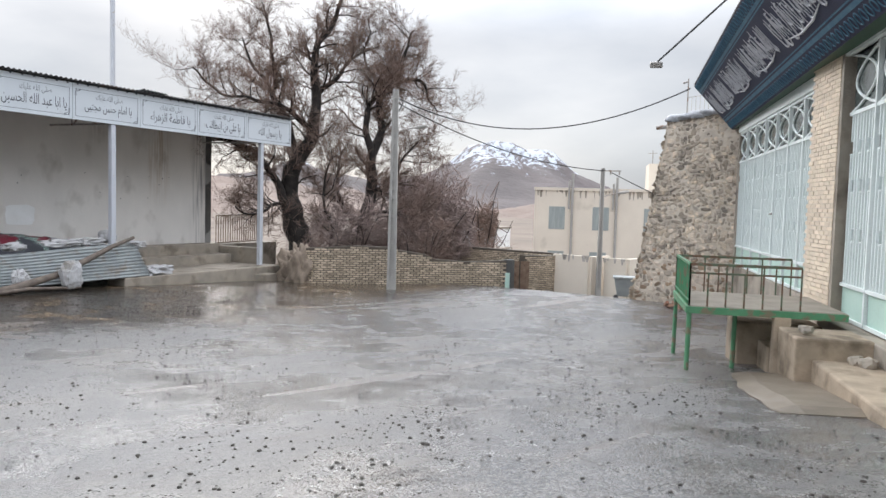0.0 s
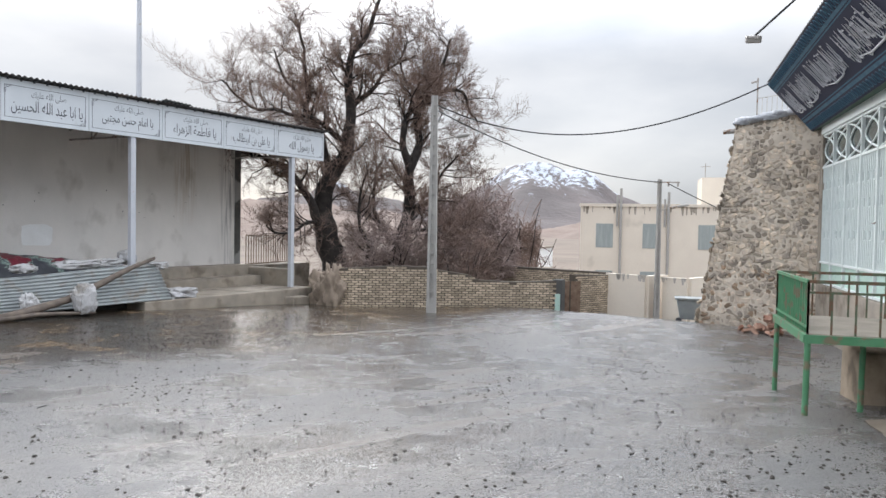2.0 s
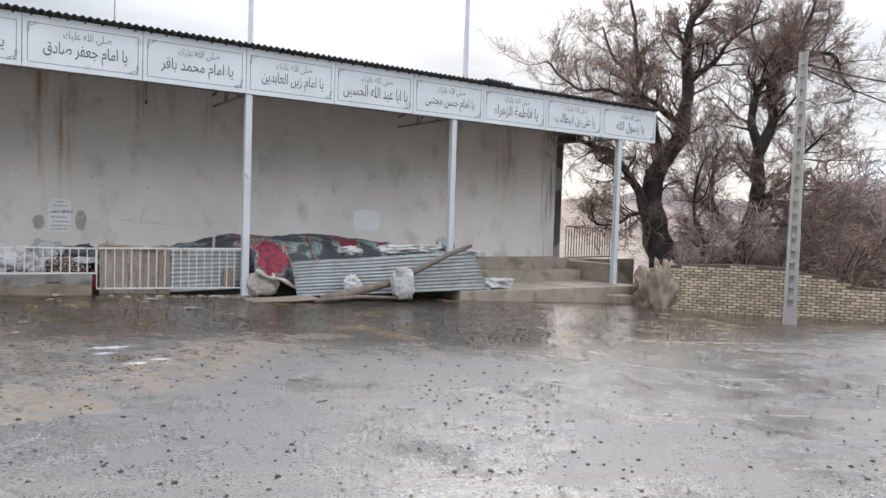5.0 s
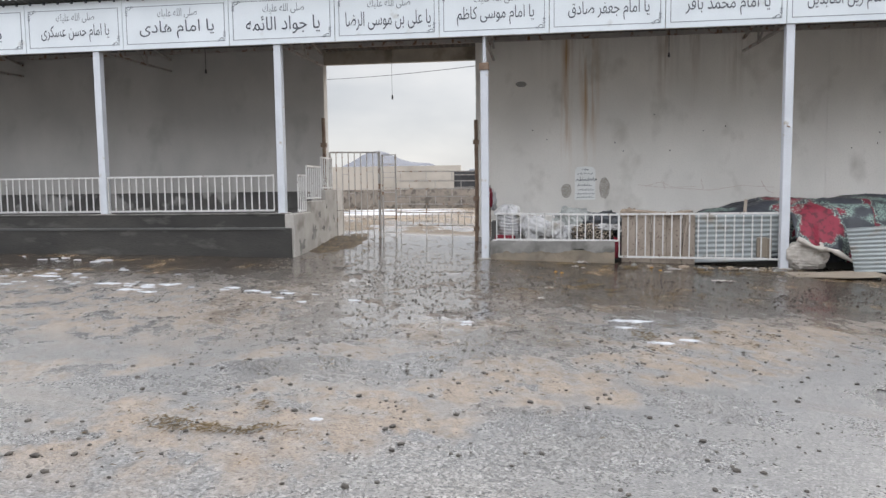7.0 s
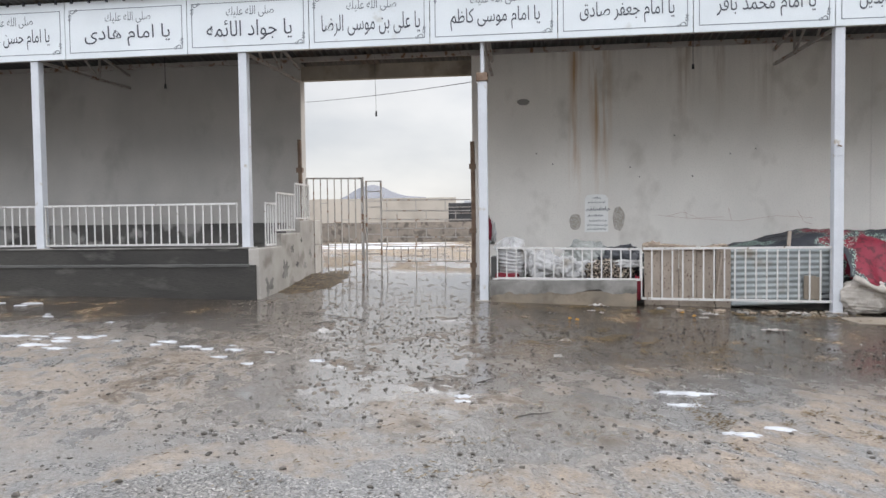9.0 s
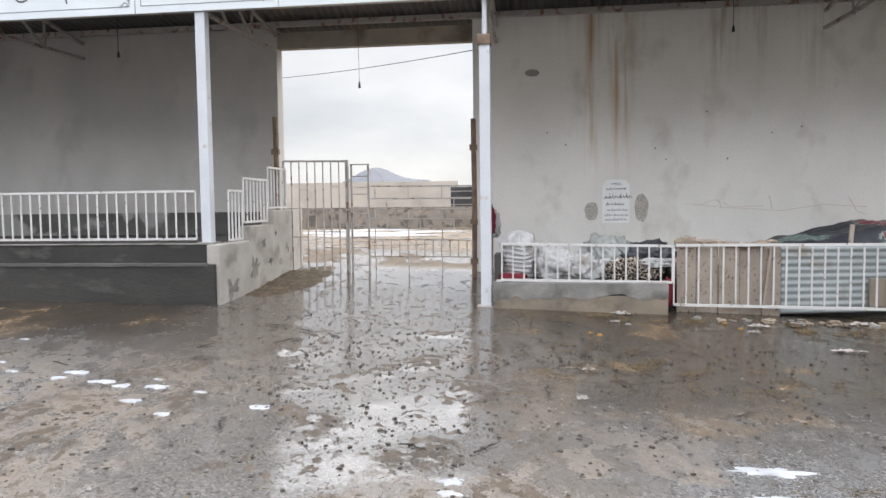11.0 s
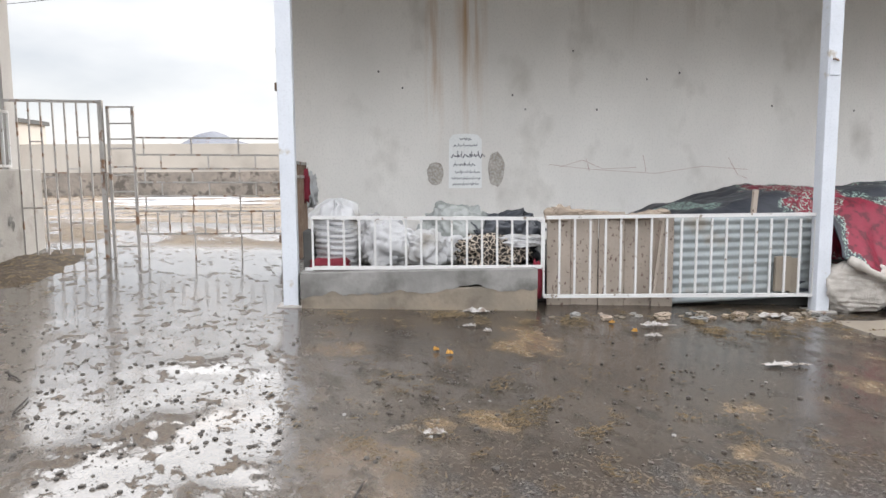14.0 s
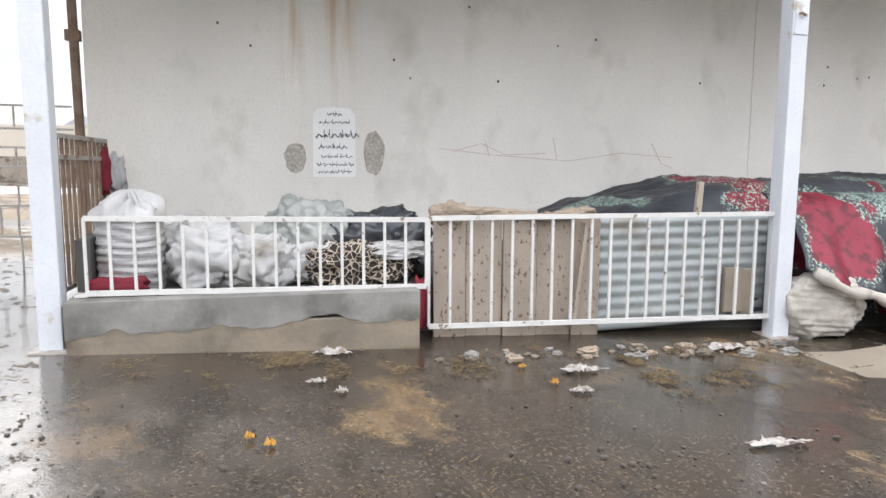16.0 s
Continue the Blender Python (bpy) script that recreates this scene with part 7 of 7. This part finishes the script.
def cable(p, q, sag, label, r=0.018, n=24):
    bm = B()
    p, q = Vector(p), Vector(q)
    tube(bm, [p.lerp(q, i / n) - Vector((0, 0, sag * 4 * (i / n) * (1 - i / n))) for i in range(n + 1)], r, 5)
    solid("overhead_cable", bm, M_CABLE, label, "cable", "overhead cables")


cable((-8.0, 27.85, 4.85), (1.0, 28.6, 4.75), 1.05, "black sagging overhead cable to the hall roof")
cable((-8.0, 27.85, 4.7), (-3.5, 36.0, 2.95), 0.45, "black sagging overhead cable between the poles")
cable((-3.3, 36.1, 2.9), (1.5, 45, 0.4), 0.2, "thin black cable from pole to house")
lamp = thing("flood_lamp", (2.02, 20.3, 3.79), "small grey flood lamp hanging on a steel arm", "lamp")
bm = B()
tube(bm, [W(-0.6, 1.0, 5.28), (3.85, 18.6, 4.95), (3.2, 19.4, 4.48), (2.04, 20.3, 3.84)], 0.015, 6)
part("arm", bm, M_CABLE, lamp)
bm = B()
box(bm, -0.1, 0.1, -0.04, 0.04, -0.05, 0.05, m=pose(2.02, 20.3, 3.79, 20, 0, 20))
part("head", bm, M_STEEL, lamp, bevel=0.02)
bm = B()
tube(bm, [(-19.5, 25.9, -0.8), (-19.5, 25.9, 13.0)], [0.11, 0.08], 10)
solid("flag_pole", bm, M_WHITE, "tall white-painted steel pole behind the shed", "pole")
bm = B()
tube(bm, [(-19.5, 18.15, 0), (-19.5, 18.15, 9.0)], [0.1, 0.08], 8)
solid("aerial_pole", bm, M_WHITE, "white steel pole behind the shed", "pole")
bm = B()
tube(bm, [(-19.3, 14.4, 0), (-19.3, 14.4, 9.0)], [0.025, 0.02], 6)
solid("aerial_pole", bm, M_STEEL, "thin steel aerial pole behind the shed", "pole")
railing(((-17.2, 28.9, -0.35, 0.75), (-17.8, 31.8, -0.35, 0.75)), 18, 0.04, 0.024, "dark rusty railing beyond the shed's end", M_RUSTY, name="garden_railing")
bm = B()
box(bm, -18.2, -17.0, 28.45, 32.2, -2.2, -0.38)
solid("wall_terrace", bm, M_CONC_LT, "low pale terrace wall beyond the shed", "wall", kind="structure", bevel=0.03)


# ---- tree ----
TB = Vector((-15.2, 32.1, -1.75))
TR = Vector((0.767, 0.642, 0))      # across the view from the road
TD = Vector((-0.642, 0.767, 0))


def tp(px, pz, d=0.0):
    return TB + TR * px + TD * d + Vector((0, 0, pz))


BOUGHS = [  # points (across, up, away) and the radii at both ends
    ([(0, -0.3, 0), (-0.35, 1.9, 0), (-0.75, 3.3, 0), (-0.5, 4.8, 0.2), (0.1, 6.2, 0.3), (0.35, 7.8, 0.2), (0.2, 9.3, 0), (0.9, 10.6, -0.2), (1.4, 12.2, 0)], 0.6, 0.05),
    ([(-0.5, 2.9, 0), (-1.4, 3.4, -0.3), (-2.0, 4.3, -0.4), (-3.0, 5.2, -0.6), (-4.4, 5.6, -0.8), (-5.6, 6.1, -1)], 0.26, 0.04),
    ([(-0.5, 4.8, 0.2), (-1.1, 6.3, 0.5), (-1.9, 7.8, 0.9), (-2.0, 9.3, 1.0), (-2.5, 11.2, 1.0)], 0.22, 0.04),
    ([(0.1, 6.2, 0.3), (-1.0, 6.9, -0.6), (-2.6, 7.3, -1.2), (-4.4, 7.3, -1.6), (-5.8, 8.2, -1.8)], 0.13, 0.03),
    ([(0.3, 7.5, 0.2), (1.2, 8.6, 0.8), (1.9, 9.6, 1.1), (3.0, 10.2, 1.3)], 0.13, 0.03),
    ([(-1.9, 7.8, 0.9), (-3.0, 8.8, 1.2), (-3.8, 10.2, 1.5)], 0.09, 0.03),
    ([(0.5, 0.2, 0.2), (1.3, 0.95, 0.3), (2.35, 2.1, 0.4), (2.75, 3.8, 0.3), (2.75, 5.2, 0.1), (3.1, 6.6, 0.0), (3.0, 7.8, 0.0), (3.8, 8.4, 0.1), (4.2, 9.6, 0.2), (4.7, 10.7, 0.3)], 0.4, 0.04),
    ([(2.75, 5.2, 0.1), (2.35, 6.4, -0.3), (2.6, 7.5, -0.3), (3.5, 8.3, 0)], 0.17, 0.09),
    ([(3.6, 8.3, 0.1), (4.8, 8.7, 0.3), (5.8, 8.2, 0.4), (6.5, 7.3, 0.4)], 0.12, 0.03),
    ([(3.2, 8.0, 0.0), (2.4, 9.4, 0.4), (2.6, 10.6, 0.6)], 0.08, 0.02),
    ([(2.3, 2.1, 0.4), (1.5, 3.0, 0.9), (1.2, 4.1, 1.2), (1.6, 5.6, 1.4)], 0.17, 0.04),
    ([(1.0, 0.7, 0.3), (1.0, 2.2, -0.4), (0.6, 3.6, -0.8), (1.0, 5.0, -1.0)], 0.13, 0.03),
    ([(2.7, 3.4, 0.3), (3.8, 4.2, 0.6), (4.6, 5.4, 0.7), (5.4, 6.0, 0.8)], 0.12, 0.03),
    ([(2.5, 2.6, 0.3), (3.6, 2.8, -0.5), (4.6, 2.5, -0.8), (5.4, 2.9, -1.0)], 0.1, 0.02),
    ([(-0.7, 3.1, 0), (-1.7, 3.0, -0.9), (-2.8, 2.6, -1.2), (-3.7, 2.9, -1.4)], 0.1, 0.02),
]


def big_tree():
    random.seed(17)
    t = thing("tree", TB, "old leafless double-trunked tree with dark bark and fine twigs", "tree")
    branch, twig = B(), B()
    seeds = []
    trunk_parts = []
    for pts, r0, r1 in BOUGHS:
        P = [tp(px * 0.76 if px < -0.8 else px if px < 3.6 else 3.6 + (px - 3.6) * 0.68, pz, d) for px, pz, d in pts]
        dense = []
        for i in range(len(P) - 1):
            a, b = P[max(0, i - 1)], P[i]
            c, e = P[i + 1], P[min(len(P) - 1, i + 2)]
            for k in range(5):
                f = k / 5
                v = 0.5 * ((2 * b) + (c - a) * f + (2 * a - 5 * b + 4 * c - e) * f * f + (3 * b - a - 3 * c + e) * f ** 3)
                dense.append(v + Vector((noise.noise(v * 1.1), noise.noise(v * 1.1 + Vector((4, 0, 0))), noise.noise(v * 1.1 + Vector((0, 8, 0))))) * 0.22)
        dense.append(P[-1])
        n = len(dense)
        r0, r1 = r0 * 1.18, r1 * 1.1
        rad = [r0 + (r1 - r0) * (i / (n - 1)) ** 0.55 for i in range(n)]
        if r0 > 0.4:
            rad[0], rad[1], rad[2] = r0 * 1.5, r0 * 1.2, r0 * 1.05
        rad = [r * (1 + 0.13 * noise.noise(v * 2.5)) for r, v in zip(rad, dense)]
        bm = B()
        tube(bm, dense, rad, 12 if r0 > 0.3 else 7)
        trunk_parts.append((bm, r0))
        for i in range(n):
            if i / n > (0.25 if r0 > 0.3 else 0.08):
                seeds.append((dense[i], (dense[min(i + 1, n - 1)] - dense[max(0, i - 1)]).normalized(), rad[i]))
    for bm, r0 in trunk_parts:
        part("trunk" if r0 > 0.4 else "limb", bm, M_BARK, t, smooth=True)
    share = (0.6, 0.85, 0.95, 0.0)

    def grow(p, d, L, r, depth):
        steps = 7 if depth < 2 else 4
        pts, here = [p.copy()], []
        bend = Vector((random.gauss(0, 0.05), random.gauss(0, 0.05), random.gauss(0.03, 0.05)))
        for k in range(steps):
            p = p + d * (L / steps)
            d = (d + bend + Vector((random.gauss(0, 0.17), random.gauss(0, 0.17), random.gauss(0, 0.15)))).normalized()
            pts.append(p.copy())
            here.append((p.copy(), d.copy()))
        tube(branch if depth < 1 else twig, pts, [r * (1 - 0.72 * k / steps) for k in range(steps + 1)], 5 if depth < 1 else 3)
        if depth < 3:
            for q, e in here:
                if random.random() > share[depth] * (1.25 if depth else 1.5):
                    continue
                for _ in range(1 if depth < 2 else 2):
                    side = e.cross(Vector((random.gauss(0, 1), random.gauss(0, 1), random.gauss(0, 1)))).normalized()
                    e2 = (e * random.uniform(0.5, 1.1) + side * random.uniform(0.5, 1.0) + Vector((0, 0, 0.12))).normalized()
                    grow(q, e2, L * random.uniform(0.38, 0.66), max(0.0042, r * random.uniform(0.38, 0.55)), depth + 1)

    for p, d, r in seeds:
        for _ in range(1 if random.random() < 0.6 else 2):
            side = d.cross(Vector((random.gauss(0, 1), random.gauss(0, 1), random.gauss(0, 1)))).normalized()
            e = (d * random.uniform(0.3, 1.0) + side + Vector((0, 0, 0.2))).normalized()
            grow(p, e, random.uniform(0.7, 1.75), max(0.016, min(0.05, r * 0.42)), 0)
    ob = part("branch_mass", branch, M_BARK, t)
    ob["kind"] = "stuff"
    ob = part("twig_mass", twig, M_TWIG, t)
    ob["kind"] = "stuff"
    # a dense knot of twigs like an old nest
    nest = B()
    c = tp(3.2, 8.15)
    for i in range(420):
        o = Vector((random.gauss(0, 0.28), random.gauss(0, 0.28), random.gauss(0, 0.22)))
        e = Vector((random.gauss(0, 1), random.gauss(0, 1), random.gauss(0, 0.5))).normalized() * random.uniform(0.15, 0.4)
        tube(nest, [c + o, c + o + e], 0.008, 3)
    ob = part("nest", nest, M_TWIG, t)
    ob["kind"] = "stuff"


big_tree()
bare_shrub("bare_shrub", (-11.7, 36.6, -2.6), 6.6, 2.1, 3600, M_TWIG_B, "dense round leafless shrub behind the garden wall", 5, 16, 0.06)
bare_shrub("bare_shrub", (-12.9, 34.8, -2.2), 4.6, 2.0, 2200, M_TWIG_B, "tangled leafless shrub under the old tree", 6, 12, 0.05)
bare_shrub("bare_shrub", (-10.2, 33.2, -2.0), 3.6, 1.6, 1200, M_TWIG, "thin leafless bush beside the old tree", 7, 10, 0.04)
bare_shrub("bare_shrub", (-13.4, 32.6, -1.9), 4.4, 1.9, 1500, M_TWIG_B, "thin tangled brush growing round the old trunk", 27, 12, 0.035)
bare_shrub("bare_shrub", (-17.0, 34.5, -2.0), 3.0, 2.2, 1300, M_TWIG, "thin leafless brush beyond the shed", 8, 12, 0.03)
bare_shrub("bare_shrub", (-13.3, 29.9, -1.6), 2.0, 1.2, 600, M_TWIG, "dry brush behind the mud wall", 14, 8, 0.02)
bare_shrub("orchard_bush", (-11.5, 42.5, -3.3), 3.2, 2.6, 600, M_TWIG, "bare orchard bush in the valley", 15, 8, 0.05)
bare_shrub("orchard_bush", (-14.5, 48, -3.9), 4.0, 3.2, 600, M_TWIG, "bare orchard bush in the valley", 16, 8, 0.05)
bare_shrub("poplar", (-19.5, 58, -4), 9.5, 1.1, 700, M_TWIG, "thin bare poplar far in the valley", 18, 6, 0.06)


# ---- litter on the ground ----
def scatter():
    random.seed(3)
    shapes = []
    for s in range(6):
        bm = B()
        for v in bmesh.ops.create_icosphere(bm, subdivisions=1, radius=1.0)["verts"]:
            v.co = v.co * (1 + 0.4 * noise.noise(v.co * 1.4 + Vector((s * 3.0, 0, 0))))
        shapes.append([[tuple(v.co) for v in bm.verts], [[v.index for v in f.verts] for f in bm.faces]])
        bm.free()

    def field(name, material, n, where, size, flat, label):
        vs, fs = [], []
        for i in range(n):
            x, y = where()
            r = size()
            sv, sf = random.choice(shapes)
            a = random.uniform(0, math.tau)
            ca, sa = math.cos(a), math.sin(a)
            o = len(vs)
            z = gz(x, y) + r * flat * 0.45
            for p in sv:
                px, py = p[0] * r * 1.25, p[1] * r
                vs.append((x + px * ca - py * sa, y + px * sa + py * ca, z + p[2] * r * flat))
            fs += [[o + k for k in f] for f in sf]
        me = bpy.data.meshes.new("m")
        me.from_pydata(vs, [], fs)
        me.materials.append(material)
        tagged(new(name, me), label, "litter", kind="stuff")

    def road():
        while True:
            x, y = random.uniform(-12, 6.5), random.uniform(9, 27)
            if random.random() < 0.25 + 1.6 * max(0, noise.noise(Vector((x * 0.9 + y * 0.3, y * 0.28, 3)))):
                return x, y

    def gate():
        return max(-12.4 - random.random() * 1.5, random.gauss(-9.8, 2.2)), random.gauss(9.6, 1.8)

    def yard():
        return random.uniform(-13.2, -2), random.uniform(5, 17)

    field("gravel", M_DUNG, 9000, road, lambda: 0.006 + 0.014 * random.random() ** 2.5, 0.7, "dark gravel strewn over the road")
    field("gravel", M_CONC_MID, 2200, road, lambda: 0.004 + 0.012 * random.random() ** 3, 0.6, "pale gravel strewn over the road")
    field("droppings", M_DUNG, 3200, gate, lambda: 0.004 + 0.014 * random.random() ** 4, 0.6, "dark clods and droppings in the mud")
    field("droppings", M_DUNG, 2200, yard, lambda: 0.004 + 0.01 * random.random() ** 3, 0.5, "dark clods and droppings on the wet ground")

    def straw(name, n, where, label):
        vs, fs = [], []
        for i in range(n):
            x, y = where()
            a, L, w = random.uniform(0, math.pi), random.uniform(0.012, 0.06), random.uniform(0.0007, 0.0017)
            z = gz(x, y) + random.uniform(0.004, 0.02)
            ca, sa = math.cos(a), math.sin(a)
            o = len(vs)
            for s, t, h in ((-1, -1, 0), (1, -1, 0.004), (1, 1, 0.004), (-1, 1, 0), (0, 0, 0.008)):
                vs.append((x + s * L / 2 * ca - t * w * sa, y + s * L / 2 * sa + t * w * ca, z + h))
            fs += [[o, o + 1, o + 4], [o + 1, o + 2, o + 4], [o + 2, o + 3, o + 4], [o + 3, o, o + 4]]
        me = bpy.data.meshes.new("m")
        me.from_pydata(vs, [], fs)
        me.materials.append(M_STRAW)
        tagged(new(name, me), label, "straw", kind="stuff")

    spots = [(-13.4, 13.2, 0.3, 1.2), (-12.86, 15.03, 0.12, 0.2), (-13.37, 14.77, 0.08, 0.2), (-13.5, 13.5, 0.15, 1.4), (-13.45, 12.6, 0.2, 0.8), (-11.3, 12.5, 0.4, 0.6), (-10.6, 12.3, 0.5, 0.6), (-10.2, 13.4, 0.4, 0.5), (-7.4, 13.2, 0.3, 0.7), (-3.65, 10.1, 0.25, 0.25), (-14.6, 7.9, 0.8, 0.5), (-13.2, 15.6, 0.4, 0.9), (-6.4, 11.0, 0.8, 1.0)]

    def near_spot():
        x, y, a, b = random.choice(spots)
        while True:
            px, py = min(-0.5, random.gauss(x, a)) if x > -13 else min(-13.05, random.gauss(x, a)), random.gauss(y, b)
            if noise.noise(Vector((px * 3.2, py * 3.2, 8))) + 0.5 * noise.noise(Vector((px * 8, py * 8, 2))) > random.uniform(0.12, 0.5):
                return px, py

    straw("straw", 6000, near_spot, "trodden wet straw on the mud")


scatter()


def snow_patch(x, y, w, d, seed, label="thin patch of melting snow on the ground", name="snow_patch"):
    bm = B()
    n = 28
    ring, top = [], []
    for i in range(n):
        t = i * math.tau / n
        k = 1 + 0.75 * noise.noise(Vector((math.cos(t) * 2.1, math.sin(t) * 2.1, seed * 3.7))) + 0.3 * noise.noise(Vector((math.cos(t) * 5, math.sin(t) * 5, seed)))
        px, py = x + math.cos(t) * w * k, y + math.sin(t) * d * k
        ring.append(bm.verts.new((px, py, gz(px, py) - 0.01)))
        qx, qy = x + (px - x) * 0.8, y + (py - y) * 0.8
        top.append(bm.verts.new((qx, qy, gz(qx, qy) + 0.007)))
    for i in range(n):
        bm.faces.new((ring[i], ring[(i + 1) % n], top[(i + 1) % n], top[i]))
    bm.faces.new(top)
    solid(name, bm, M_SNOW, label, "snow", "snow patches", smooth=True)


random.seed(61)
for cx, cy, n, rx, ry in ((-10.3, 4.2, 30, 0.8, 1.3), (-9.6, 6.2, 12, 0.4, 0.9), (-12.6, 2.6, 12, 0.4, 1.3), (-9.4, 8.0, 5, 0.3, 0.5), (-10.4, 2.2, 12, 0.8, 0.7)):
    for i in range(n):
        s = 0.03 + 0.11 * random.random() ** 2
        snow_patch(random.gauss(cx, rx * 0.7), random.gauss(cy, ry * 0.7), s * random.uniform(0.5, 0.9), s * random.uniform(0.8, 1.5), i + cx * 5)
for i, (x, y, w, d) in enumerate(((-7.78, 12.87, 0.05, 0.16), (-7.01, 13.08, 0.06, 0.14), (-7.2, 13.4, 0.05, 0.11), (-3.9, 10.57, 0.03, 0.04), (-9.69, 7.51, 0.07, 0.13), (-9.3, 8.16, 0.05, 0.08), (-8.91, 8.46, 0.05, 0.09), (-8.91, 9.5, 0.06, 0.09), (-7.72, 11.09, 0.06, 0.07), (-7.55, 11.1, 0.04, 0.06), (-8.2, 12.95, 0.07, 0.24), (-9.2, 8.9, 0.04, 0.06), (-8.6, 8.9, 0.04, 0.07))):
    snow_patch(x, y, w, d, 40 + i)
for i in range(22):
    x, y = random.uniform(-44, -19.5), random.uniform(-12, 14)
    snow_patch(x, y, random.uniform(0.3, 1.4), random.uniform(0.8, 3.2), 70 + i, "melting snow lying in the farmyard")


def rag(x, y, w, d, seed, label, material, name="torn_plastic"):
    """A crumpled torn scrap of sheeting."""
    bm = B()
    n, m = 16, 12
    grid = {}
    for i in range(n + 1):
        for j in range(m + 1):
            u, v = i / n * 2 - 1, j / m * 2 - 1
            q = Vector((u * 2.2, v * 2.2, seed))
            if u * u + v * v > 0.75 + 0.7 * noise.noise(q * 0.9):
                continue
            px, py = x + d * v + 0.3 * d * noise.noise(q + Vector((9, 0, 0))), y + w * u + 0.2 * w * noise.noise(q + Vector((0, 9, 0)))
            grid[i, j] = bm.verts.new((px, py, gz(px, py) + 0.012 + 0.045 * abs(noise.noise(q * 1.7)) * (1.2 - u * u)))
    for i in range(n):
        for j in range(m):
            k = [(i, j), (i + 1, j), (i + 1, j + 1), (i, j + 1)]
            if all(c in grid for c in k):
                bm.faces.new([grid[c] for c in k])
    bmesh.ops.delete(bm, geom=[v for v in bm.verts if not v.link_faces], context="VERTS")
    solid(name, bm, material, label, "litter", thick=0.003)


M_SCRAP = mat("soiled_plastic_scrap", (0.42, 0.40, 0.385), (0.30, 0.275, 0.25), 18, 0.6, 0.3, 60, c3=(0.17, 0.13, 0.10), s3=14.0, t3=(0.52, 0.66))
rag(-13.72, 12.7, 0.14, 0.08, 201, "crumpled white plastic scrap on the wet ground", M_SCRAP)
rag(-13.17, 14.32, 0.2, 0.07, 202, "torn white plastic scrap on the mud", M_SCRAP)
rag(-12.78, 14.16, 0.09, 0.05, 203, "small white plastic scrap on the mud", M_SCRAP)
rag(-11.87, 14.88, 0.25, 0.06, 204, "long torn plastic strip on the wet ground", M_SCRAP)
rag(-13.12, 12.56, 0.08, 0.05, 207, "tiny white scrap on the mud", M_SCRAP)
rag(-9.57, 11.92, 0.07, 0.05, 212, "tiny white scrap on the mud", M_SCRAP)
rag(-13.6, 15.75, 0.2, 0.1, 208, "dirty white rag under the railing", M_SCRAP, "rag")
rag(-12.92, 12.7, 0.05, 0.04, 213, "tiny white scrap on the mud", M_SCRAP)
rag(-10.6, 12.05, 0.08, 0.03, 214, "thin white scrap on the mud", M_SCRAP)
M_LEAF = mat("dead_yellow_leaf", (0.5, 0.27, 0.05), (0.4, 0.2, 0.04), 20, 0.7, 0.2, 60)
for k, (x, y) in enumerate(((-12.31, 12.19), (-12.22, 12.29), (-13.3, 13.95), (-12.95, 14.05))):
    rag(x, y, 0.035, 0.03, 220 + k, "small yellow dead leaf on the wet ground", M_LEAF, "dead_leaf")
rag(-4.0, 31.6, 0.4, 0.12, 211, "white plastic strip lying in the lane", M_SCRAP)
random.seed(88)
for i in range(44):
    x, y, r = random.uniform(-13.75, -13.45), random.uniform(13.4, 16.3), random.choice((0.012, 0.016, 0.02, 0.025, 0.03, 0.05))
    bm = B()
    lump(bm, (x, y, gz(x, y) + r * 0.3), (r, r * random.uniform(1, 1.6), r * 0.6), 300 + i, 0.6, 3, 1.9)
    solid("loose_stone", bm, random.choice((M_KERB, M_ADOBE, M_CONC_MID)), "small muddy stone under the railing", "stone", "stones under the railing")
random.seed(71)
for i in range(16):
    x, y, a, L = random.uniform(-12.5, -4), random.uniform(7, 14.5), random.uniform(0, 3.1), random.uniform(0.15, 0.4)
    bm = B()
    q = [(x + math.cos(a) * L * f, y + math.sin(a) * L * f + 0.02 * math.sin(f * 9 + i)) for f in (-0.5, -0.1, 0.25, 0.5)]
    tube(bm, [(u, v, gz(u, v) + 0.012) for u, v in q], [0.005, 0.006, 0.005, 0.003], 5)
    solid("stick", bm, M_BARK, "short dark twig lying on the wet ground", "stick", "ground twigs")
